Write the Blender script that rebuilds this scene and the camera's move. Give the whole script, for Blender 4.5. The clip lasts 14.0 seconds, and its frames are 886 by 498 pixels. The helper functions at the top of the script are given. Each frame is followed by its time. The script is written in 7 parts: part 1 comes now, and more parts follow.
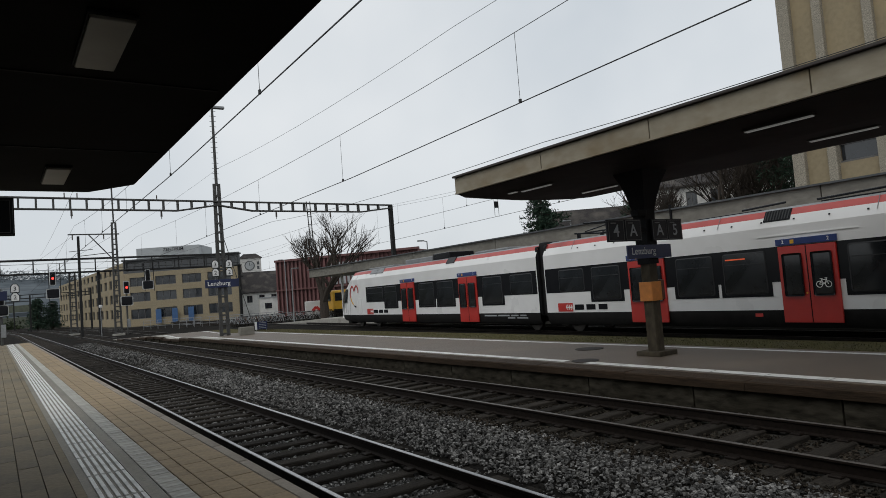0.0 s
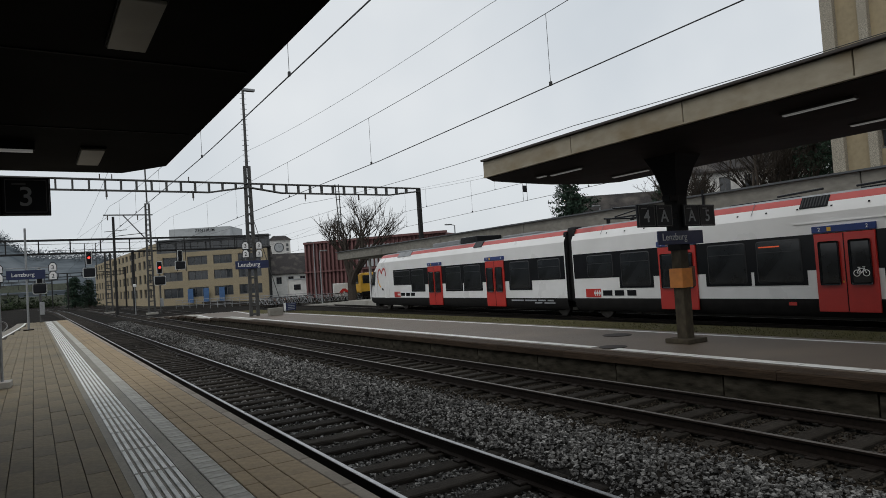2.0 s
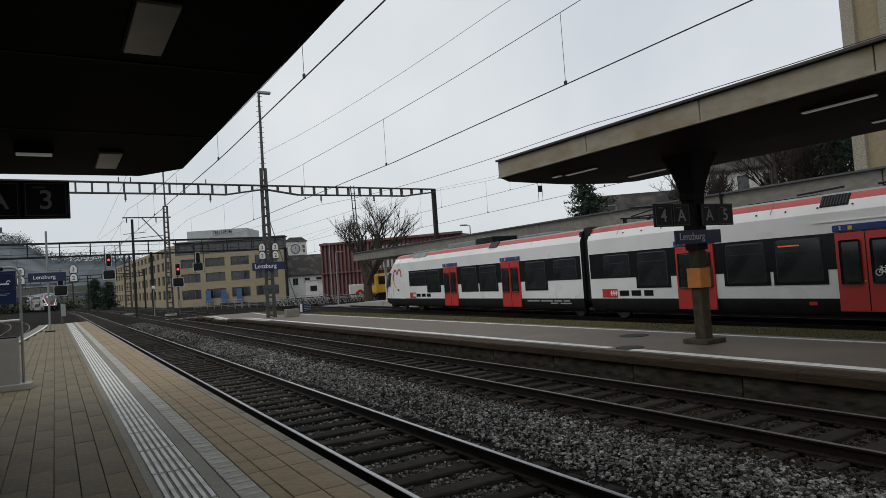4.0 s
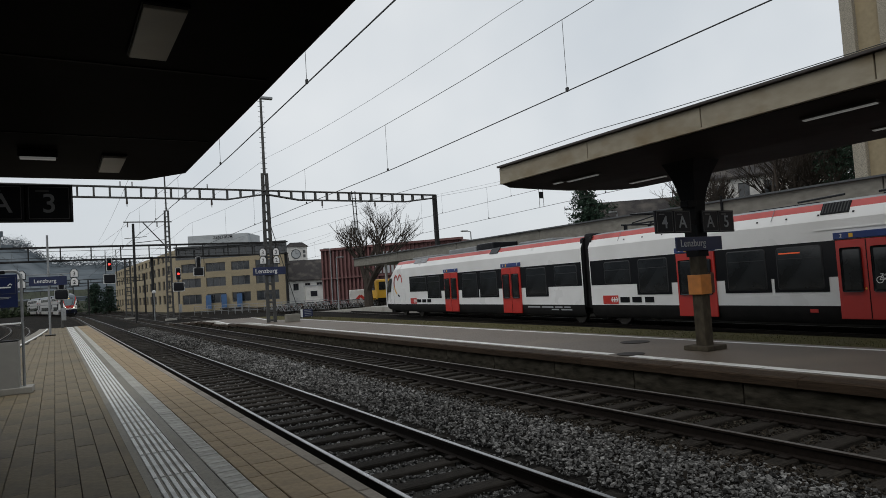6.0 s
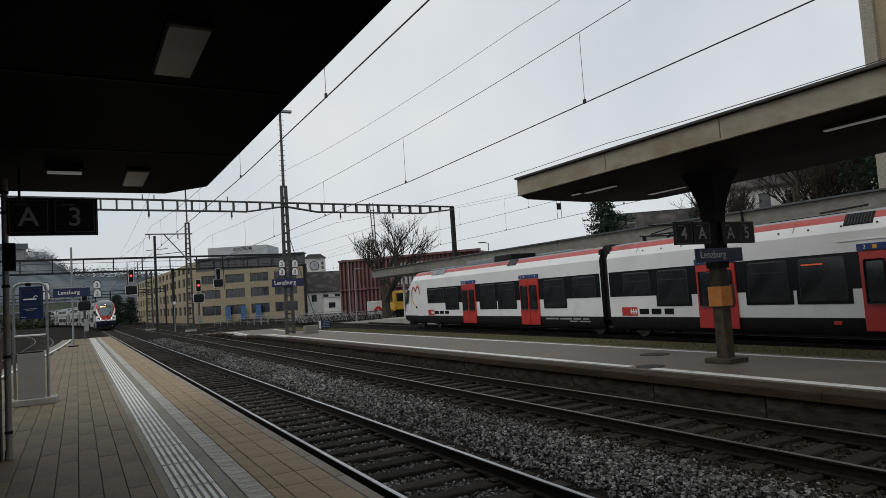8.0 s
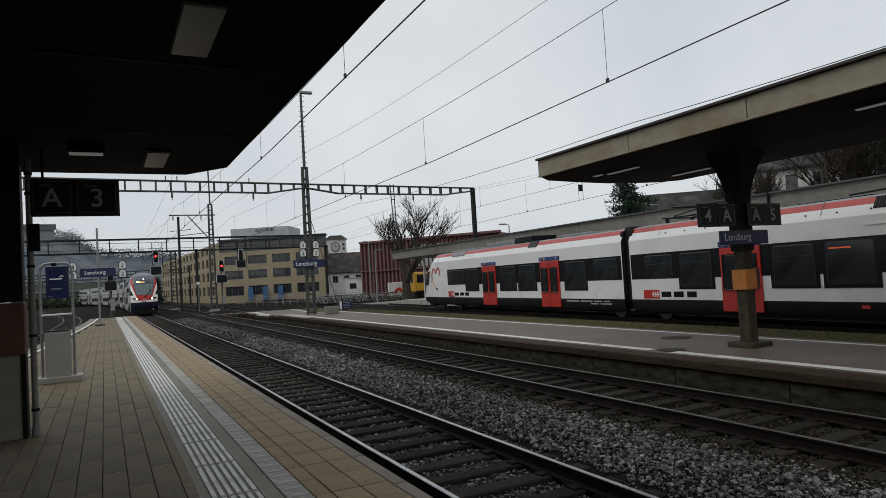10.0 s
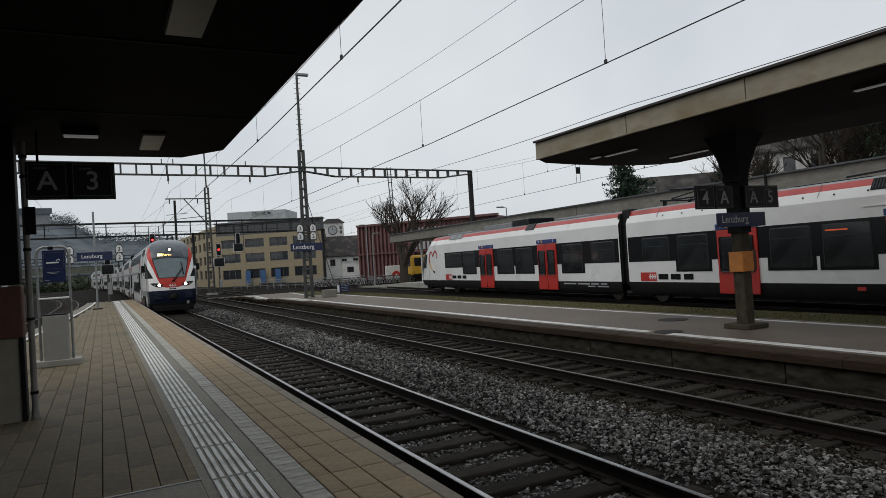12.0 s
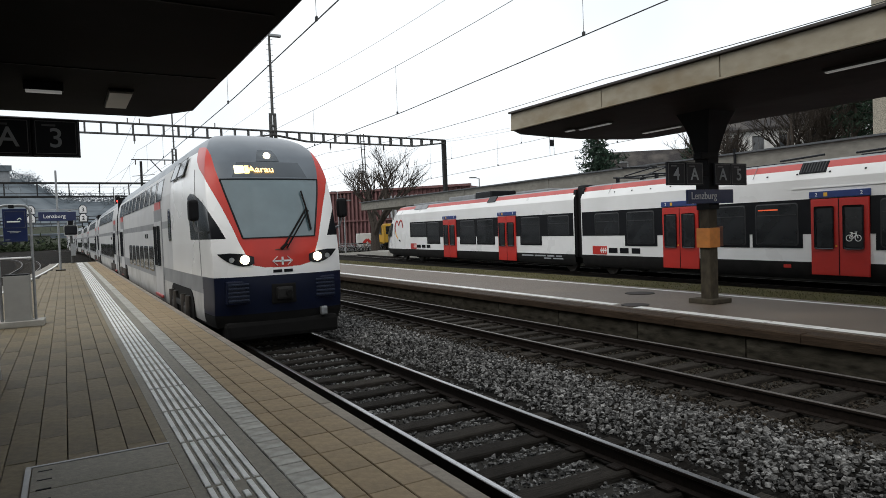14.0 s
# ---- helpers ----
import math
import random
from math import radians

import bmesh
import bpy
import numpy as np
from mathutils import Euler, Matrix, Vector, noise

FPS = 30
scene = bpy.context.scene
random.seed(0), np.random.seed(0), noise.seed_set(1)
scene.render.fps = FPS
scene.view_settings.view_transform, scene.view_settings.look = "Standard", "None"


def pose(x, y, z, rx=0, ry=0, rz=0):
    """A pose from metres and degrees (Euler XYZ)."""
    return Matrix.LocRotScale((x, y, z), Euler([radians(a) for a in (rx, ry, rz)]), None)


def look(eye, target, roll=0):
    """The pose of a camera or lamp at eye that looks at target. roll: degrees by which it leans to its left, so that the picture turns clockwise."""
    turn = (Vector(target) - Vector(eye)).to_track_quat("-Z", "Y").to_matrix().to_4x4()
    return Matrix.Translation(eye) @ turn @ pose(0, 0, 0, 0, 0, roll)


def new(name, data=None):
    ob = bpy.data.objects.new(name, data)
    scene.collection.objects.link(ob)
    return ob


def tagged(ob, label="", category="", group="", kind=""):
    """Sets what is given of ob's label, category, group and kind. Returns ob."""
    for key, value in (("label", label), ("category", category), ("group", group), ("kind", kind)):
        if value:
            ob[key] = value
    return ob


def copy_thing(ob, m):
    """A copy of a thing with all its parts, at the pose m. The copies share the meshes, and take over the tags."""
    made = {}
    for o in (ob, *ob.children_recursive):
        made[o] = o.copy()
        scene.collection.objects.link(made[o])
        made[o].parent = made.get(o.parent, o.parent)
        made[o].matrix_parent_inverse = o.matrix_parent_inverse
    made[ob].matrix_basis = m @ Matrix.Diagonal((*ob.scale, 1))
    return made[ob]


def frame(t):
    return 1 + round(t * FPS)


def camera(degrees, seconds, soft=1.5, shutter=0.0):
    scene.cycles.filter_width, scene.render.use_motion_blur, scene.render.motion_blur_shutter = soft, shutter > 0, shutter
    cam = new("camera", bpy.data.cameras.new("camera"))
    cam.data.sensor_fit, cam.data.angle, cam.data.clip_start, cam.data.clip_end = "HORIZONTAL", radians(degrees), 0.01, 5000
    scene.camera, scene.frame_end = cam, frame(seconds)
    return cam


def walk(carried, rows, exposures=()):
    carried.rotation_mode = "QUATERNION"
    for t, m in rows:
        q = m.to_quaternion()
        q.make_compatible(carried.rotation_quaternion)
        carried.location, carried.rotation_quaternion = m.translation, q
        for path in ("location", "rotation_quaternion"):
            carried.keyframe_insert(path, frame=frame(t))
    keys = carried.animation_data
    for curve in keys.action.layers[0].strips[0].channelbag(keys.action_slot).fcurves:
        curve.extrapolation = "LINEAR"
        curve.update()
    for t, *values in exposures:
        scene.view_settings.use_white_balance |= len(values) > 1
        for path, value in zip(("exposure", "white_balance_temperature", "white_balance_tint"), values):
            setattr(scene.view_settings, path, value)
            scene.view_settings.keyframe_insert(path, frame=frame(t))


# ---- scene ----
cam = camera(68.0, 14.0, 0.5)
walk(cam, [
    (0.0, pose(-0.012, -0.028, 1.641, 93.348, 4.497, -34.340)),
    (0.5, pose(0.012, 0.012, 1.643, 93.346, 4.048, -32.595)),
    (1.0, pose(0.018, 0.050, 1.643, 93.084, 3.517, -32.637)),
    (1.5, pose(0.014, 0.019, 1.638, 92.187, 3.622, -32.529)),
    (2.0, pose(0.006, -0.002, 1.639, 92.112, 3.752, -31.971)),
    (2.5, pose(0.018, -0.003, 1.632, 92.139, 4.206, -31.314)),
    (3.0, pose(0.025, 0.013, 1.639, 91.821, 4.199, -30.924)),
    (5.5, pose(0.005, -0.006, 1.639, 92.994, 3.800, -30.458)),
    (6.0, pose(-0.001, 0.000, 1.632, 92.779, 3.706, -30.572)),
    (6.5, pose(-0.003, 0.002, 1.634, 92.157, 3.941, -30.434)),
    (7.0, pose(-0.017, -0.019, 1.633, 92.481, 4.256, -29.840)),
    (7.5, pose(-0.000, 0.010, 1.643, 93.214, 3.911, -29.635)),
    (8.0, pose(-0.022, -0.026, 1.639, 93.870, 3.699, -29.038)),
    (10.5, pose(0.029, 0.022, 1.642, 92.086, 3.424, -27.159)),
    (11.0, pose(-0.000, 0.000, 1.620, 91.912, 3.448, -27.466)),
    (11.5, pose(0.017, 0.020, 1.628, 91.380, 3.407, -27.431)),
    (12.0, pose(0.024, 0.024, 1.633, 90.900, 3.559, -27.479)),
    (12.5, pose(0.046, 0.060, 1.622, 90.427, 3.052, -29.295)),
    (13.0, pose(-0.007, 0.025, 1.627, 89.875, 2.503, -29.771)),
    (13.5, pose(0.004, 0.041, 1.633, 88.904, 2.503, -29.920)),
    (14.0, pose(0.009, 0.036, 1.631, 88.111, 2.125, -29.974)),
], exposures=[(0.0, 0.0), (11.5, -0.05), (12.5, 0.02), (13.0, 0.12), (13.5, 0.34), (14.0, 0.60)])

# ---- world and light: a bright overcast sky ----
world = bpy.data.worlds.new("overcast")
world.use_nodes = True
scene.world = world
nt = world.node_tree
nt.nodes.clear()
w_out = nt.nodes.new("ShaderNodeOutputWorld")
w_bg = nt.nodes.new("ShaderNodeBackground")
w_sky = nt.nodes.new("ShaderNodeTexSky")
w_sky.sky_type, w_sky.sun_disc = "NISHITA", False
w_sky.sun_elevation, w_sky.sun_rotation = radians(52), radians(246)
w_sky.dust_density = 4.0
w_mul = nt.nodes.new("ShaderNodeMix")
w_mul.data_type, w_mul.blend_type = "RGBA", "MULTIPLY"
w_mul.inputs["Factor"].default_value = 1.0
w_mul.inputs["B"].default_value = (0.1, 0.1, 0.1, 1)
w_co = nt.nodes.new("ShaderNodeTexCoord")
w_no = nt.nodes.new("ShaderNodeTexNoise")
w_no.inputs["Scale"].default_value = 2.2
w_no.inputs["Detail"].default_value = 4.0
w_ramp = nt.nodes.new("ShaderNodeValToRGB")
w_ramp.color_ramp.elements[0].position, w_ramp.color_ramp.elements[0].color = 0.28, (0.63, 0.68, 0.725, 1)
w_ramp.color_ramp.elements[1].position, w_ramp.color_ramp.elements[1].color = 0.70, (0.85, 0.875, 0.89, 1)
w_mix = nt.nodes.new("ShaderNodeMix")
w_mix.data_type = "RGBA"
w_mix.inputs["Factor"].default_value = 0.9
nt.links.new(w_sky.outputs["Color"], w_mul.inputs["A"])
nt.links.new(w_co.outputs["Generated"], w_no.inputs["Vector"])
nt.links.new(w_no.outputs["Fac"], w_ramp.inputs["Fac"])
nt.links.new(w_mul.outputs["Result"], w_mix.inputs["A"])
nt.links.new(w_ramp.outputs["Color"], w_mix.inputs["B"])
nt.links.new(w_mix.outputs["Result"], w_bg.inputs["Color"])
nt.links.new(w_bg.outputs["Background"], w_out.inputs["Surface"])
w_bg.inputs["Strength"].default_value = 1.0
sun_data = bpy.data.lights.new("sun", "SUN")
sun_data.energy, sun_data.angle, sun_data.color = 0.55, radians(30), (1.0, 0.97, 0.92)
sun = new("sun", sun_data)
sun.matrix_world = look((-80, -35, 112), (0, 0, 0))


# ---- materials ----
def mat(name, c1, c2=None, rough=0.7, metal=0.0, scale=6.0, bump=0.0, bump_scale=None, c3=None, big=0.7, island=0.0, piece=0.0,
        emit=0.0, spec=0.5, coat=0.0, stretch=(1, 1, 1)):
    """A surface with fine grain between c1 and c2, broad stains towards c3, and relief."""
    m = bpy.data.materials.new(name)
    m.use_nodes = True
    t = m.node_tree
    b = t.nodes["Principled BSDF"]
    b.inputs["Roughness"].default_value, b.inputs["Metallic"].default_value = rough, metal
    b.inputs["Specular IOR Level"].default_value = spec
    b.inputs["Coat Weight"].default_value = coat
    b.inputs["Coat Roughness"].default_value = 0.08
    c2 = c2 or tuple(v * 0.8 for v in c1)
    c3 = c3 or tuple(v * 0.65 for v in c1)
    co = t.nodes.new("ShaderNodeTexCoord")
    mp = t.nodes.new("ShaderNodeMapping")
    mp.inputs["Scale"].default_value = stretch
    t.links.new(co.outputs["Object"], mp.inputs["Vector"])
    n1 = t.nodes.new("ShaderNodeTexNoise")
    n1.inputs["Scale"].default_value, n1.inputs["Detail"].default_value = scale, 6
    n2 = t.nodes.new("ShaderNodeTexNoise")
    n2.inputs["Scale"].default_value, n2.inputs["Detail"].default_value = big, 4
    for n in (n1, n2):
        t.links.new(mp.outputs["Vector"], n.inputs["Vector"])
    r1 = t.nodes.new("ShaderNodeValToRGB")
    r1.color_ramp.elements[0].position, r1.color_ramp.elements[0].color = 0.3, (*c2, 1)
    r1.color_ramp.elements[1].position, r1.color_ramp.elements[1].color = 0.7, (*c1, 1)
    r2 = t.nodes.new("ShaderNodeValToRGB")
    r2.color_ramp.elements[0].position, r2.color_ramp.elements[0].color = 0.5, (0, 0, 0, 1)
    r2.color_ramp.elements[1].position, r2.color_ramp.elements[1].color = 0.75, (1, 1, 1, 1)
    mx = t.nodes.new("ShaderNodeMix")
    mx.data_type = "RGBA"
    mx.inputs["B"].default_value = (*c3, 1)
    t.links.new(n1.outputs["Fac"], r1.inputs["Fac"])
    t.links.new(n2.outputs["Fac"], r2.inputs["Fac"])
    t.links.new(r2.outputs["Color"], mx.inputs["Factor"])
    t.links.new(r1.outputs["Color"], mx.inputs["A"])
    col = mx.outputs["Result"]
    for amount, node, sock in ((piece, "ShaderNodeObjectInfo", "Random"), (island, "ShaderNodeNewGeometry", "Random Per Island")):
        if amount:
            oi = t.nodes.new(node)
            mr = t.nodes.new("ShaderNodeMapRange")
            mr.inputs["To Min"].default_value, mr.inputs["To Max"].default_value = 1 - amount, 1 + amount
            t.links.new(oi.outputs[sock], mr.inputs["Value"])
            hs = t.nodes.new("ShaderNodeHueSaturation")
            t.links.new(mr.outputs["Result"], hs.inputs["Value"])
            t.links.new(col, hs.inputs["Color"])
            col = hs.outputs["Color"]
    t.links.new(col, b.inputs["Base Color"])
    rr = t.nodes.new("ShaderNodeMapRange")
    rr.inputs["To Min"].default_value, rr.inputs["To Max"].default_value = max(0.02, rough - 0.1), min(1.0, rough + 0.1)
    t.links.new(n2.outputs["Fac"], rr.inputs["Value"])
    t.links.new(rr.outputs["Result"], b.inputs["Roughness"])
    if bump:
        n3 = t.nodes.new("ShaderNodeTexNoise")
        n3.inputs["Scale"].default_value, n3.inputs["Detail"].default_value = bump_scale or scale * 3, 5
        t.links.new(mp.outputs["Vector"], n3.inputs["Vector"])
        bn = t.nodes.new("ShaderNodeBump")
        bn.inputs["Strength"].default_value, bn.inputs["Distance"].default_value = bump, 0.02
        t.links.new(n3.outputs["Fac"], bn.inputs["Height"])
        t.links.new(bn.outputs["Normal"], b.inputs["Normal"])
    if emit:
        b.inputs["Emission Color"].default_value = (*c1, 1)
        b.inputs["Emission Strength"].default_value = emit
    return m


def glass(name, tint, rough=0.03, spec=0.6):
    """Dark tinted pane, glossy."""
    return mat(name, tint, tuple(v * 0.7 for v in tint), rough=rough, scale=1.5, spec=spec, coat=0.3)


M = {
    # near-black bed: the shade between loose stones is put into its colour
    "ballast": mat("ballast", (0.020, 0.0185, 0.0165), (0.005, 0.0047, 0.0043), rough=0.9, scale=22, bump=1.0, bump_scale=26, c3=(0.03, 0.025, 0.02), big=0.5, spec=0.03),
    "stone": mat("ballast_stone", (0.235, 0.23, 0.22), (0.012, 0.0115, 0.011), rough=0.85, scale=26, c3=(0.05, 0.046, 0.042), big=0.45, island=0.9, spec=0.15),
    # brown stain, made darker still to carry the canopies' shade
    "stone_brown_shaded": mat("brown_shaded_ballast_stone", (0.05, 0.042, 0.032), (0.004, 0.0035, 0.003), rough=0.9, scale=30, c3=(0.035, 0.028, 0.022), big=0.6, island=0.75, spec=0.08),
    "rail": mat("rail_rust", (0.024, 0.018, 0.0145), (0.011, 0.0085, 0.007), rough=0.6, metal=0.3, scale=20, bump=0.2, spec=0.15),
    "railtop": mat("rail_head", (0.42, 0.42, 0.43), (0.28, 0.28, 0.285), rough=0.28, metal=1.0, scale=10),
    "railtop_dull": mat("dull_rail_head", (0.16, 0.145, 0.13), (0.10, 0.088, 0.078), rough=0.45, metal=0.8, scale=10),
    "sleeper": mat("sleeper_wood", (0.048, 0.042, 0.035), (0.012, 0.0105, 0.0095), rough=0.85, scale=9, bump=0.6, stretch=(0.6, 6, 6), piece=0.35, spec=0.08),
    "paver": mat("paver", (0.20, 0.16, 0.096), (0.13, 0.105, 0.066), rough=0.68, scale=14, bump=0.15, c3=(0.105, 0.094, 0.074), big=0.35, piece=0.06, spec=0.16),
    "paver_far": mat("paver_joined", (0.20, 0.16, 0.096), (0.13, 0.105, 0.066), rough=0.68, scale=14, bump=0.15, c3=(0.105, 0.094, 0.074), big=0.35, island=0.06, spec=0.16),
    "paver_edge": mat("paver_edge", (0.32, 0.238, 0.14), (0.23, 0.172, 0.102), rough=0.68, scale=14, bump=0.15, c3=(0.20, 0.155, 0.105), big=0.5, piece=0.06, spec=0.16),
    "paver_edge_far": mat("paver_edge_joined", (0.32, 0.238, 0.14), (0.23, 0.172, 0.102), rough=0.68, scale=14, bump=0.15, c3=(0.20, 0.155, 0.105), big=0.5, island=0.06, spec=0.16),
    "paver_grey": mat("paver_grey", (0.42, 0.405, 0.36), (0.23, 0.22, 0.19), rough=0.6, scale=9, bump=0.12, c3=(0.42, 0.415, 0.39), big=0.8, piece=0.1, spec=0.2),
    "joint": mat("joint_sand", (0.07, 0.06, 0.05), (0.04, 0.036, 0.03), rough=0.95, scale=30, bump=0.4, spec=0.05),
    "kerb": mat("edge_stone", (0.30, 0.26, 0.21), (0.22, 0.19, 0.155), rough=0.75, scale=16, bump=0.2, piece=0.08, spec=0.2),
    "white_line": mat("white_marking", (0.74, 0.74, 0.72), (0.6, 0.6, 0.58), rough=0.6, scale=25, c3=(0.4, 0.4, 0.39), big=3),
    "plate": mat("cover_concrete", (0.20, 0.18, 0.135), (0.135, 0.121, 0.092), rough=0.6, scale=18, bump=0.2, spec=0.4),
    "steel_trim": mat("steel_trim", (0.28, 0.28, 0.275), rough=0.45, metal=0.7, scale=12),
    "asphalt": mat("asphalt", (0.135, 0.107, 0.08), (0.078, 0.062, 0.047), rough=0.55, scale=60, bump=0.25, c3=(0.16, 0.128, 0.097), big=0.4, spec=0.3),
    "brownlip": mat("brown_edge_stone", (0.055, 0.036, 0.022), (0.016, 0.011, 0.007), rough=0.75, scale=9, bump=0.4, piece=0.1, stretch=(3, 0.35, 3), spec=0.15),
    "oldwall": mat("stained_concrete", (0.07, 0.063, 0.048), (0.012, 0.0105, 0.008), rough=0.9, scale=5, bump=0.5, c3=(0.02, 0.0175, 0.0125), big=1.1, stretch=(1, 0.6, 1.6), spec=0.05),
    "grass": mat("dry_grass", (0.11, 0.10, 0.045), (0.045, 0.042, 0.02), rough=0.95, scale=14, bump=1.0, c3=(0.10, 0.09, 0.06), big=2, spec=0.05),
    "soil": mat("ground", (0.055, 0.052, 0.046), (0.03, 0.028, 0.025), rough=0.95, scale=6, bump=0.5, c3=(0.075, 0.08, 0.05), big=0.1, spec=0.03),
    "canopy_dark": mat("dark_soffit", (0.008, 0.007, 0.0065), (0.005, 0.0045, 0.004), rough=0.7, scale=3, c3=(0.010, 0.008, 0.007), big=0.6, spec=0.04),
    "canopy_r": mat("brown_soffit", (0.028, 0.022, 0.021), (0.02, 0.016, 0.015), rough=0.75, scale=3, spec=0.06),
    "fascia": mat("weathered_fascia", (0.36, 0.32, 0.245), (0.29, 0.255, 0.19), rough=0.75, scale=4, bump=0.1, c3=(0.24, 0.19, 0.12), big=1.2, stretch=(1, 1, 2), spec=0.15),
    "roofedge": mat("roof_edge", (0.06, 0.05, 0.045), rough=0.7),
    "post_dark": mat("dark_painted_steel", (0.010, 0.010, 0.011), rough=0.6, scale=8, spec=0.12),
    "post_conc": mat("worn_concrete_post", (0.09, 0.076, 0.054), (0.045, 0.038, 0.028), rough=0.85, scale=7, bump=0.3, c3=(0.06, 0.052, 0.042), big=2, stretch=(1, 1, 0.6), spec=0.1),
    "rustpaint": mat("rust_red_paint", (0.16, 0.06, 0.035), (0.09, 0.04, 0.028), rough=0.7, scale=6, bump=0.2),
    "creampost": mat("cream_post", (0.33, 0.31, 0.25), (0.26, 0.24, 0.2), rough=0.7, scale=5),
    "pipe": mat("grey_pipe", (0.26, 0.25, 0.24), rough=0.5, scale=6),
    "orange": mat("orange_paint", (0.68, 0.25, 0.05), (0.55, 0.2, 0.045), rough=0.5, scale=9),
    "signblack": mat("black_board", (0.010, 0.011, 0.014), rough=0.45, scale=4, spec=0.2),
    "sign_char": mat("grey_letter", (0.34, 0.355, 0.37), rough=0.5),
    "sign_frame": mat("sign_outline", (0.12, 0.12, 0.12), rough=0.5),
    "sign_pale": mat("pale_lettering", (0.55, 0.56, 0.57), rough=0.5),
    "blue": mat("sign_blue", (0.007, 0.017, 0.075), (0.006, 0.014, 0.06), rough=0.4, scale=5),
    "white": mat("white_paint", (0.8, 0.8, 0.79), (0.74, 0.74, 0.73), rough=0.45, scale=3),
    "galv": mat("galvanised_steel", (0.33, 0.34, 0.345), (0.24, 0.25, 0.255), rough=0.45, metal=0.6, scale=8),
    "mast": mat("grey_mast_steel", (0.10, 0.10, 0.097), (0.06, 0.06, 0.058), rough=0.6, metal=0.3, scale=9, spec=0.25),
    "darkmast": mat("dark_mast_steel", (0.028, 0.028, 0.028), rough=0.6, metal=0.2, scale=9, spec=0.2),
    "wire": mat("wire", (0.03, 0.03, 0.03), rough=0.6),
    "insul": mat("insulator", (0.06, 0.045, 0.035), rough=0.3),
    "box_grey": mat("bin_grey", (0.30, 0.295, 0.275), (0.26, 0.255, 0.24), rough=0.55, scale=5),
    "conc": mat("light_concrete", (0.40, 0.385, 0.35), (0.31, 0.3, 0.27), rough=0.85, scale=7, bump=0.2, c3=(0.25, 0.24, 0.21), big=1, spec=0.2),
    "parapet": mat("roof_concrete", (0.25, 0.24, 0.21), (0.17, 0.163, 0.142), rough=0.85, scale=3, bump=0.15, c3=(0.17, 0.16, 0.14), big=0.6, stretch=(1, 1, 2), spec=0.1),
    "t_white": mat("train_white", (0.80, 0.80, 0.79), (0.75, 0.75, 0.74), rough=0.3, scale=2, c3=(0.68, 0.68, 0.66), big=0.5, coat=0.2),
    "t_black": mat("train_window_band", (0.013, 0.014, 0.016), rough=0.15, scale=2, spec=0.14),
    "t_rim": mat("window_rubber", (0.032, 0.033, 0.035), rough=0.5, spec=0.3),
    # mottling between two darks paints uneven reflections into the panes
    "t_glass": mat("train_glass_reflections", (0.024, 0.027, 0.03), (0.006, 0.007, 0.008), rough=0.05, scale=1.6, spec=0.5),
    "t_red": mat("train_red", (0.50, 0.026, 0.018), (0.44, 0.023, 0.016), rough=0.35, scale=3, coat=0.2),
    "t_stripe": mat("train_stripe_red", (0.47, 0.075, 0.065), (0.41, 0.065, 0.058), rough=0.4, scale=3),
    "t_skirt": mat("train_skirt", (0.022, 0.021, 0.020), (0.014, 0.0135, 0.013), rough=0.6, scale=4, spec=0.2),
    "t_roof": mat("train_roof", (0.24, 0.25, 0.26), (0.18, 0.185, 0.19), rough=0.5, scale=3),
    "t_under": mat("underframe", (0.011, 0.0105, 0.010), rough=0.8, scale=6, spec=0.12),
    "t_wheel": mat("wheel_steel", (0.10, 0.09, 0.08), rough=0.5, metal=0.6, scale=9),
    "t_band": mat("door_header_blue", (0.02, 0.045, 0.18), rough=0.4),
    "t_rubber": mat("gangway_rubber", (0.02, 0.02, 0.021), rough=0.7, scale=5, spec=0.15),
    "yellow": mat("yellow_paint", (0.75, 0.42, 0.03), (0.66, 0.36, 0.03), rough=0.45, scale=3),
    "k_red": mat("cab_red", (0.50, 0.03, 0.016), (0.45, 0.027, 0.015), rough=0.35, scale=3, coat=0.1, spec=0.3),
    "k_white": mat("cab_white", (0.80, 0.795, 0.78), (0.76, 0.755, 0.74), rough=0.28, scale=2, c3=(0.70, 0.69, 0.67), big=0.5, coat=0.3),
    "k_roof": mat("cab_roof_grey", (0.095, 0.115, 0.135), (0.07, 0.087, 0.105), rough=0.35, scale=2, coat=0.2),
    "k_blue": mat("bumper_blue", (0.004, 0.008, 0.026), (0.003, 0.0055, 0.018), rough=0.4, scale=3, spec=0.25),
    "k_grey": mat("coach_grey", (0.21, 0.215, 0.22), (0.17, 0.175, 0.18), rough=0.45, scale=3),
    # coach white lowered to grey: the side's shade is in this colour
    "k_mid": mat("coach_white_shaded", (0.45, 0.45, 0.45), (0.39, 0.39, 0.39), rough=0.4, scale=2, c3=(0.5, 0.5, 0.48), big=0.6),
    "k_light": mat("coach_pale_grey", (0.46, 0.455, 0.44), (0.36, 0.355, 0.34), rough=0.45, scale=3, c3=(0.25, 0.24, 0.22), big=0.9),
    "bluegrille": mat("grille_blue", (0.016, 0.024, 0.046), (0.011, 0.017, 0.034), rough=0.45, scale=3, spec=0.3),
    # opaque grey-blue base holds the reflected sky and the cab interior
    "k_shield": glass("windscreen", (0.095, 0.145, 0.16), 0.05, 0.8),
    "k_display": mat("display_glass", (0.045, 0.058, 0.07), (0.035, 0.046, 0.056), rough=0.08, scale=2, spec=0.5, coat=0.3),
    "lamp_on": mat("headlight_glow", (1.0, 0.88, 0.66), emit=3.5),
    "led": mat("led_amber", (1.0, 0.6, 0.2), emit=2.2),
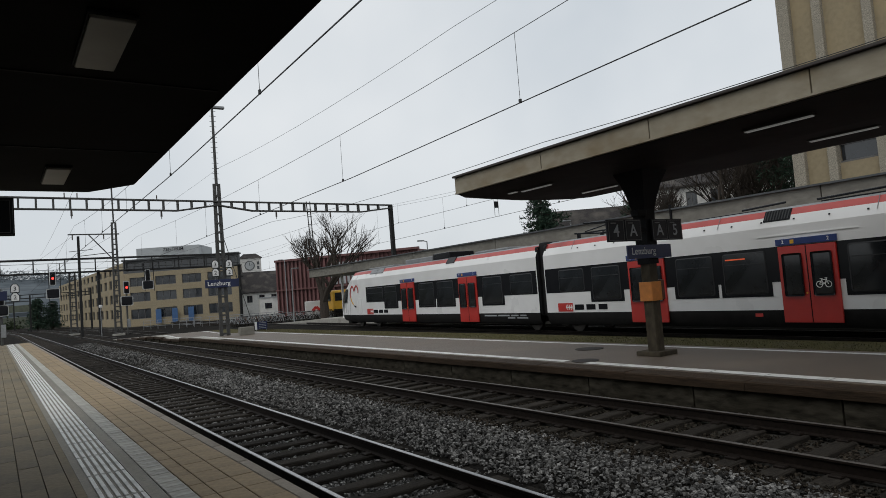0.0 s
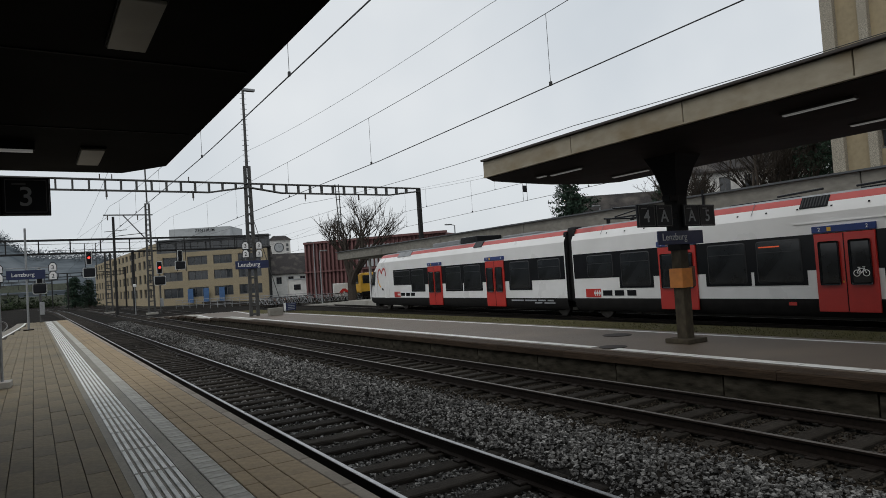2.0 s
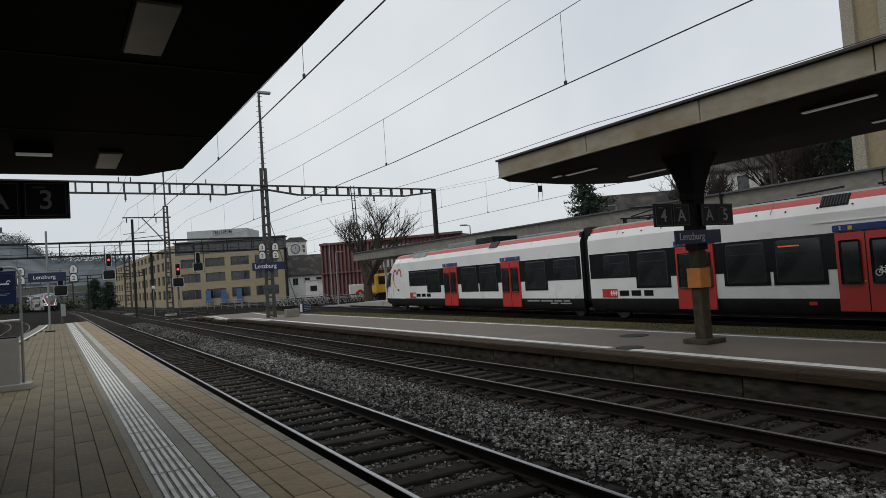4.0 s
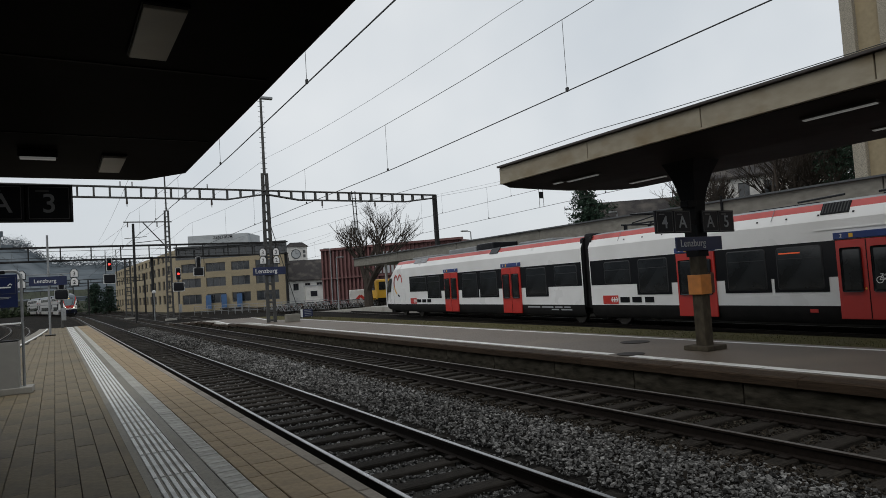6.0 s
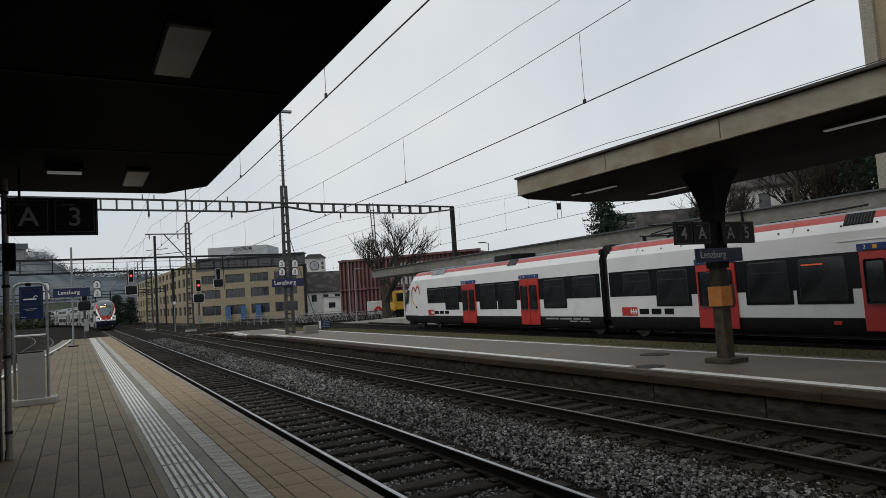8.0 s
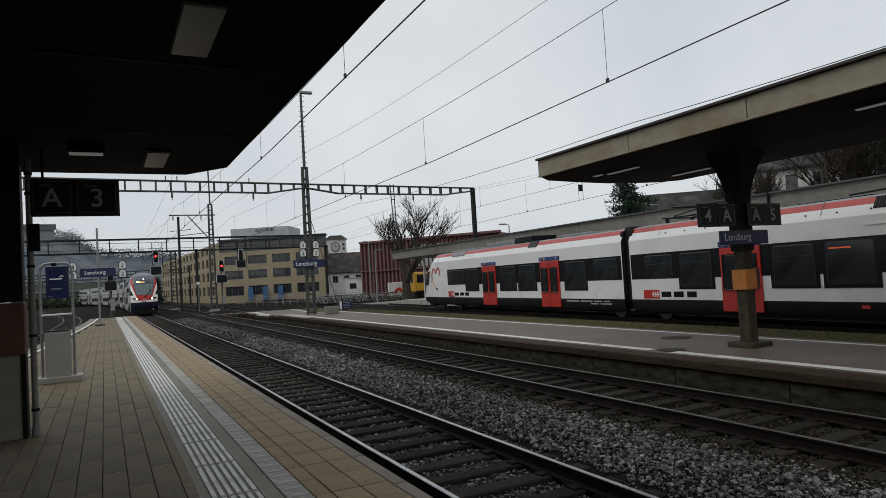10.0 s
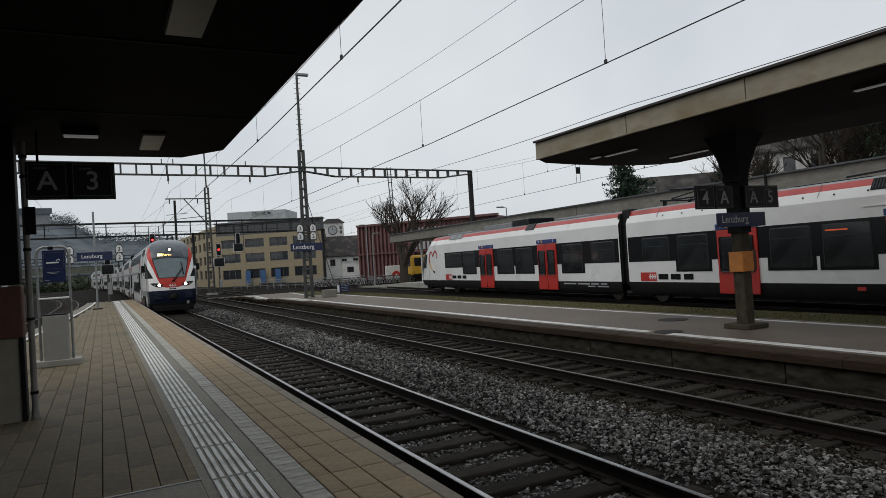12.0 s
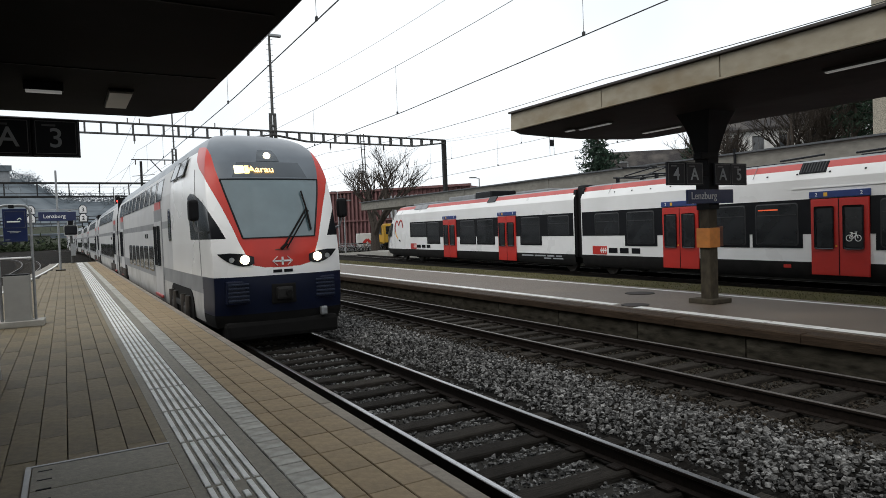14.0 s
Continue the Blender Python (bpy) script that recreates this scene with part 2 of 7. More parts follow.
    "led_white": mat("led_white", (1.0, 0.85, 0.5), emit=1.6),
    "led_red": mat("led_red_text", (0.8, 0.12, 0.04), emit=0.3),
    "sig_red": mat("signal_red", (1.0, 0.04, 0.03), emit=3.0),
    "brick": mat("beige_brick", (0.38, 0.32, 0.215), (0.25, 0.21, 0.145), rough=0.85, scale=5, bump=0.15, c3=(0.27, 0.235, 0.165), big=0.4, stretch=(1, 1, 4), spec=0.1),
    "b_dark": mat("dark_cladding", (0.085, 0.09, 0.095), (0.06, 0.065, 0.068), rough=0.5, scale=3),
    "b_glass": glass("window_glass", (0.022, 0.027, 0.033), 0.06),
    "b_frame": mat("window_frame", (0.12, 0.12, 0.12), rough=0.5),
    "b_grey": mat("grey_render", (0.40, 0.42, 0.43), (0.36, 0.38, 0.39), rough=0.8, scale=3),
    "b_white": mat("white_render", (0.66, 0.655, 0.63), (0.58, 0.575, 0.55), rough=0.85, scale=3),
    "rooftile": mat("dark_roof_tiles", (0.055, 0.051, 0.051), (0.034, 0.032, 0.032), rough=0.85, scale=8, bump=0.4, c3=(0.11, 0.1, 0.09), big=0.7, spec=0.1),
    # dark red cladding, greyed because haze is mixed into the colour
    "redclad": mat("red_cladding_hazed", (0.185, 0.092, 0.09), (0.14, 0.075, 0.073), rough=0.6, scale=3, spec=0.15),
    "tan": mat("tan_render", (0.33, 0.275, 0.18), (0.28, 0.23, 0.15), rough=0.85, scale=4, c3=(0.36, 0.29, 0.18), big=0.5, spec=0.1),
    "pebble": mat("pebble_dash", (0.46, 0.42, 0.34), (0.16, 0.145, 0.12), rough=0.9, scale=26, bump=0.8, bump_scale=30, spec=0.1),
    "bark": mat("bark", (0.075, 0.063, 0.053), (0.04, 0.034, 0.03), rough=0.95, scale=14, bump=0.6, spec=0.05),
    "needle": mat("conifer_foliage", (0.045, 0.075, 0.05), (0.022, 0.04, 0.03), rough=0.8, scale=5, island=0.4, spec=0.1),
    "hedge": mat("shrub_leaves", (0.05, 0.065, 0.035), (0.025, 0.035, 0.02), rough=0.9, scale=5, island=0.4, spec=0.1),
    # distance haze is mixed into these two base colours; there is no volume
    "hill": mat("haze_tinted_hill", (0.118, 0.136, 0.150), (0.075, 0.088, 0.099), rough=1.0, scale=0.12, c3=(0.15, 0.168, 0.182), big=0.03, spec=0.0),
    "hillhouse": mat("haze_tinted_walls", (0.24, 0.25, 0.26), rough=0.95, scale=0.5),
    "lampglass": mat("lamp_diffuser", (0.30, 0.29, 0.25), (0.24, 0.23, 0.2), rough=0.35, scale=4),
    "tube": mat("tube_lamp_cover", (0.62, 0.62, 0.6), rough=0.4, emit=0.12),
    "post_blue": mat("blue_advert", (0.05, 0.13, 0.28), (0.03, 0.08, 0.2), rough=0.5, scale=1.5),
    "green": mat("green_wall", (0.12, 0.13, 0.095), (0.085, 0.095, 0.07), rough=0.8, scale=2),
}


# ---- building helpers ----
def part(name, bm, material, parent=None, label="", smooth=False):
    """Link a bmesh as one mesh object under a thing."""
    me = bpy.data.meshes.new(name)
    bmesh.ops.recalc_face_normals(bm, faces=bm.faces)
    bm.to_mesh(me)
    bm.free()
    return put(name, me, material, parent, label, smooth)


def put(name, me, material, parent=None, label="", smooth=False):
    if not me.materials:
        me.materials.append(M[material])
    if smooth:
        me.polygons.foreach_set("use_smooth", [True] * len(me.polygons))
    ob = new(name, me)
    ob.parent = parent
    if label:
        ob["label"] = label
    return ob


def thing(name, label, category, at=(0, 0, 0), rz=0, group="", kind=""):
    ob = new(name)
    ob.empty_display_size = 0.2
    ob.matrix_basis = pose(at[0], at[1], at[2], 0, 0, rz)
    return tagged(ob, label, category, group, kind)


def add_box(bm, c, s, bevel=0.0, m=None):
    """Box with centre c and size s, with rounded edges where bevel is set."""
    g = bmesh.ops.create_cube(bm, size=1.0, matrix=(m or Matrix()) @ Matrix.Translation(c) @ Matrix.Diagonal((*s, 1)))
    if bevel:
        vs = set(g["verts"])
        es = [e for e in bm.edges if e.verts[0] in vs and e.verts[1] in vs]
        bmesh.ops.bevel(bm, geom=es, offset=bevel, segments=2, affect="EDGES", profile=0.6)
    return bm


def box(c, s, bevel=0.0):
    return add_box(bmesh.new(), c, s, bevel)


def add_rod(bm, a, b, r, n=8, r2=None):
    """Round bar from a to b."""
    a, b = Vector(a), Vector(b)
    d = b - a
    m = Matrix.Translation((a + b) / 2) @ d.to_track_quat("Z", "Y").to_matrix().to_4x4()
    bmesh.ops.create_cone(bm, cap_ends=True, segments=n, radius1=r, radius2=r if r2 is None else r2, depth=d.length, matrix=m)
    return bm


def rod(a, b, r, n=8, r2=None):
    return add_rod(bmesh.new(), a, b, r, n, r2)


def add_beam(bm, a, b, w, h):
    """Square bar from a to b."""
    a, b = Vector(a), Vector(b)
    d = b - a
    m = Matrix.Translation((a + b) / 2) @ d.to_track_quat("Y", "Z").to_matrix().to_4x4() @ Matrix.Diagonal((w, d.length, h, 1))
    bmesh.ops.create_cube(bm, size=1.0, matrix=m)
    return bm


def beam(a, b, w, h):
    return add_beam(bmesh.new(), a, b, w, h)


def prism(pts, z0, z1):
    """Upright prism over a plan outline."""
    bm = bmesh.new()
    lo = [bm.verts.new((x, y, z0)) for x, y in pts]
    hi = [bm.verts.new((x, y, z1)) for x, y in pts]
    bm.faces.new(lo)
    bm.faces.new(hi)
    n = len(pts)
    for i in range(n):
        bm.faces.new((lo[i], lo[(i + 1) % n], hi[(i + 1) % n], hi[i]))
    return bm


def sweep(points, profile, closed=True):
    """Sweep a profile of (sideways, up) along a path of (x, y, z)."""
    bm = bmesh.new()
    rings = []
    for i, p in enumerate(points):
        a, b = Vector(points[max(0, i - 1)]), Vector(points[min(len(points) - 1, i + 1)])
        d = b - a
        side = Vector((d.y, -d.x, 0)).normalized()
        rings.append([bm.verts.new(Vector(p) + side * u + Vector((0, 0, v))) for u, v in profile])
    n = len(profile)
    for r, s in zip(rings, rings[1:]):
        for j in range(n if closed else n - 1):
            bm.faces.new((r[j], r[(j + 1) % n], s[(j + 1) % n], s[j]))
    if closed:
        bm.faces.new(rings[0])
        bm.faces.new(rings[-1])
    return bm


def text(name, words, size, material, parent, m, depth=0.004, space=1.0, align="CENTER", bold=0.008):
    """Raised lettering in the built-in font, facing local -y, at the pose m."""
    cu = bpy.data.curves.new(name, "FONT")
    cu.body, cu.size, cu.align_x, cu.align_y, cu.extrude, cu.space_character = words, size, align, "CENTER", depth, space
    cu.offset = bold * size
    tmp = bpy.data.objects.new(name, cu)
    scene.collection.objects.link(tmp)
    me = bpy.data.meshes.new_from_object(tmp.evaluated_get(bpy.context.evaluated_depsgraph_get()))
    bpy.data.objects.remove(tmp)
    me.transform(m @ pose(0, 0, 0, 90))
    me.materials.clear()
    return put(name, me, material, parent)


def mesh_from(verts, faces, name):
    me = bpy.data.meshes.new(name)
    me.from_pydata(verts, [], faces)
    me.update()
    return me


def boxes_mesh(name, items, bevel=0.006):
    """Many flat slabs in one mesh: items of (x0, x1, y0, y1, z0, z1), with chamfered upper edges."""
    v, f = [], []
    for x0, x1, y0, y1, z0, z1 in items:
        k, b = len(v), bevel
        v += [(x0, y0, z0), (x1, y0, z0), (x1, y1, z0), (x0, y1, z0), (x0, y0, z1 - b), (x1, y0, z1 - b), (x1, y1, z1 - b), (x0, y1, z1 - b),
              (x0 + b, y0 + b, z1), (x1 - b, y0 + b, z1), (x1 - b, y1 - b, z1), (x0 + b, y1 - b, z1)]
        for i in range(4):
            j = (i + 1) % 4
            f += [(k + i, k + j, k + 4 + j, k + 4 + i), (k + 4 + i, k + 4 + j, k + 8 + j, k + 8 + i)]
        f.append((k + 8, k + 9, k + 10, k + 11))
    return mesh_from(v, f, name)


def slab(name, lx, ly, lz, bevel=0.006):
    return boxes_mesh(name, [(-lx / 2, lx / 2, -ly / 2, ly / 2, -lz, 0)], bevel)


# ---- ground ----
RAIL = -0.55
def ground_sheet():
    xs = [-900, -300, -120, -60, -30, -8, -2.5, 2.2, 9.6, 14.6, 22, 30, 60, 120, 300, 900]
    ys = [-300, -60, -20, 0, 30, 57, 60, 80, 120, 180, 260, 400, 700, 1500]
    v = [(x, y, -0.78) for y in ys for x in xs]
    n = len(xs)
    f = [(j * n + i, j * n + i + 1, (j + 1) * n + i + 1, (j + 1) * n + i) for j in range(len(ys) - 1) for i in range(n - 1)]
    tagged(put("ground", mesh_from(v, f, "ground"), "soil"), "dark earth and gravel ground round the tracks", "ground", kind="structure")


ground_sheet()

CURVE = 700.0


def main_x(y, x0):
    """Line of the main tracks: straight, then a wide left-hand curve."""
    return x0 - (max(0.0, y - 108.0) ** 2) / (2 * CURVE)


def left_x(y):
    """Line of the track that bends round the far side of the near platform."""
    knots = [(-30, -8.4), (0, -6.1), (15, -4.95), (29, -3.95), (45, -3.1), (57, -2.75), (75, -2.9), (95, -4.2), (120, -7.5), (150, -13.0), (200, -25.0), (260, -43.0)]
    n = len(knots)
    tan = [(knots[min(i + 1, n - 1)][1] - knots[max(i - 1, 0)][1]) / (knots[min(i + 1, n - 1)][0] - knots[max(i - 1, 0)][0]) for i in range(n)]
    for i in range(n - 1):
        (a, p), (b, q) = knots[i], knots[i + 1]
        if y <= b:
            h, u = b - a, (y - a) / (b - a)
            return p * (1 + 2 * u) * (1 - u) ** 2 + tan[i] * h * u * (1 - u) ** 2 + q * u * u * (3 - 2 * u) - tan[i + 1] * h * u * u * (1 - u)
    return knots[-1][1]


def train_x(y):
    """Line of the track of the standing train."""
    return 18.44 + (y - 10) * math.tan(radians(3.5))


RAIL_FOOT = [(-0.062, -0.165), (0.062, -0.165), (0.062, -0.15), (0.012, -0.135), (0.012, -0.045), (0.036, -0.03), (0.036, -0.006),
             (-0.036, -0.006), (-0.036, -0.03), (-0.012, -0.045), (-0.012, -0.135), (-0.062, -0.15)]
RAIL_HEAD = [(-0.026, -0.006), (0.026, -0.006), (0.021, 0.0), (-0.021, 0.0)]


def track(line, z, y0, y1, label, sleepers=(0, 0), joined=(0, 0), spacing=0.6, step=3.0, head="railtop_dull"):
    """A track: two rails and its sleepers."""
    th = thing("railway_track", label, "railway track", kind="structure")
    n = int((y1 - y0) / step)
    ys = [y0 + (y1 - y0) * i / n for i in range(n + 1)]
    for side in (-0.7525, 0.7525):
        pts = [(line(y) + side, y, z) for y in ys]
        r = part("rail", sweep(pts, RAIL_FOOT), "rail", th)
        part("rail_head", sweep(pts, RAIL_HEAD), head, r, "worn running surface")
    rnd = random.Random(len(label))
    if sleepers[1] > sleepers[0]:
        base = slab("sleeper", 2.5, 0.24, 0.16, 0.015)
        for k in range(int((sleepers[1] - sleepers[0]) / spacing)):
            y = sleepers[0] + k * spacing + rnd.uniform(-0.02, 0.02)
            s = put("sleeper", base, "sleeper", th)
            s.matrix_basis = pose(line(y) + rnd.uniform(-0.04, 0.04), y, z - 0.165 + rnd.uniform(-0.01, 0.005), 0, rnd.uniform(-0.4, 0.4), rnd.uniform(-1, 1))
        plates = []
        for k in range(int((sleepers[1] - sleepers[0]) / spacing)):
            y = sleepers[0] + k * spacing
            for side in (-0.7525, 0.7525):
                x = line(y) + side
                plates += [(x - 0.17, x - 0.06, y - 0.07, y + 0.07, z - 0.17, z - 0.135), (x + 0.06, x + 0.17, y - 0.07, y + 0.07, z - 0.17, z - 0.135)]
        tagged(put("rail_clip", boxes_mesh("rail_clip", plates, 0.01), "rail", th), kind="stuff")
    items = []
    for k in range(int((joined[1] - joined[0]) / spacing)):
        y = joined[0] + k * spacing
        x = line(y)
        items.append((x - 1.25, x + 1.25, y - 0.12, y + 0.12, z - 0.32, z - 0.165 + rnd.uniform(-0.01, 0.005)))
    if items:
        tagged(put("far_sleepers", boxes_mesh("far_sleepers", items, 0.015), "sleeper", th), kind="stuff")
    return th


track(lambda y: main_x(y, 3.8), RAIL, -12, 330, "near running track with polished rails on dark wooden sleepers", (1.0, 60), (60, 200), head="railtop")
track(lambda y: main_x(y, 8.23), RAIL, -12, 330, "second track with rusty rails on worn wooden sleepers", (-3, 60), (60, 200))
track(left_x, RAIL, -30, 260, "curving track beyond the near platform", (14, 60), (60, 160))
track(train_x, -0.40, -40, 110, "track under the standing red and white train", (0, 0), (-40, 110))
track(lambda y: 30.0 + (y - 60) * 0.02 - 6.6, -0.5, 36, 140, "siding track beside the bicycle stands", (0, 0), (36, 110))
track(lambda y: main_x(y, 12.6) - max(0, (75 - y)) * 0.02, RAIL, 60, 300, "far running track past the platform end", (0, 0), (60, 160))


def ballast_bed():
    """One sheet of ballast between the platforms, humped between the tracks, and the beds further off."""
    def bed(name, x0f, x1f, y0, y1, nx, ny, z0, label):
        v, f = [], []
        for j in range(ny + 1):
            y = y0 + (y1 - y0) * j / ny
            for i in range(nx + 1):
                x = x0f(y) + (x1f(y) - x0f(y)) * i / nx
                v.append((x, y, z0(x, y) + 0.02 * noise.noise((x * 2.1, y * 2.1, 0))))
        f = [(j * (nx + 1) + i, j * (nx + 1) + i + 1, (j + 1) * (nx + 1) + i + 1, (j + 1) * (nx + 1) + i) for j in range(ny) for i in range(nx)]
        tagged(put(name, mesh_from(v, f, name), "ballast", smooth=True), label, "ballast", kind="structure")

    bed("ballast_bed", lambda y: 2.1, lambda y: 9.8, -12, 60, 60, 260, bed_z, "ballast bed between the platforms, near-black for the shaded gaps")
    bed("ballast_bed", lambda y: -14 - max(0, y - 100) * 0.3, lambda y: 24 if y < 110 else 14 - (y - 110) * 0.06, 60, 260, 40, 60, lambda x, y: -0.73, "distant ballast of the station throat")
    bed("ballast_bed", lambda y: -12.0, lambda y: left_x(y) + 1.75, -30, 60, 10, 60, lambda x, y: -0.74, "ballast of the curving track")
    bed("ballast_bed", lambda y: 14.9, lambda y: 22.4, -40, 60, 12, 90, lambda x, y: -0.50, "ballast under the standing train in the near-black bed colour")


def bed_z(x, y):
    z = -0.745
    if min(abs(x - 3.8), abs(x - 8.23)) < 1.2:
        z = -0.80
    z += 0.13 * math.exp(-((x - 6.0) / 0.75) ** 2)
    return z


ballast_bed()


def loose_stones():
    """Single stones on the ballast, thickest near the camera's side."""
    rng = np.random.default_rng(3)
    base = np.array([(-1, -1, -1), (1, -1, -1), (1, 1, -1), (-1, 1, -1), (-1, -1, 1), (1, -1, 1), (1, 1, 1), (-1, 1, 1)], float) * 0.62
    quad = np.array([(0, 3, 2, 1), (4, 5, 6, 7), (0, 1, 5, 4), (1, 2, 6, 5), (2, 3, 7, 6), (3, 0, 4, 7)])
    zones = [(2.2, 9.7, 2.5, 9, 520), (2.2, 9.7, 9, 16, 470), (2.2, 9.7, 16, 30, 290), (2.2, 9.7, 30, 60, 80)]
    allv, allf, k = [], [], 0
    for x0, x1, y0, y1, dens in zones:
        n = int((x1 - x0) * (y1 - y0) * dens)
        p = np.column_stack([rng.uniform(x0, x1, n), rng.uniform(y0, y1, n), np.zeros(n)])
        shoulder = np.exp(-((p[:, 0] - 6.0) / 0.9) ** 2)
        keep = np.ones(n, bool)
        for c in (3.8, 8.23):
            d = np.abs(p[:, 0] - c)
            keep &= ~(np.abs(d - 0.7525) < 0.07)
            inside = d < 1.3
            ph = (p[:, 1] - (1.0 if c < 5 else -3.0)) % 0.6
            on = (ph < 0.14) | (ph > 0.46)
            keep &= ~(inside & on & (rng.random(n) < (0.985 if c < 5 else 0.88)))
        p, shoulder = p[keep], shoulder[keep]
        n = len(p)
        size = rng.uniform(0.013, 0.031, n) * (1 + 0.25 * shoulder)
        if y0 > 15:
            size *= 1.3
        bed = np.minimum(np.abs(p[:, 0] - 3.8), np.abs(p[:, 0] - 8.23)) < 1.25
        p[:, 2] = np.where(bed, -0.79, -0.745) + 0.13 * np.exp(-((p[:, 0] - 6.0) / 0.75) ** 2) + rng.uniform(0.0, 0.035, n)
        st = base[None] * (size[:, None, None] * rng.uniform(0.7, 1.5, (n, 1, 3)))
        st = st * rng.uniform(0.55, 1.2, (n, 8, 1)) + rng.uniform(-0.22, 0.22, (n, 8, 3)) * size[:, None, None]
        a, b = rng.uniform(0, 2 * np.pi, n), rng.uniform(-0.7, 0.7, n)
        ca, sa, cb, sb = np.cos(a), np.sin(a), np.cos(b), np.sin(b)
        x, y, z = st[..., 0], st[..., 1], st[..., 2] * 0.75
        y2, z2 = y * cb[:, None] - z * sb[:, None], y * sb[:, None] + z * cb[:, None]
        x3, y3 = x * ca[:, None] - y2 * sa[:, None], x * sa[:, None] + y2 * ca[:, None]
        v = np.stack([x3, y3, z2], -1) + p[:, None, :]
        allv.append(v.reshape(-1, 3))
        allf.append((quad[None] + (np.arange(n) * 8)[:, None, None] + k).reshape(-1, 4))
        k += n * 8
    v, f = np.concatenate(allv), np.concatenate(allf)
    # stones on the island side get the brown colour with canopy shade in it
    brown = v[f[:, 0], 0] + rng.normal(0, 0.25, len(f) // 6).repeat(6) > 6.6
    for sel, material, label in ((~brown, "stone", "loose grey ballast stones between the tracks"), (brown, "stone_brown_shaded", "brown-stained ballast stones of the second track, darkened for canopy shade")):
        g = f[sel]
        first = np.unique(g)
        lut = np.zeros(len(v), int)
        lut[first] = np.arange(len(first))
        me = mesh_from(v[first].tolist(), lut[g].tolist(), "ballast_stones")
        tagged(put("ballast_stones", me, material), label, "ballast", kind="stuff")


loose_stones()


# ---- near platform ----
def left_edge(y):
    return left_x(y) + 1.72


def near_platform():
    ys = [-30 + 87 * i / 58 for i in range(59)]
    th = thing("platform_near", "paved station platform with beige slabs and a ribbed guide strip", "platform", kind="structure")
    outline = [(left_edge(y), y) for y in ys] + [(2.10, 57), (2.10, -30)]
    part("platform_body", prism(outline, -0.9, -0.035), "joint", th, "dark bedding under the slabs")
    ramp = bmesh.new()
    a = [ramp.verts.new(p) for p in ((-1.0, 57, -0.02), (2.1, 57, -0.02), (2.1, 64, -0.7), (-0.9, 64, -0.7))]
    ramp.faces.new(a)
    lo = [ramp.verts.new((v.co.x, v.co.y, -0.9)) for v in a]
    for i in range(4):
        ramp.faces.new((a[i], a[(i + 1) % 4], lo[(i + 1) % 4], lo[i]))
    part("end_ramp", ramp, "asphalt", th, "asphalt ramp at the platform end")
    # edge stones along the running track
    stone = slab("edge_stone", 0.125, 0.985, 0.2, 0.012)
    for k in range(58):
        put("edge_stone", stone, "kerb", th).matrix_basis = pose(2.095, -0.5 + k, 0.0)
    wall = box((2.02, 13, -0.5), (0.1, 88, 0.72))
    part("platform_wall", wall, "oldwall", th, "dark concrete wall under the edge")
    # beige edge slabs, three columns
    cols = [(1.422, 1.556), (1.562, 1.796), (1.802, 2.03)]
    for x0, x1 in cols:
        me = slab("edge_slab", x1 - x0, 0.444, 0.06, 0.005)
        for k in range(48):
            put("edge_slab", me, "paver_edge", th).matrix_basis = pose((x0 + x1) / 2, 2.2 + 0.45 * k, random.uniform(-0.003, 0.002))
    far = [(x0, x1, y, y + 0.444, -0.06, random.uniform(-0.003, 0.002)) for x0, x1 in cols for y in np.arange(23.6, 56.6, 0.45)]
    far += [(x0, x1, y, y + 0.444, -0.06, 0.0) for x0, x1 in cols for y in np.arange(-12, 1.9, 0.45)]
    tagged(put("far_edge_slab", boxes_mesh("far_edge_slab", far, 0.005), "paver_edge_far", th), kind="stuff")
    # pale grey band
    part("grey_strip", box((1.15, 21.3, -0.03), (0.128, 71, 0.058), 0.004), "plate", th, "narrow grey-brown strip beside the guide strip")
    me = slab("grey_slab", 0.192, 0.189, 0.06, 0.006)
    for k in range(110):
        put("grey_slab", me, "paver_grey", th).matrix_basis = pose(1.319, 2.1 + 0.2 * k, random.uniform(-0.003, 0.002))
    tagged(put("far_grey_slab", boxes_mesh("far_grey_slab", [(1.222, 1.416, y, y + 0.194, -0.06, 0) for y in np.arange(24.1, 56.8, 0.2)], 0.004), "paver_grey", th), kind="stuff")
    # long slabs of the platform's middle
    me = slab("paving_slab", 0.197, 1.198, 0.06, 0.004)
    rows = []
    for c in range(-40, 4):
        x = 0.458 - 0.203 * (3 - c)
        off = 0.6 if c % 2 else 0.0
        y = -14.0 + off
        while y < 56.2:
            if x - 0.12 > max(left_edge(y), left_edge(y + 1.2)) + 0.55:
                if not (x > -0.35 and 3.2 < y + 0.6 < 5.0):
                    if x > -2.0 and 4.2 < y < 19.4:
                        put("paving_slab", me, "paver", th).matrix_basis = pose(x, y + 0.6, random.uniform(-0.003, 0.002))
                    else:
                        rows.append((x - 0.0985, x + 0.0985, y + 0.003, y + 1.197, -0.06, random.uniform(-0.003, 0.002)))
            y += 1.2
    tagged(put("far_paving_slab", boxes_mesh("far_paving_slab", rows, 0.005), "paver_far", th), kind="stuff")
    part("closing_course", box((0.6025, 21.3, -0.03), (0.081, 71, 0.06), 0.004), "paver", th, "narrow slab course beside the guide strip")
    # left border strip with a white line
    v, f = [], []
    for i, y in enumerate(ys):
        e = left_edge(y)
        v += [(e, y, -0.3), (e, y, 0.0), (e + 0.6, y, 0.0), (e + 0.6, y, -0.05)]
        if i:
            k = 4 * i
            f += [(k - 4 + j, k - 3 + j, k + 1 + j, k + j) for j in range(3)]
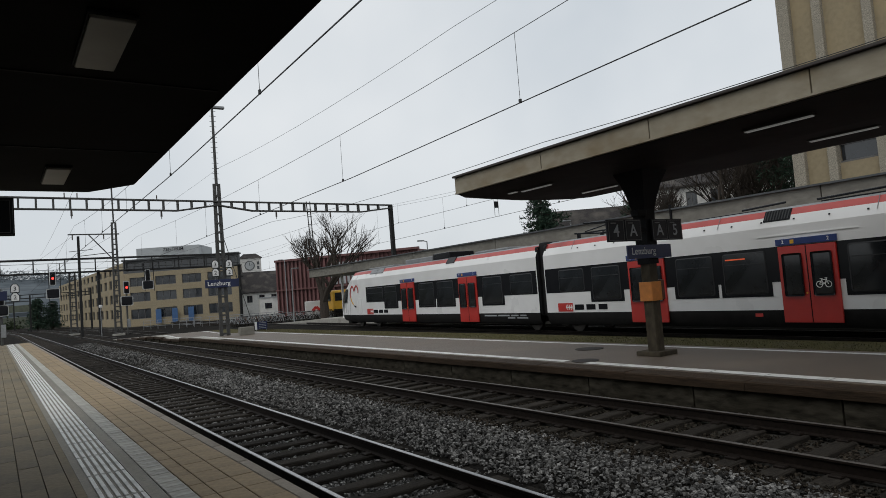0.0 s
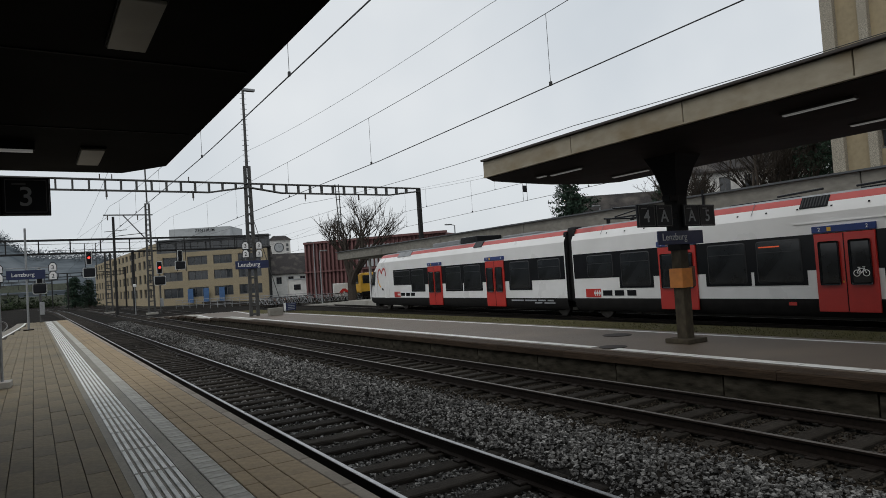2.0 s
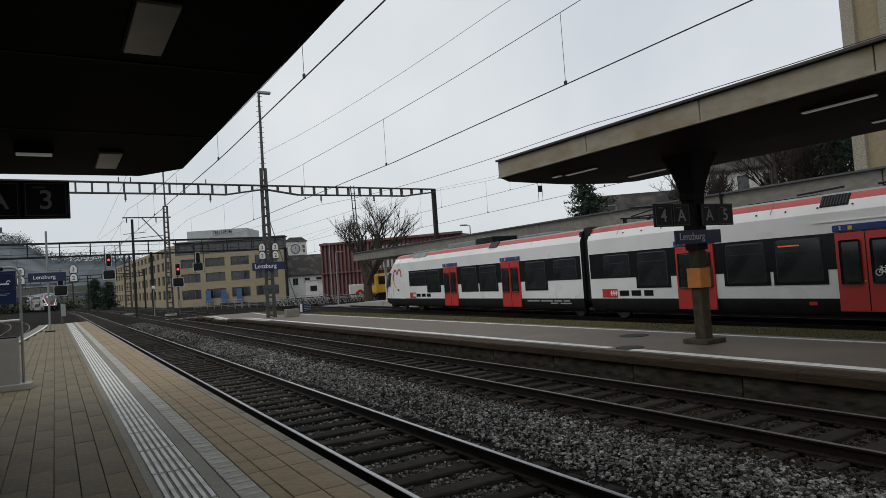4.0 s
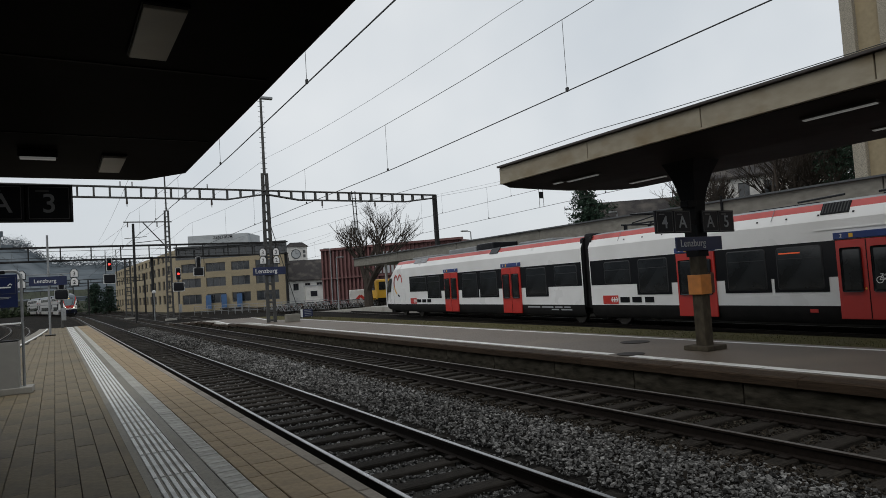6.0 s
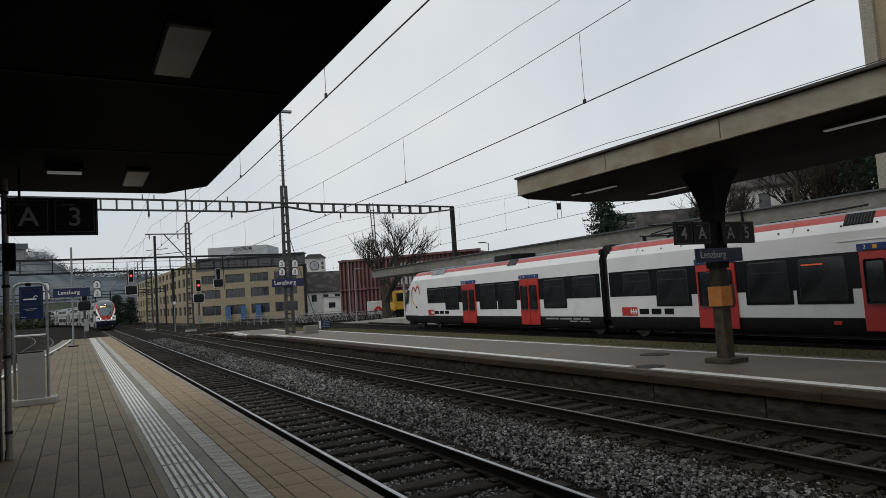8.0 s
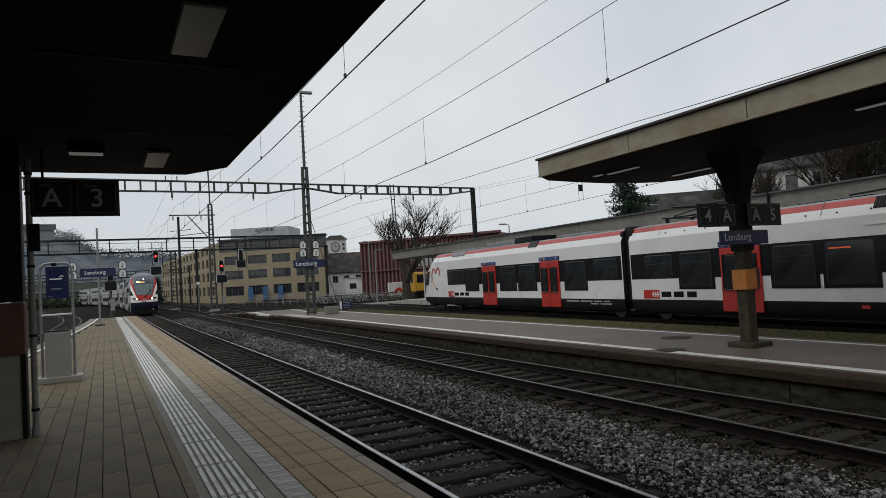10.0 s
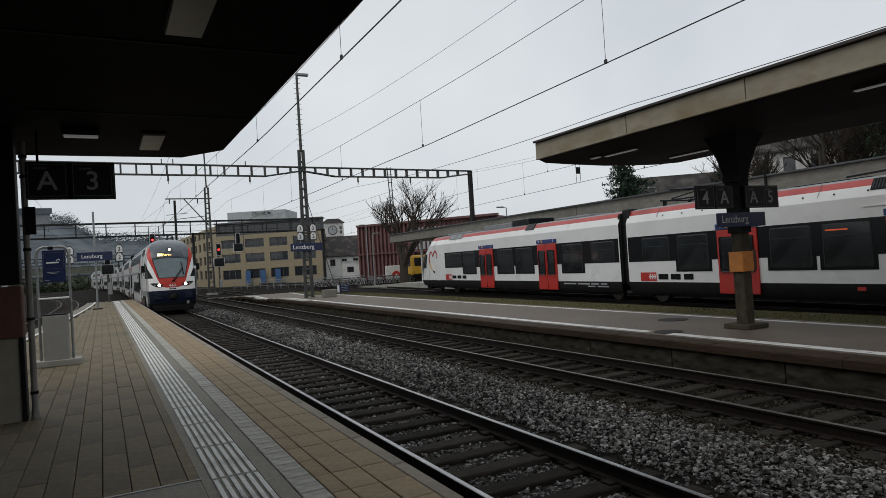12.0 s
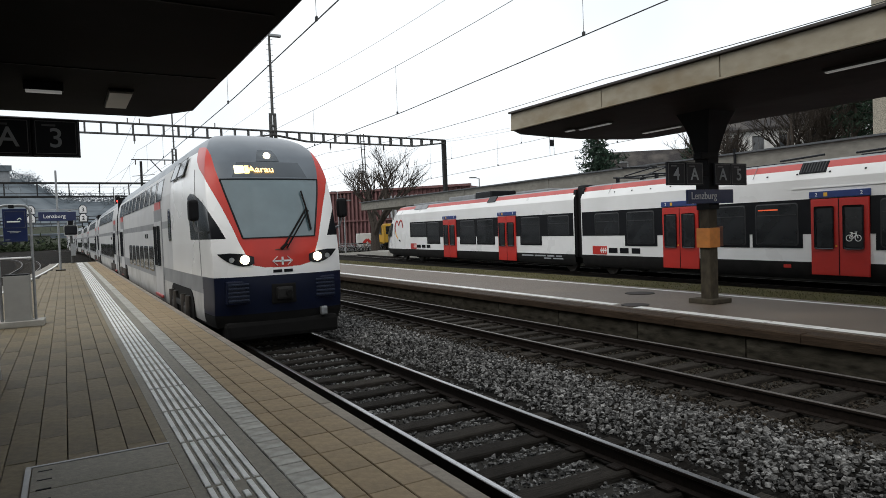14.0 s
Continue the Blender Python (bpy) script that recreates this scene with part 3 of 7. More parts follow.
    put("border", mesh_from(v, f, "border"), "plate", th, "pale concrete border of the platform")
    v, f = [], []
    for i, y in enumerate(ys):
        e = left_edge(y)
        v += [(e + 0.46, y, 0.004), (e + 0.58, y, 0.004)]
        if i:
            k = 2 * i
            f.append((k - 2, k - 1, k + 1, k))
    put("white_line", mesh_from(v, f, "white_line"), "white_line", th)
    # ribbed guide strip
    part("guide_bed", box((0.863, 21.3, -0.03), (0.436, 71, 0.056)), "plate", th, "grey bed of the guide strip")
    rib = slab("guide_rib", 0.038, 1.03, 0.012, 0.004)
    for c in range(6):
        for k in range(40):
            y = 3.93 - 1.08 + 1.08 * k
            if c in (2, 3) and k in (0, 1):
                continue
            put("guide_rib", rib, "white_line", th).matrix_basis = pose(0.742 + 0.0625 * c, y, 0.009)
    # broken pieces of rib over the cover
    stud, short = slab("guide_stud", 0.038, 0.1, 0.012, 0.004), slab("short_rib", 0.038, 0.3, 0.012, 0.004)
    for k in range(4):
        put("guide_stud", stud, "white_line", th).matrix_basis = pose(0.867, 3.55 + 0.52 * k, 0.009)
        put("short_rib", short, "white_line", th).matrix_basis = pose(0.867, 3.30 + 0.52 * k, 0.009)
    for k in range(3):
        put("guide_stud", stud, "white_line", th).matrix_basis = pose(0.930, 3.45 + 0.78 * k, 0.009)
    far = [(0.723 + 0.0625 * c, 0.761 + 0.0625 * c, y, y + 1.03, -0.003, 0.009) for c in range(6) for y in np.arange(45.54, 56, 1.08)]
    tagged(put("far_guide_rib", boxes_mesh("far_guide_rib", far, 0.004), "white_line", th), kind="stuff")


near_platform()


def cover_plate():
    th = thing("manhole_cover", "large concrete cover slab in a steel frame let into the platform", "cover", (0.17, 4.48, 0.0))
    part("cover_frame", add_box(add_box(add_box(bmesh.new(), (0.0, 1.135, -0.004), (0.96, 0.03, 0.03)), (-0.465, 0.1, -0.004), (0.035, 2.05, 0.03)), (0.0, -0.93, -0.004), (0.96, 0.035, 0.03)), "steel_trim", th)
    me = slab("cover_slab", 0.91, 0.525, 0.04, 0.006)
    for k in range(4):
        put("cover_slab", me, "plate", th).matrix_basis = pose(0.012, 0.85 - 0.53 * k, 0.007)
    for k in range(4):
        part("lifting_slot", box((-0.36, 1.0 - 0.2 * k, 0.006), (0.09, 0.02, 0.008), 0.003), "post_dark", th)


cover_plate()


# ---- right-hand island platform ----
PZ = -0.20


def island_z(y):
    """The island's surface, dipping to the crossing at its end."""
    if y < 41:
        return PZ
    if y < 47:
        return PZ - 0.18 * math.sin((y - 41) / 6 * math.pi / 2) ** 2
    if y < 52:
        return PZ - 0.18 + 0.12 * math.sin((y - 47) / 5 * math.pi / 2) ** 2
    return PZ - 0.06 - 0.40 * min(1, (y - 52) / 12)


def island_platform():
    th = thing("platform_island", "asphalt island platform with white safety lines and brown edge stones", "platform", kind="structure")
    ys = list(np.arange(-14, 41, 5.0)) + list(np.arange(41, 66, 1.0))

    def strip(name, x0, x1, material, dz, label="", y_from=-99):
        v, f = [], []
        for i, y in enumerate([y for y in ys if y >= y_from]):
            z = island_z(y) + dz
            t = max(0.0, (y - 44) / 21)
            a, b = x0 - 1.2 * t * t, x1 - 1.2 * t * t
            v += [(a, y, z), (b, y, z), (b, y, -0.95), (a, y, -0.95)]
            if i:
                k = 4 * i
                f += [(k - 4 + j, k - 4 + (j + 1) % 4, k + (j + 1) % 4, k + j) for j in range(4)]
        f += [(0, 1, 2, 3), (len(v) - 4, len(v) - 3, len(v) - 2, len(v) - 1)]
        put(name, mesh_from(v, f, name), material, th, label)

    strip("platform_surface", 10.16, 13.62, "asphalt", 0.0, "dark worn asphalt")
    strip("grass_verge", 13.63, 15.3, "grass", -0.02, "mossy strip of dry grass")
    strip("edge_backing", 9.86, 10.155, "brownlip", -0.012, "brown granite edge band")
    strip("pale_edge", 9.86, 10.34, "conc", 0.008, "pale worn concrete edge towards the crossing", 36)
    strip("platform_wall", 9.93, 10.0, "oldwall", -0.06, "stained concrete platform wall")
    lip = slab("edge_stone", 0.34, 2.39, 0.15, 0.02)
    for k in range(32):
        y = -12 + 2.4 * k
        put("edge_stone", lip, "brownlip", th).matrix_basis = pose(9.86 - 1.2 * max(0.0, (y - 44) / 21) ** 2, y, island_z(y) - 0.004 + random.uniform(-0.006, 0.004), 0, 0, random.uniform(-0.2, 0.2))
    # white safety lines, worn
    def line(x, y0, y1, w):
        v, f = [], []
        yy = [y for y in np.arange(y0, y1 + 0.01, 1.0)]
        for i, y in enumerate(yy):
            t = max(0.0, (y - 44) / 21)
            xx = x - 1.2 * t * t
            z = island_z(y) + 0.005
            y2 = y + 0.985
            if y2 > y1:
                break
            t2 = max(0.0, (y2 - 44) / 21)
            x2, z2 = x - 1.2 * t2 * t2, island_z(y2) + 0.005
            v += [(xx - w / 2, y, z), (xx + w / 2, y, z), (x2 + w / 2, y2, z2), (x2 - w / 2, y2, z2)]
            f.append((4 * i, 4 * i + 1, 4 * i + 2, 4 * i + 3))
        put("white_line", mesh_from(v, f, "white_line"), "white_line", th, "worn white safety line")
    line(10.39, -12, 10, 0.26)
    line(10.40, 10.6, 62, 0.24)
    line(13.29, -12, 63, 0.16)
    # low wall panels under the lip
    panel = slab("wall_panel", 0.05, 2.37, 0.5, 0.01)
    for k in range(30):
        y = -11 + 2.4 * k
        put("wall_panel", panel, "oldwall", th).matrix_basis = pose(9.80 - 1.2 * max(0.0, (y - 44) / 21) ** 2, y, island_z(y) - 0.145)
    cov = thing("manhole_cover", "round iron cover in the island platform's asphalt", "cover", (10.62, 10.25, PZ + 0.004))
    part("lid", rod((0, 0, -0.02), (0, 0, 0.006), 0.3, 20), "rail", cov)
    cov = thing("manhole_cover", "round iron cover in the island platform's asphalt", "cover", (12.4, 11.8, PZ + 0.004))
    part("lid", rod((0, 0, -0.02), (0, 0, 0.006), 0.36, 20), "rail", cov)


island_platform()


def grass_tufts():
    """Short dry blades along the verge and a few leaves of litter."""
    rng = np.random.default_rng(8)
    n = 9000
    x, y = rng.uniform(13.66, 15.2, n), rng.uniform(2, 45, n)
    h, a, w = rng.uniform(0.015, 0.06, n), rng.uniform(0, 6.28, n), rng.uniform(0.004, 0.012, n)
    v = np.empty((n, 3, 3))
    z0 = PZ - 0.02
    v[:, 0] = np.column_stack([x - w * np.cos(a), y - w * np.sin(a), np.full(n, z0)])
    v[:, 1] = np.column_stack([x + w * np.cos(a), y + w * np.sin(a), np.full(n, z0)])
    v[:, 2] = np.column_stack([x + h * 0.6 * np.sin(a), y + h * 0.6 * np.cos(a), z0 + h])
    tagged(put("grass", mesh_from(v.reshape(-1, 3).tolist(), np.arange(3 * n).reshape(-1, 3).tolist(), "grass"), "grass"), "short dry yellowish grass and moss on the verge", "grass", kind="stuff")


grass_tufts()


# ---- near canopy, its post and signs ----
CZ = 3.55


def near_canopy():
    th = thing("platform_canopy", "dark canopy roof over the near platform with small recessed lamps", "canopy", kind="structure")
    # plan outline: cut corner at the end
    out = [(1.80, -60), (1.80, 10.65), (1.27, 11.4), (-3.3, 11.4), (-5.2, 11.4), (-6.2, 9), (-6.2, -60)]
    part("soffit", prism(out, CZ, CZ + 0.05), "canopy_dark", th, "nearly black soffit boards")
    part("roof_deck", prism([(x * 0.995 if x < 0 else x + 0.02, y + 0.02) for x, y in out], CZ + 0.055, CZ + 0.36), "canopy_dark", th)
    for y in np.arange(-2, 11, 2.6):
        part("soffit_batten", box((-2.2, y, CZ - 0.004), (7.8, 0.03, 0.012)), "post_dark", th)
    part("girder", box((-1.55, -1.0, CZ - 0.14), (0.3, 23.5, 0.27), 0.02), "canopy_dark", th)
    def lamp(x, y, lx, ly, material, drop):
        l = thing("canopy_lamp", "rectangular unlit lamp under the dark canopy", "lamp", (x, y, CZ), group="canopy lamps")
        part("housing", box((0, 0, -drop / 2), (lx, ly, drop), 0.01), "post_dark", l)
        part("diffuser", box((0, 0, -drop - 0.008), (lx * 0.9, ly * 0.94, 0.03), 0.008), material, l, "pale diffuser")
    lamp(0.68, 4.95, 0.30, 1.05, "lampglass", 0.03)
    lamp(0.73, 9.95, 0.30, 1.15, "lampglass", 0.03)
    lamp(-0.12, 9.3, 0.42, 0.10, "tube", 0.10)
    lamp(0.68, -0.1, 0.30, 1.05, "lampglass", 0.03)


near_canopy()


def near_post():
    th = thing("canopy_post", "black and cream canopy post with rusty band and grey downpipe", "post", (-1.03, 9.55, 0.0))
    part("upper_shaft", box((0, 0, 2.62), (0.36, 0.34, 1.95), 0.02), "post_dark", th, "black painted upper shaft")
    part("rust_band", box((-0.02, 0, 1.32), (0.42, 0.36, 0.62), 0.02), "rustpaint", th, "rust red painted band")
    part("flange", box((-0.16, 0, 0.5), (0.05, 0.26, 1.02), 0.01), "post_dark", th)
    part("flange", box((0.16, 0, 0.5), (0.05, 0.26, 1.02), 0.01), "post_dark", th)
    part("infill", box((0.0, 0, 0.5), (0.27, 0.2, 1.02), 0.01), "creampost", th, "cream painted infill")
    pipe = part("downpipe", rod((0.26, -0.02, 0.08), (0.26, -0.02, 3.4), 0.036, 14), "pipe", th, "grey rainwater pipe")
    part("pipe_foot", rod((0.26, -0.02, 0.0), (0.26, -0.02, 0.12), 0.05, 14, 0.04), "pipe", th)
    for z in (0.3, 1.2, 2.05, 2.95, 3.2):
        part("clamp", rod((0.26, -0.02, z), (0.26, -0.02, z + 0.035), 0.046, 14), "post_dark", th)
    part("bracket", box((0.31, -0.05, 2.42), (0.12, 0.05, 0.34), 0.01), "post_dark", th)


near_post()


def char_board(th, x, z, w, h, ch, y=0.0, size=None, back=True):
    """One dark sign tile with an outlined character."""
    part("tile", box((x, y, z), (w, 0.05, h), 0.008), "signblack", th)
    for sx, sz, lx, lz in ((0, h * 0.44, w * 0.88, 0.008), (0, -h * 0.44, w * 0.88, 0.008), (-w * 0.44, 0, 0.008, h * 0.88), (w * 0.44, 0, 0.008, h * 0.88)):
        part("outline", box((x + sx, y - 0.028, z + sz), (lx, 0.006, lz)), "sign_frame", th)
    text("character", ch, size or h * 0.74, "sign_char", th, Matrix.Translation((x, y - 0.029, z - h * 0.04)))
    part("caption_bar", box((x - w * 0.15, y - 0.028, z + h * 0.33), (w * 0.3, 0.006, h * 0.05)), "sign_frame", th)


def near_sign():
    th = thing("track_sign", "black track sign with grey A and 3 beside the canopy post", "sign", (0.0, 9.52, 0.0))
    part("board", box((-0.27, 0.04, 2.92), (1.02, 0.06, 0.47), 0.006), "post_dark", th)
    char_board(th, -0.52, 2.92, 0.46, 0.45, "A")
    char_board(th, -0.02, 2.92, 0.49, 0.45, "3")
    part("hanger", rod((-0.62, 0.08, 3.12), (-0.62, 0.08, 3.56), 0.015), "post_dark", th)


near_sign()


def smoking_point():
    th = thing("smoking_point", "smoking point with steel hoop, blue sign and grey bin", "ashtray", (-0.83, 15.3, 0.0), rz=-3)
    part("base", box((0, 0, 0.06), (0.86, 0.5, 0.12), 0.015), "conc", th, "pale concrete base slab")
    bm = bmesh.new()
    hoop = [(-0.28, 0.1), (-0.28, 2.22), (-0.26, 2.30), (-0.21, 2.35), (-0.14, 2.365), (0.14, 2.365), (0.21, 2.35), (0.26, 2.30), (0.28, 2.22), (0.28, 0.1)]
    for a, b in zip(hoop, hoop[1:]):
        add_rod(bm, (a[0], 0, a[1]), (b[0], 0, b[1]), 0.026, 10)
    part("hoop_frame", bm, "galv", th, "galvanised steel hoop")
    part("sign_board", box((0.02, 0.0, 1.98), (0.40, 0.04, 0.64), 0.008), "blue", th, "blue smoking sign")
    for sx, sz, lx, lz in ((0.02, 2.25, 0.34, 0.006), (0.02, 1.93, 0.34, 0.006), (-0.15, 2.09, 0.006, 0.32), (0.19, 2.09, 0.006, 0.32)):
        part("outline", box((sx, -0.024, sz), (lx, 0.006, lz)), "sign_frame", th)
    part("cigarette", box((0.0, -0.025, 2.05), (0.22, 0.006, 0.026)), "white", th)
    part("smoke_mark", add_beam(add_beam(bmesh.new(), (0.06, -0.025, 2.08), (0.1, -0.025, 2.12), 0.006, 0.016), (0.1, -0.025, 2.12), (0.13, -0.025, 2.09), 0.006, 0.016), "white", th)
    for z, w in ((1.86, 0.22), (1.835, 0.14), (1.70, 0.08)):
        part("text_bar", box((0.0 if w > 0.1 else -0.11, -0.024, z), (w, 0.006, 0.011)), "sign_char", th)
    part("ash_shelf", box((0.0, -0.02, 1.34), (0.52, 0.26, 0.03), 0.01), "white", th, "white ash tray shelf")
    part("bin", box((0.0, 0, 0.555), (0.43, 0.34, 0.89), 0.015), "box_grey", th, "grey sheet metal bin")
    part("bin_rim", box((0.0, 0, 1.012), (0.41, 0.32, 0.03), 0.008), "post_dark", th)
    part("black_box", box((-0.03, 0.0, 2.345), (0.1, 0.08, 0.07), 0.02), "post_dark", th)


smoking_point()


def name_sign(at, w, h, zc, pole_h, label, pole="galv", rz=0.0):
    th = thing("station_sign", label, "sign", at, rz=rz)
    part("pole", rod((0.02, 0.06, 0.0), (0.02, 0.06, pole_h), 0.055, 12), pole, th)
    part("foot_plate", box((0.02, 0.06, 0.03), (0.5, 0.5, 0.06), 0.01), "rail", th)
    part("board", box((0, -0.03, zc), (w, 0.06, h), 0.008), "blue", th, "dark blue name board")
    text("name", "Lenzburg", h * 0.58, "white", th, Matrix.Translation((-0.02 * w - w * 0.06, -0.063, zc)), space=1.0)
    return th


name_sign((-0.27, 42.6, 0.0), 1.82, 0.5, 3.04, 5.6, "blue station name sign on a grey pole at the platform end")


# ---- island canopy, post and signs ----
def island_canopy():
    th = thing("island_canopy", "butterfly canopy with weathered beige fascia panels and dark brown soffit", "canopy", kind="structure")
    x0, x1, z0, z1 = 9.6, 14.6, 3.93, 4.36
    # fascia panels along the track, each about 3.1 m
    y = 13.1
    while y > -14:
        w = 3.12 if y > 13 else 2.77
        part("fascia_panel", box((x0, y - w / 2, (z0 + z1) / 2 - 0.02), (0.10, w - 0.02, z1 - z0 - 0.06), 0.01), "fascia", th)
        y -= w
    part("drip_edge", box((x0 - 0.02, -0.45, z1 - 0.02), (0.2, 27.1, 0.05), 0.01), "roofedge", th)
    part("lower_rim", box((x0 + 0.005, -0.45, z0 + 0.0), (0.13, 27.1, 0.035), 0.008), "fascia", th)
    # end fascia, stepped back at its corner
    bm = bmesh.new()
    pts = [(9.62, 13.1), (10.1, 13.45), (13.85, 13.45), (14.25, 13.1)]
    for a, b in zip(pts, pts[1:]):
        add_beam(bm, (a[0], a[1], z1 - 0.23), (b[0], b[1], z1 - 0.23), 0.06, 0.40)
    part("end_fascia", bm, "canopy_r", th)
    # soffit, sinking from the edges to the spine
    prof = [(9.62, 3.90), (11.0, 3.87), (12.05, 3.85), (13.0, 3.87), (14.3, 3.90)]
    bm = bmesh.new()
    rows = []
    for yy in (-14.0, 0.0, 10.0, 13.05, 13.45):
        row = []
        for i, (x, z) in enumerate(prof):
            if yy > 13.4:
                x = min(max(x, 10.1), 13.85)
            row.append(bm.verts.new((x, yy, z)))
        rows.append(row)
    for r, s in zip(rows, rows[1:]):
        for j in range(4):
            bm.faces.new((r[j], r[j + 1], s[j + 1], s[j]))
    ext = bmesh.ops.extrude_face_region(bm, geom=list(bm.faces))
    for e in ext["geom"]:
        if isinstance(e, bmesh.types.BMVert):
            e.co.z += 0.1
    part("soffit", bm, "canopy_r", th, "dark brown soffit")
    part("roof_deck", prism([(9.66, -14), (9.66, 13.05), (10.12, 13.41), (13.83, 13.41), (14.25, 13.05), (14.25, -14)], 4.1, 4.3), "roofedge", th)
    part("far_fascia", box((14.32, -0.45, 4.14), (0.08, 27.0, 0.4), 0.01), "fascia", th)
    for x, yy, ln in ((10.5, 5.45, 1.15), (12.8, 5.5, 1.2), (10.8, 11.52, 1.05), (10.66, 12.22, 0.3), (12.93, 11.45, 1.2), (10.5, -0.5, 1.15), (12.8, -0.5, 1.2)):
        z = 3.89
        l = thing("strip_lamp", "slim strip lamp under the island canopy", "lamp", (x, yy, z - 0.02), group="island canopy lamps")
        part("tray", box((0, 0, 0.0), (0.16, ln, 0.06), 0.01), "roofedge", l)
        part("tube", box((0, 0, -0.035), (0.09, ln * 0.96, 0.03), 0.008), "tube", l)


island_canopy()


def island_post():
    th = thing("canopy_post", "square canopy post, black above, worn concrete below", "post", (11.97, 9.4, PZ))
    part("plinth", box((0, 0, 0.05), (0.62, 0.62, 0.1), 0.02), "post_conc", th, "low concrete plinth")
    part("lower_shaft", box((0, 0, 1.02), (0.255, 0.255, 2.04), 0.02), "post_conc", th, "worn bare concrete")
    bm = bmesh.new()
    prof = [(2.0, 0.16), (2.9, 0.16), (3.2, 0.17), (3.5, 0.23), (3.8, 0.31), (4.07, 0.42)]
    rings = [[bm.verts.new((sx * r, sy * r, z)) for sx, sy in ((-1, -1), (1, -1), (1, 1), (-1, 1))] for z, r in prof]
    for a, b in zip(rings, rings[1:]):
        for j in range(4):
            bm.faces.new((a[j], a[(j + 1) % 4], b[(j + 1) % 4], b[j]))
    part("flared_head", bm, "post_dark", th, "black painted flaring head")
    part("orange_panel", box((-0.02, -0.155, 1.40), (0.33, 0.05, 0.42), 0.01), "orange", th, "orange panel on the post")
    part("orange_panel", box((-0.165, 0.0, 1.40), (0.05, 0.32, 0.42), 0.01), "orange", th, "orange panel on the post")
    part("side_box", box((0.22, -0.04, 1.42), (0.14, 0.22, 0.44), 0.015), "rustpaint", th, "rusty brown box")
    part("spot_housing", box((-0.28, -0.1, 3.12), (0.3, 0.2, 0.14), 0.02), "post_dark", th)


island_post()


def island_signs():
    th = thing("track_sign", "black track sign with grey 4 A on the island post", "sign", (11.15, 9.2, PZ))
    for x, ch in ((-0.39, "4"), (0.15, "A")):
        char_board(th, x, 2.74, 0.53, 0.47, ch, size=0.36)
    part("mounting", box((0.3, 0.08, 2.74), (0.9, 0.06, 0.1)), "post_dark", th)
    th = thing("track_sign", "black track sign with grey A 5 on the island post", "sign", (12.5, 9.2, PZ))
    for x, ch in ((-0.31, "A"), (0.22, "5")):
        char_board(th, x, 2.74, 0.53, 0.47, ch, size=0.36)
    part("mounting", box((-0.25, 0.08, 2.74), (0.7, 0.06, 0.1)), "post_dark", th)
    th = thing("station_sign", "small dark blue station name sign on the island post", "sign", (11.77, 9.18, PZ))
    part("board", box((0, 0, 2.27), (1.44, 0.05, 0.29), 0.008), "blue", th)
    text("name", "Lenzburg", 0.215, "sign_pale", th, Matrix.Translation((-0.22, -0.029, 2.28)), bold=0.0)


island_signs()


# ---- trains ----
def strip_mesh(name, profile, ys, shape=None, cap=False):
    """A band of a coach's skin: profile of (x, z) run along stations ys, bent by shape(x, y, z)."""
    bm = bmesh.new()
    shape = shape or (lambda x, y, z: (x, y, z))
    rings = [[bm.verts.new(shape(x, y, z)) for x, z in profile] for y in ys]
    for r, s in zip(rings, rings[1:]):
        for j in range(len(profile) - 1):
            bm.faces.new((r[j], r[j + 1], s[j + 1], s[j]))
    if cap:
        for r in (rings[0], rings[-1]):
            if len(r) > 2:
                bm.faces.new(r)
    return bm


def mirror(profile):
    return [(-x, z) for x, z in reversed(profile)]


def pane(th, x, y0, y1, z0, z1, side=-1, material="t_glass", frame_mat="t_black", lean=0.0, name="window", rim=0.035):
    """A window set in a side wall at x: rounded rim and glossy glass, slightly proud."""
    w = thing_part(name, th, side * x, (y0 + y1) / 2, (z0 + z1) / 2, -lean * side)
    ly, lz = y1 - y0, z1 - z0
    bm = bmesh.new()
    r = min(0.09, ly * 0.25, lz * 0.25)
    def outline(dy, dz, rr, x):
        pts = []
        for cx, cz, a0 in ((dy - rr, dz - rr, 0), (-dy + rr, dz - rr, 90), (-dy + rr, -dz + rr, 180), (dy - rr, -dz + rr, 270)):
            for k in range(5):
                a = radians(a0 + 22.5 * k)
                pts.append((x, cx + rr * math.cos(a), cz + rr * math.sin(a)))
        return pts
    o, i_, g = outline(ly / 2, lz / 2, r, side * 0.004), outline(ly / 2 - rim, lz / 2 - rim, max(0.02, r - rim / 2), side * 0.016), None
    vo, vi = [bm.verts.new(p) for p in o], [bm.verts.new(p) for p in i_]
    n = len(vo)
    for k in range(n):
        bm.faces.new((vo[k], vo[(k + 1) % n], vi[(k + 1) % n], vi[k]))
    part("window_rim", bm, frame_mat, w)
    bm = bmesh.new()
    bm.faces.new([bm.verts.new((side * 0.010, p[1], p[2])) for p in outline(ly / 2 - rim * 0.8, lz / 2 - rim * 0.8, max(0.02, r - rim / 2), 0)])
    part("glass", bm, material, w)
    return w


def thing_part(name, parent, x, y, z, lean=0.0):
    ob = new(name)
    ob.empty_display_size = 0.05
    ob.parent = parent
    ob.matrix_basis = pose(x, y, z, 0, lean, 0)
    return ob


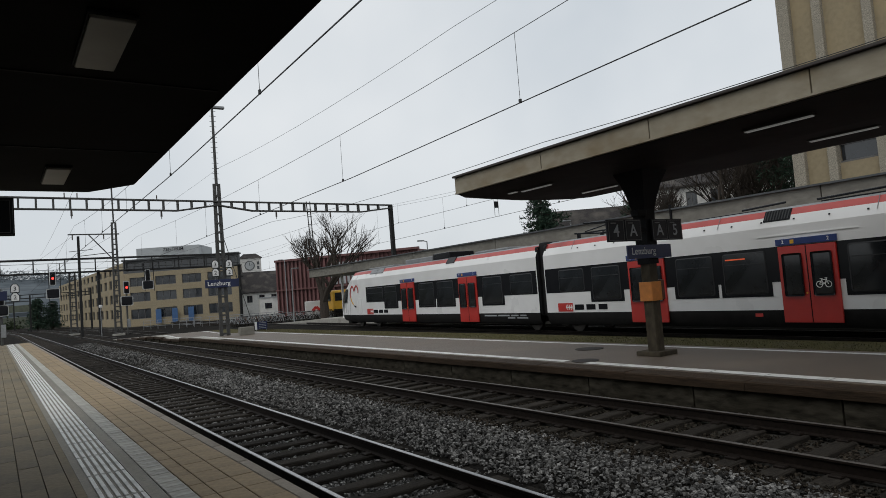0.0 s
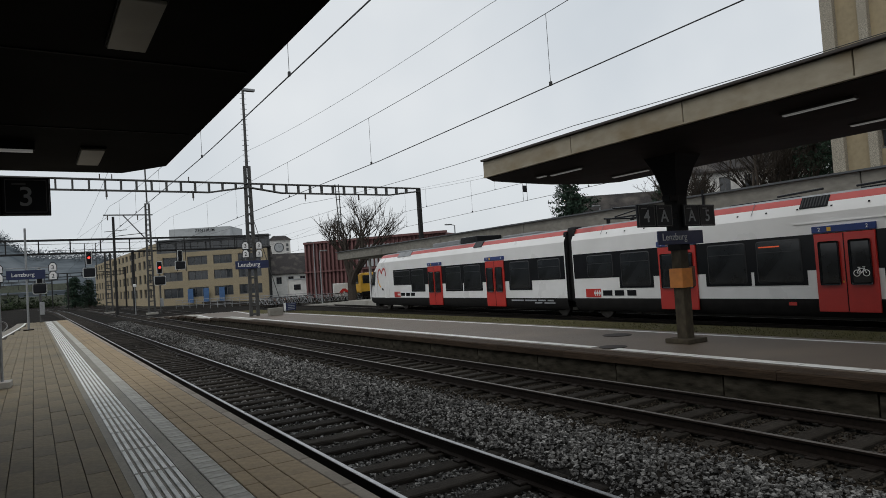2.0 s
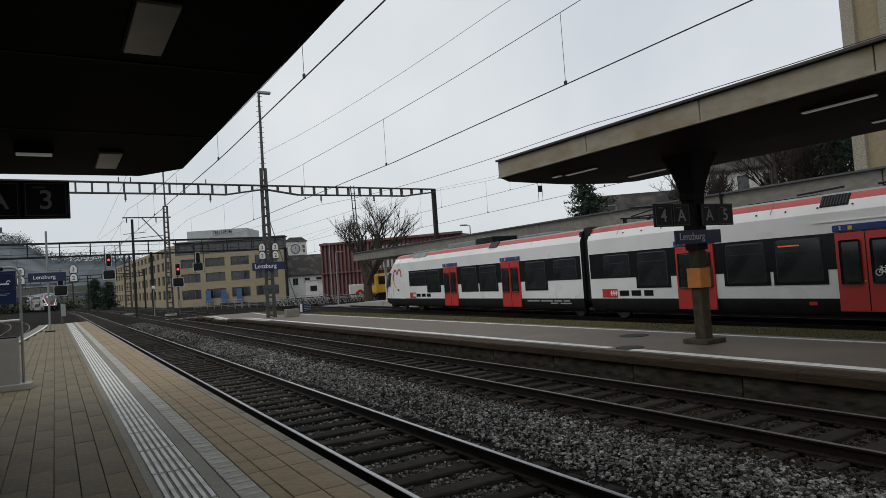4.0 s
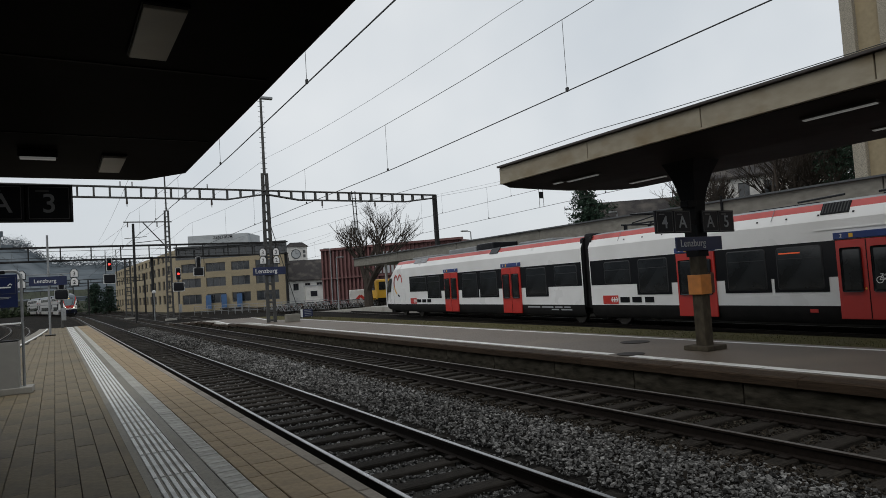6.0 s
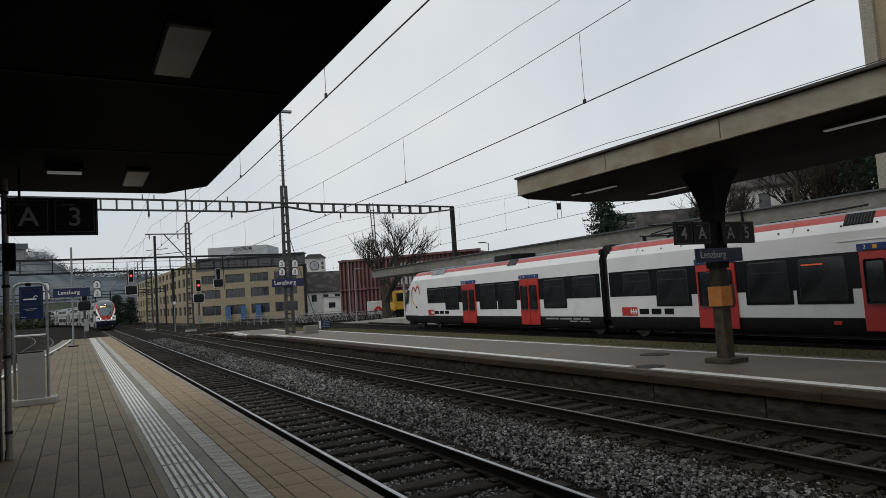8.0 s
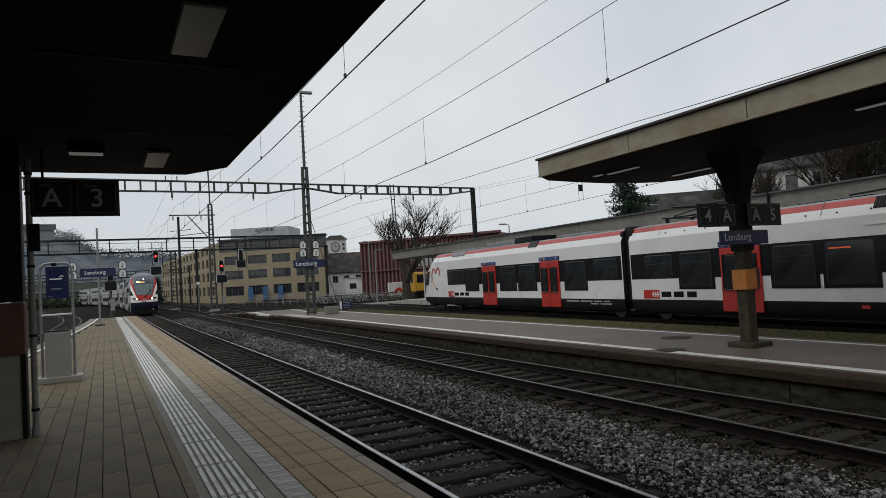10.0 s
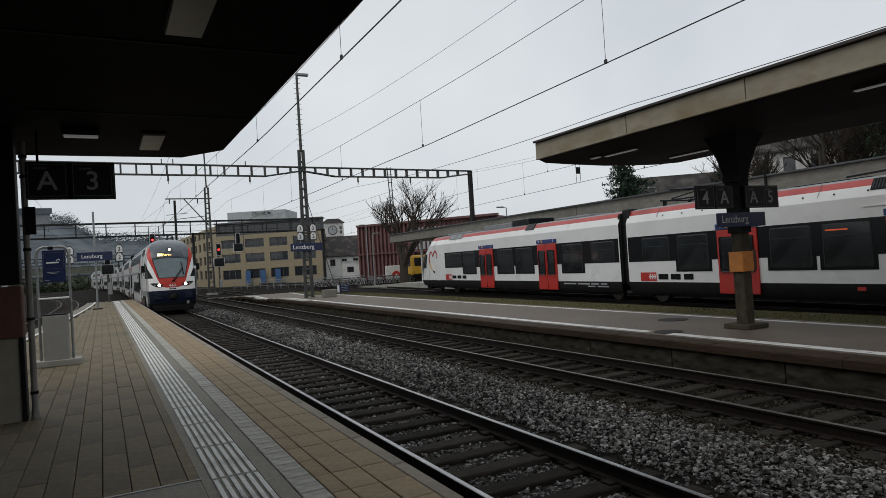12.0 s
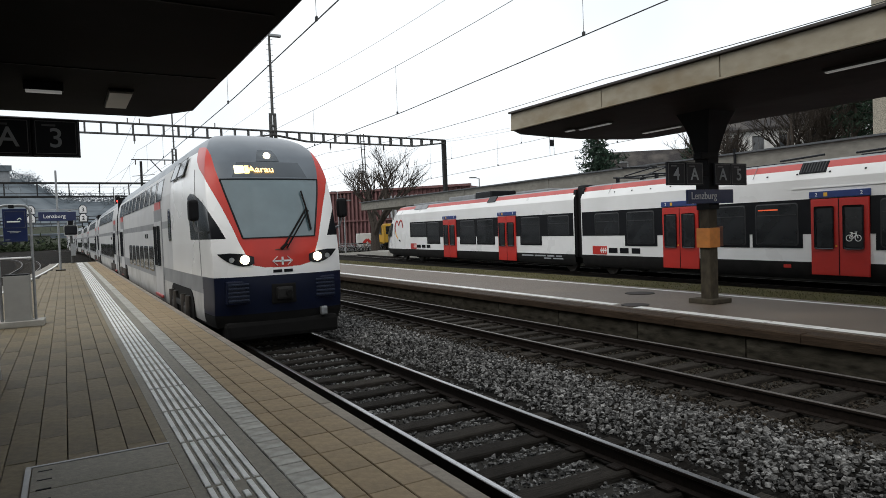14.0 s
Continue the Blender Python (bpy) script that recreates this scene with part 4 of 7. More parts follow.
def bogie(th, y, gauge=1.5, wheel=0.4):
    b = thing_part("bogie", th, 0, y, 0)
    bm = bmesh.new()
    for sx in (-1, 1):
        add_box(bm, (sx * 0.98, 0, 0.52), (0.14, 2.9, 0.22), 0.04)
        add_box(bm, (sx * 0.98, 1.25, 0.42), (0.2, 0.36, 0.36), 0.04)
        add_box(bm, (sx * 0.98, -1.25, 0.42), (0.2, 0.36, 0.36), 0.04)
        add_rod(bm, (sx * 0.98, 0.25, 0.45), (sx * 0.98, 0.25, 0.85), 0.13, 10)
        add_rod(bm, (sx * 0.98, -0.25, 0.45), (sx * 0.98, -0.25, 0.85), 0.13, 10)
    add_box(bm, (0, 0, 0.5), (1.9, 0.5, 0.25), 0.03)
    part("bogie_frame", bm, "t_under", b)
    for dy in (-1.25, 1.25):
        bm = bmesh.new()
        for sx in (-1, 1):
            add_rod(bm, (sx * 0.70, dy, wheel), (sx * 0.84, dy, wheel), wheel, 24)
        add_rod(bm, (-0.8, dy, wheel), (0.8, dy, wheel), 0.09, 10)
        part("wheelset", bm, "t_wheel", b)


def double_door(th, x, yc, w, z0, z1, bike=False):
    """Red double-leaf door with tall narrow panes and a blue header."""
    d = thing_part("door", th, -x, yc, 0)
    hw = w / 2
    for s in (-1, 1):
        part("leaf", box((-0.015, s * hw / 2, (z0 + z1 - 0.2) / 2), (0.05, hw - 0.012, z1 - 0.2 - z0), 0.012), "t_red", d, "red door leaf")
        part("pane", box((-0.045, s * hw / 2, z0 + 1.22), (0.012, hw - 0.24, 1.1), 0.05), "t_glass", d)
    part("header", box((-0.02, 0, z1 - 0.09), (0.06, w + 0.06, 0.17), 0.012), "t_band", d, "dark blue header with markings")
    part("seam", box((-0.042, 0, (z0 + z1 - 0.2) / 2), (0.008, 0.02, z1 - 0.25 - z0)), "t_black", d)
    part("button", rod((-0.035, 0.07, z0 + 0.75), (-0.055, 0.07, z0 + 0.75), 0.025, 8), "yellow", d)
    for s, ch in ((1, "2"), (-1, "2")):
        text("class_number", ch, 0.13, "white", d, pose(-0.052, s * (hw - 0.17), z1 - 0.09, 0, 0, -90))
    part("pictogram", box((-0.052, hw - 0.42, z1 - 0.09), (0.004, 0.1, 0.1)), "yellow", d)
    if bike:
        bm = bmesh.new()
        def seg(a, b):
            add_beam(bm, (-0.056, a[0], a[1]), (-0.056, b[0], b[1]), 0.006, 0.016)
        zc, yb = z0 + 1.0, -hw / 2
        for cy in (-0.11, 0.11):
            ring = [(yb + cy + 0.075 * math.cos(a), zc - 0.05 + 0.075 * math.sin(a)) for a in [k * math.pi / 8 for k in range(17)]]
            for p, q in zip(ring, ring[1:]):
                seg(p, q)
        for p, q in (((-0.11, -0.05), (-0.05, 0.06)), ((-0.05, 0.06), (0.07, 0.06)), ((0.07, 0.06), (0.11, -0.05)), ((-0.05, 0.06), (0.0, -0.05)), ((0.0, -0.05), (0.07, 0.06)), ((-0.11, -0.05), (0.0, -0.05)), ((0.07, 0.06), (0.06, 0.1)), ((0.03, 0.1), (0.09, 0.1)), ((-0.05, 0.06), (-0.055, 0.09)), ((-0.09, 0.09), (-0.02, 0.09))):
            seg((yb - p[0], zc + p[1]), (yb - q[0], zc + q[1]))
        part("bicycle_mark", bm, "white", d, "white bicycle pictogram")
    return d


F_SKIRT = [(1.30, 0.30), (1.40, 0.42), (1.44, 0.76)]
F_LOW = [(1.44, 0.76), (1.44, 1.50)]
F_BAND = [(1.438, 1.05), (1.438, 2.42)]
F_UP = [(1.44, 2.42), (1.44, 2.94)]
F_CANT = [(1.44, 2.94), (1.40, 3.03), (1.31, 3.21)]
F_RED = [(1.31, 3.21), (1.25, 3.30), (1.18, 3.385)]
F_TOP = [(1.18, 3.385), (0.9, 3.45), (0.5, 3.49), (0, 3.50)]


def flirt_nose(y_front, ln):
    def shape(x, y, z):
        u = max(0.0, (y - (y_front - ln)) / ln)
        if u <= 0:
            return (x, y, z)
        k = min(1.0, max(0.0, (z - 1.6) / 1.8))
        back = ln * 0.92 * k ** 1.45 * u
        w = 1 - 0.17 * u ** 3
        return (x * w, y - back, z - (0.22 * u ** 2 if z > 2.9 else 0.0) + (0.12 * u if z < 0.5 else 0))
    return shape


def flirt_coach(y0, y1, nose=False):
    """One coach of the standing train, from y0 to y1 along the train; the cab is at y1."""
    th = thing("train_coach", "white regional train coach with red doors and black window band", "train", (18.44, 10.0, -0.40), rz=-3.5, group="standing train")
    ln = 2.4
    ys = [y0, y0 + 0.3] + list(np.linspace(y0 + 1, y1 - ln, 6)) + ([y1 - ln * (1 - k / 10) for k in range(1, 11)] if nose else [y1])
    sh = flirt_nose(y1, ln) if nose else None
    for nm, pr, mt, lb in (("skirt", F_SKIRT, "t_skirt", "dark grey skirt"), ("upper_panel", F_UP, "t_white", ""), ("cant_panel", F_CANT, "t_white", "white panel leaning in under the roof stripe"), ("roof_stripe", F_RED, "t_stripe", "faded red roof stripe"), ("roof", F_TOP, "t_roof", "grey roof")):
        part(nm, strip_mesh(nm, pr, ys, sh), mt, th, lb, smooth=True)
        part(nm, strip_mesh(nm, mirror(pr), ys, sh), mt, th, lb, smooth=True)
    part("lower_panel", strip_mesh("lower_panel", F_LOW, ys, sh), "t_white", th, smooth=True)
    part("lower_panel", strip_mesh("lower_panel", mirror([(1.44, 0.76), (1.44, 2.42)]), ys, sh), "t_white", th, smooth=True)
    part("floor", box((0, (y0 + y1 - (1.5 if nose else 0)) / 2, 0.55), (2.5, y1 - y0 - (2.5 if nose else 0.1), 0.3)), "t_under", th)
    part("underframe_box", box((0, (y0 + y1) / 2, 0.42), (2.3, (y1 - y0) * 0.5, 0.3), 0.04), "t_under", th)
    part("end_wall", box((0, y0 + 0.03, 2.0), (2.7, 0.05, 2.7), 0.1), "t_rubber", th)
    if not nose:
        part("end_wall", box((0, y1 - 0.03, 2.0), (2.7, 0.05, 2.7), 0.1), "t_rubber", th)
    return th


def band(th, y0, y1):
    """Black window band on the near side."""
    part("window_band", strip_mesh("window_band", [(-1.447, 2.415), (-1.447, 1.497)], [y0, y1]), "t_black", th, "glossy black window band")


def side_windows(th, wins):
    for y0, y1, z0 in wins:
        if z0 < 1.4:
            part("band_drop", box((-1.447, (y0 + y1) / 2, (z0 + 1.5) / 2), (0.012, y1 - y0 + 0.1, 1.5 - z0), 0.004), "t_black", th)
        pane(th, 1.45, y0 + 0.06, y1 - 0.06, z0 + 0.06, 2.34, frame_mat="t_rim")
        part("vent_bar", box((-1.468, (y0 + y1) / 2, 2.02), (0.008, y1 - y0 - 0.24, 0.02)), "t_rim", th)


def bars(th, x, y, z, widths, h, material, gap=0.05, name="lettering_bar"):
    for w in widths:
        part(name, box((x, y - w / 2, z), (0.006, w, h)), material, th)
        y -= w + gap


def logo(th, x, y, z, h):
    """Red plate with a white cross-and-arrows mark, as plain shapes."""
    part("logo_plate", box((x, y, z), (0.008, h * 2.6, h)), "t_red", th)
    bm = bmesh.new()
    add_box(bm, (x - 0.006, y - h * 0.7, z), (0.004, h * 0.9, h * 0.16))
    add_box(bm, (x - 0.006, y - h * 0.7, z), (0.004, h * 0.16, h * 0.6))
    for s in (-1, 1):
        add_beam(bm, (x - 0.006, y - h * 0.7 + s * h * 0.55, z), (x - 0.006, y - h * 0.7 + s * h * 0.3, z + h * 0.3), 0.004, h * 0.12)
        add_beam(bm, (x - 0.006, y - h * 0.7 + s * h * 0.55, z), (x - 0.006, y - h * 0.7 + s * h * 0.3, z - h * 0.3), 0.004, h * 0.12)
    part("logo_mark", bm, "white", th)


def end_coach():
    th = flirt_coach(9.05, 29.7, True)
    sh = flirt_nose(29.7, 2.4)
    band(th, 9.1, 25.36)
    side_windows(th, [(22.95, 25.25, 1.46), (21.22, 22.85, 1.10), (17.1, 18.75, 1.10), (15.25, 16.9, 1.10), (11.35, 12.92, 1.10), (9.3, 10.88, 1.46)])
    double_door(th, 1.455, 19.92, 1.52, 0.38, 2.64)
    double_door(th, 1.455, 14.05, 1.52, 0.38, 2.64)
    # cab: windscreen, side window and front skin
    prof = F_SKIRT + F_LOW[1:] + F_UP + F_CANT[1:] + F_RED[1:]
    bm = bmesh.new()
    rows = []
    for x, z in prof:
        rows.append([bm.verts.new(Vector(sh(x * s, 29.7, z)) + Vector((0, 0.28 * (1 - s * s), 0))) for s in (-1, -0.8, -0.5, 0, 0.5, 0.8, 1)])
    for r, s in zip(rows, rows[1:]):
        for j in range(6):
            bm.faces.new((r[j], r[j + 1], s[j + 1], s[j]))
    part("cab_front", bm, "t_white", th, "white rounded cab front", smooth=True)
    bm = bmesh.new()
    rows = [[bm.verts.new(Vector(sh(1.3 * s, 29.7, z)) + Vector((0, 0.28 * (1 - s * s) + 0.025, 0))) for s in (-0.92, -0.6, 0, 0.6, 0.92)] for z in (1.55, 2.0, 2.6, 2.95)]
    for r, s in zip(rows, rows[1:]):
        for j in range(4):
            bm.faces.new((r[j], r[j + 1], s[j + 1], s[j]))
    part("windscreen", bm, "t_glass", th, smooth=True)
    bm = bmesh.new()
    grid = [[bm.verts.new(Vector(sh(-1.44, 28.42 + 1.0 * k / 6, 1.55 + 0.85 * j / 4)) + Vector((-0.03, 0.01, 0))) for k in range(7)] for j in range(5)]
    for r, q in zip(grid, grid[1:]):
        for j in range(6):
            bm.faces.new((r[j], r[j + 1], q[j + 1], q[j]))
    part("cab_side_window", bm, "t_glass", th)
    part("snow_plough", box((0, 29.0, 0.35), (2.1, 0.7, 0.36), 0.08), "t_skirt", th)
    # heart-shaped mark in red, yellow and black strokes
    def stroke(pts, material):
        bm = bmesh.new()
        for a, b in zip(pts, pts[1:]):
            pa, pb = sh(-1.455, *a), sh(-1.455, *b)
            add_beam(bm, (pa[0] - 0.004, pa[1], pa[2]), (pb[0] - 0.004, pb[1], pb[2]), 0.006, 0.10)
        part("heart_stroke", bm, material, th, "stroke of a painted heart")
    stroke([(27.15, 2.25), (27.0, 2.45), (26.8, 2.58), (26.6, 2.5), (26.52, 2.3), (26.55, 2.1)], "t_red")
    stroke([(27.15, 2.25), (27.3, 2.5), (27.55, 2.55), (27.8, 2.4), (27.85, 2.1), (27.75, 1.85)], "t_red")
    stroke([(27.75, 1.85), (27.6, 1.6), (27.35, 1.4)], "yellow")
    stroke([(27.2, 1.32), (26.95, 1.24)], "t_black")
    part("service_panel", box((-1.45, 26.4, 1.25), (0.012, 0.62, 1.0), 0.02), "t_white", th)
    logo(th, -1.45, 24.9, 0.95, 0.33)
    bars(th, -1.45, 24.4, 0.95, (0.55, 0.52, 0.5), 0.18, "t_black", 0.16)
    bars(th, -1.43, 12.9, 0.66, (0.9, 0.8, 0.5, 0.4), 0.06, "sign_char", 0.12)
    bars(th, -1.43, 11.2, 0.56, (0.5, 0.7), 0.05, "sign_char", 0.15)
    slope = lambda y: pose(-1.262, y, 3.30, 0, 36.0, 0)
    for y in (24.35, 23.45):
        part("roof_hatch", add_box(bmesh.new(), (0, 0, 0), (0.03, 0.86, 0.34), 0.01, slope(y)), "t_roof", th)
    part("roof_vent", add_box(bmesh.new(), (0, 0, 0), (0.04, 0.75, 0.34), 0.01, slope(15.6)), "t_black", th)
    for y, w, h in ((24.5, 3.4, 0.06), (19.8, 3.0, 0.2), (17.4, 1.6, 0.28), (13.0, 2.6, 0.06)):
        part("roof_unit", box((0.0, y, 3.48 + h / 2), (1.5, w, h + 0.06), 0.05), "t_roof" if h < 0.25 else "t_black", th)
    bogie(th, 26.4)
    part("cab_door_line", box((-1.449, 27.9, 1.5), (0.006, 0.015, 1.5)), "k_grey", th)
    return th


def middle_coach(y1):
    L = 16.25
    y0 = y1 - L
    th = flirt_coach(y0, y1)
    o = y1 - 8.6
    band(th, y0 + 0.05, y1 - 0.05)
    side_windows(th, [(6.36 + o, 7.84 + o, 1.46), (4.63 + o, 6.10 + o, 1.12), (1.02 + o, 2.45 + o, 1.12), (-0.62 + o, 0.82 + o, 1.12), (-4.1 + o, -2.6 + o, 1.10), (-5.9 + o, -4.3 + o, 1.46)])
    double_door(th, 1.455, 3.54 + o, 1.50, 0.42, 2.60)
    double_door(th, 1.455, -1.68 + o, 1.50, 0.44, 2.60, bike=True)
    logo(th, -1.45, 7.54 + o, 0.95, 0.31)
    bars(th, -1.45, 7.03 + o, 0.95, (0.47,), 0.19, "t_black", 0.15)
    bars(th, -1.45, 6.43 + o, 0.95, (0.45,), 0.19, "t_black", 0.15)
    bars(th, -1.45, 5.82 + o, 0.95, (0.42,), 0.19, "t_black", 0.15)
    slope = lambda y, d=0.0: pose(-1.29, y, 3.235, 0, 32.0, 0) @ Matrix.Translation((-d, 0, 0))
    part("roof_vent", add_box(bmesh.new(), (0, 0, 0), (0.04, 0.74, 0.34), 0.01, slope(-0.92 + o)), "t_black", th)
    for k in range(9):
        part("vent_slat", add_box(bmesh.new(), (0, 0, 0), (0.02, 0.028, 0.29), 0.0, slope(-0.61 - 0.078 * k + o, 0.025)), "t_rim", th)
    part("rain_strip", box((-1.448, -1.68 + o, 2.70), (0.02, 2.6, 0.025)), "t_white", th)
    for y in (7.0, 0.85, -3.4):
        part("panel_seam", add_box(bmesh.new(), (0, 0, 0), (0.008, 0.014, 0.42), 0.0, slope(y + o, 0.012)), "k_grey", th)
    for y in np.arange(-5.0, 7.4, 0.9):
        part("roof_bolt", add_box(bmesh.new(), (0, 0, -0.17), (0.02, 0.045, 0.04), 0.004, slope(y + o, 0.005)), "t_black", th)
    for y, ln in ((-0.2, 1.3), (-2.6, 1.8), (3.4, 1.1)):
        part("roof_pipe", rod((-0.75, y + ln / 2 + o, 3.55), (-0.75, y - ln / 2 + o, 3.60), 0.03, 6), "t_black", th)
    part("led_display", box((-1.468, 0.35 + o, 2.17), (0.004, 0.62, 0.035)), "led_red", th, "small red destination display")
    part("side_mark", box((-1.44, -0.2 + o, 0.63), (0.008, 0.22, 0.09)), "t_red", th)
    # pantograph, folded
    pan = thing_part("pantograph", th, 0, 0, 0)
    zp = 3.66
    for x in (-0.45, 0.45):
        part("base_rail", rod((x, 7.4 + o, zp), (x, 5.4 + o, zp), 0.03), "t_black", pan)
        part("lower_arm", rod((x, 7.2 + o, zp + 0.05), (x * 0.6, 5.7 + o, zp + 0.28), 0.025), "t_black", pan)
        part("upper_arm", rod((x * 0.6, 5.7 + o, zp + 0.28), (x, 7.0 + o, zp + 0.36), 0.025), "t_black", pan)
    for y in (7.4, 6.9, 5.4):
        part("collector_head" if y == 6.9 else "cross_rail", rod((-0.8, y + o, zp + (0.34 if y == 6.9 else 0)), (0.8, y + o, zp + (0.34 if y == 6.9 else 0)), 0.03), "t_black", pan)
    for x in (-0.6, 0.6):
        for y in (7.4, 5.4):
            part("insulator", rod((x, y + o, 3.46), (x, y + o, zp), 0.07), "t_black", pan)
    for y, w, h in ((1.2, 2.2, 0.04), (-2.6, 2.0, 0.05)):
        part("roof_unit", box((0.1, y + o, 3.46 + h / 2), (1.0, w, h + 0.06), 0.02), "t_black", th)
    bogie(th, y1 + 0.22)
    part("gangway", box((0, y1 + 0.22, 2.05), (2.5, 0.5, 2.9), 0.12), "t_rubber", th, "black folded gangway")
    return th


standing_train = [end_coach(), middle_coach(8.6), middle_coach(8.6 - 16.7)]


# ---- arriving double-deck train ----
K_SIDE = [(1.36, 0.35), (1.40, 0.6), (1.40, 2.9), (1.38, 3.3), (1.30, 3.75), (1.12, 4.15), (0.85, 4.40), (0.45, 4.55), (0, 4.60)]


def smooth(v, knots):
    """Curve through knots of (v, result) with no overshoot."""
    n = len(knots)
    if v <= knots[0][0]:
        return knots[0][1]
    slope = [(knots[i + 1][1] - knots[i][1]) / (knots[i + 1][0] - knots[i][0]) for i in range(n - 1)]
    tan = [slope[0]] + [0.0 if p * q <= 0 else 2 * p * q / (p + q) for p, q in zip(slope, slope[1:])] + [slope[-1]]
    for i in range(n - 1):
        (a, p), (b, q) = knots[i], knots[i + 1]
        if v <= b:
            h, u = b - a, (v - a) / (b - a)
            return p * (1 + 2 * u) * (1 - u) ** 2 + tan[i] * h * u * (1 - u) ** 2 + q * u * u * (3 - 2 * u) - tan[i + 1] * h * u * u * (1 - u)
    return knots[-1][1]


K_HALF = [(z, x) for x, z in K_SIDE]
K_BACK = [(0.0, 0.22), (0.6, 0.06), (1.2, 0.0), (1.7, 0.03), (2.05, 0.10), (2.6, 0.28), (3.4, 0.60), (3.8, 0.86), (4.0, 1.08), (4.2, 1.42), (4.35, 1.85), (4.45, 2.3), (4.53, 2.9), (4.6, 4.2)]


def k_half(z):
    """Half width of the double-deck coach at height z."""
    return smooth(z, K_HALF)


def k_setback(z):
    """How far the cab's middle line lies behind the tip at height z."""
    return smooth(z, K_BACK)


def k_point(u, z, y_end=5.0):
    """Point on the cab skin: u runs from -1 (side) over 0 (middle) to 1."""
    h = k_half(z)
    s = k_setback(z)
    a = abs(u)
    # superellipse corner of the plan: front flat, corners rounded
    if a < 0.8:
        t = a / 0.8
        x = h * 0.93 * t
        y = s + 0.24 * t ** 3
    else:
        t = (a - 0.8) / 0.2
        x = h * (0.93 + 0.07 * math.sin(t * math.pi / 2))
        y = s + 0.24 + (y_end - s - 0.24) * t ** 1.7
    return Vector((math.copysign(x, u), y, z))


def ramp(v, knots):
    """Straight-line interpolation through knots of (v, result)."""
    for (a, p), (b, q) in zip(knots, knots[1:]):
        if v <= b:
            return p + (q - p) * max(0.0, v - a) / (b - a)
    return knots[-1][1]


RED_OUTER = [(1.50, 0.0), (1.515, 0.22), (1.57, 0.36), (1.75, 0.425), (2.03, 0.50), (2.27, 0.545), (2.66, 0.63), (2.92, 0.69), (3.2, 0.765), (3.43, 0.825), (3.6, 0.855), (3.79, 0.872), (4.15, 0.884)]
RED_INNER = [(3.32, 0.645), (3.84, 0.735), (4.0, 0.79), (4.15, 0.884)]
SCREEN = [(2.11, 0.452), (3.32, 0.637)]
SIDE_TOP = [(0.64, 2.11), (0.72, 2.41), (0.818, 2.74), (0.883, 3.07), (0.905, 3.12), (0.918, 3.05)]


def k_region(u, z):
    """Which painted panel or pane covers the cab at u and height z."""
    a = abs(u)
    y = k_point(u, z).y
    if z < 1.35:
        if y < 1.15:
            return "t_under" if z < 0.6 else "k_blue"
        return "t_under" if z < 0.4 else ("k_light" if z < 1.0 else "k_grey")
    if 2.11 < z < 3.32 and a < ramp(z, SCREEN):
        return "k_shield"
    if 3.36 < z < 3.69 and a < 0.49 - (z - 3.36) * 0.2:
        return "k_display"
    if z > 4.15 or (z > 3.32 and a < ramp(z, RED_INNER)):
        return "k_roof"
    if z > 1.5 and a < ramp(z, RED_OUTER):
        return "k_red"
    if 2.11 < z and 0.64 < a < 0.918 and z < ramp(a, SIDE_TOP):
        return "side_window"
    return "k_white" if z < 4.02 else "k_roof"


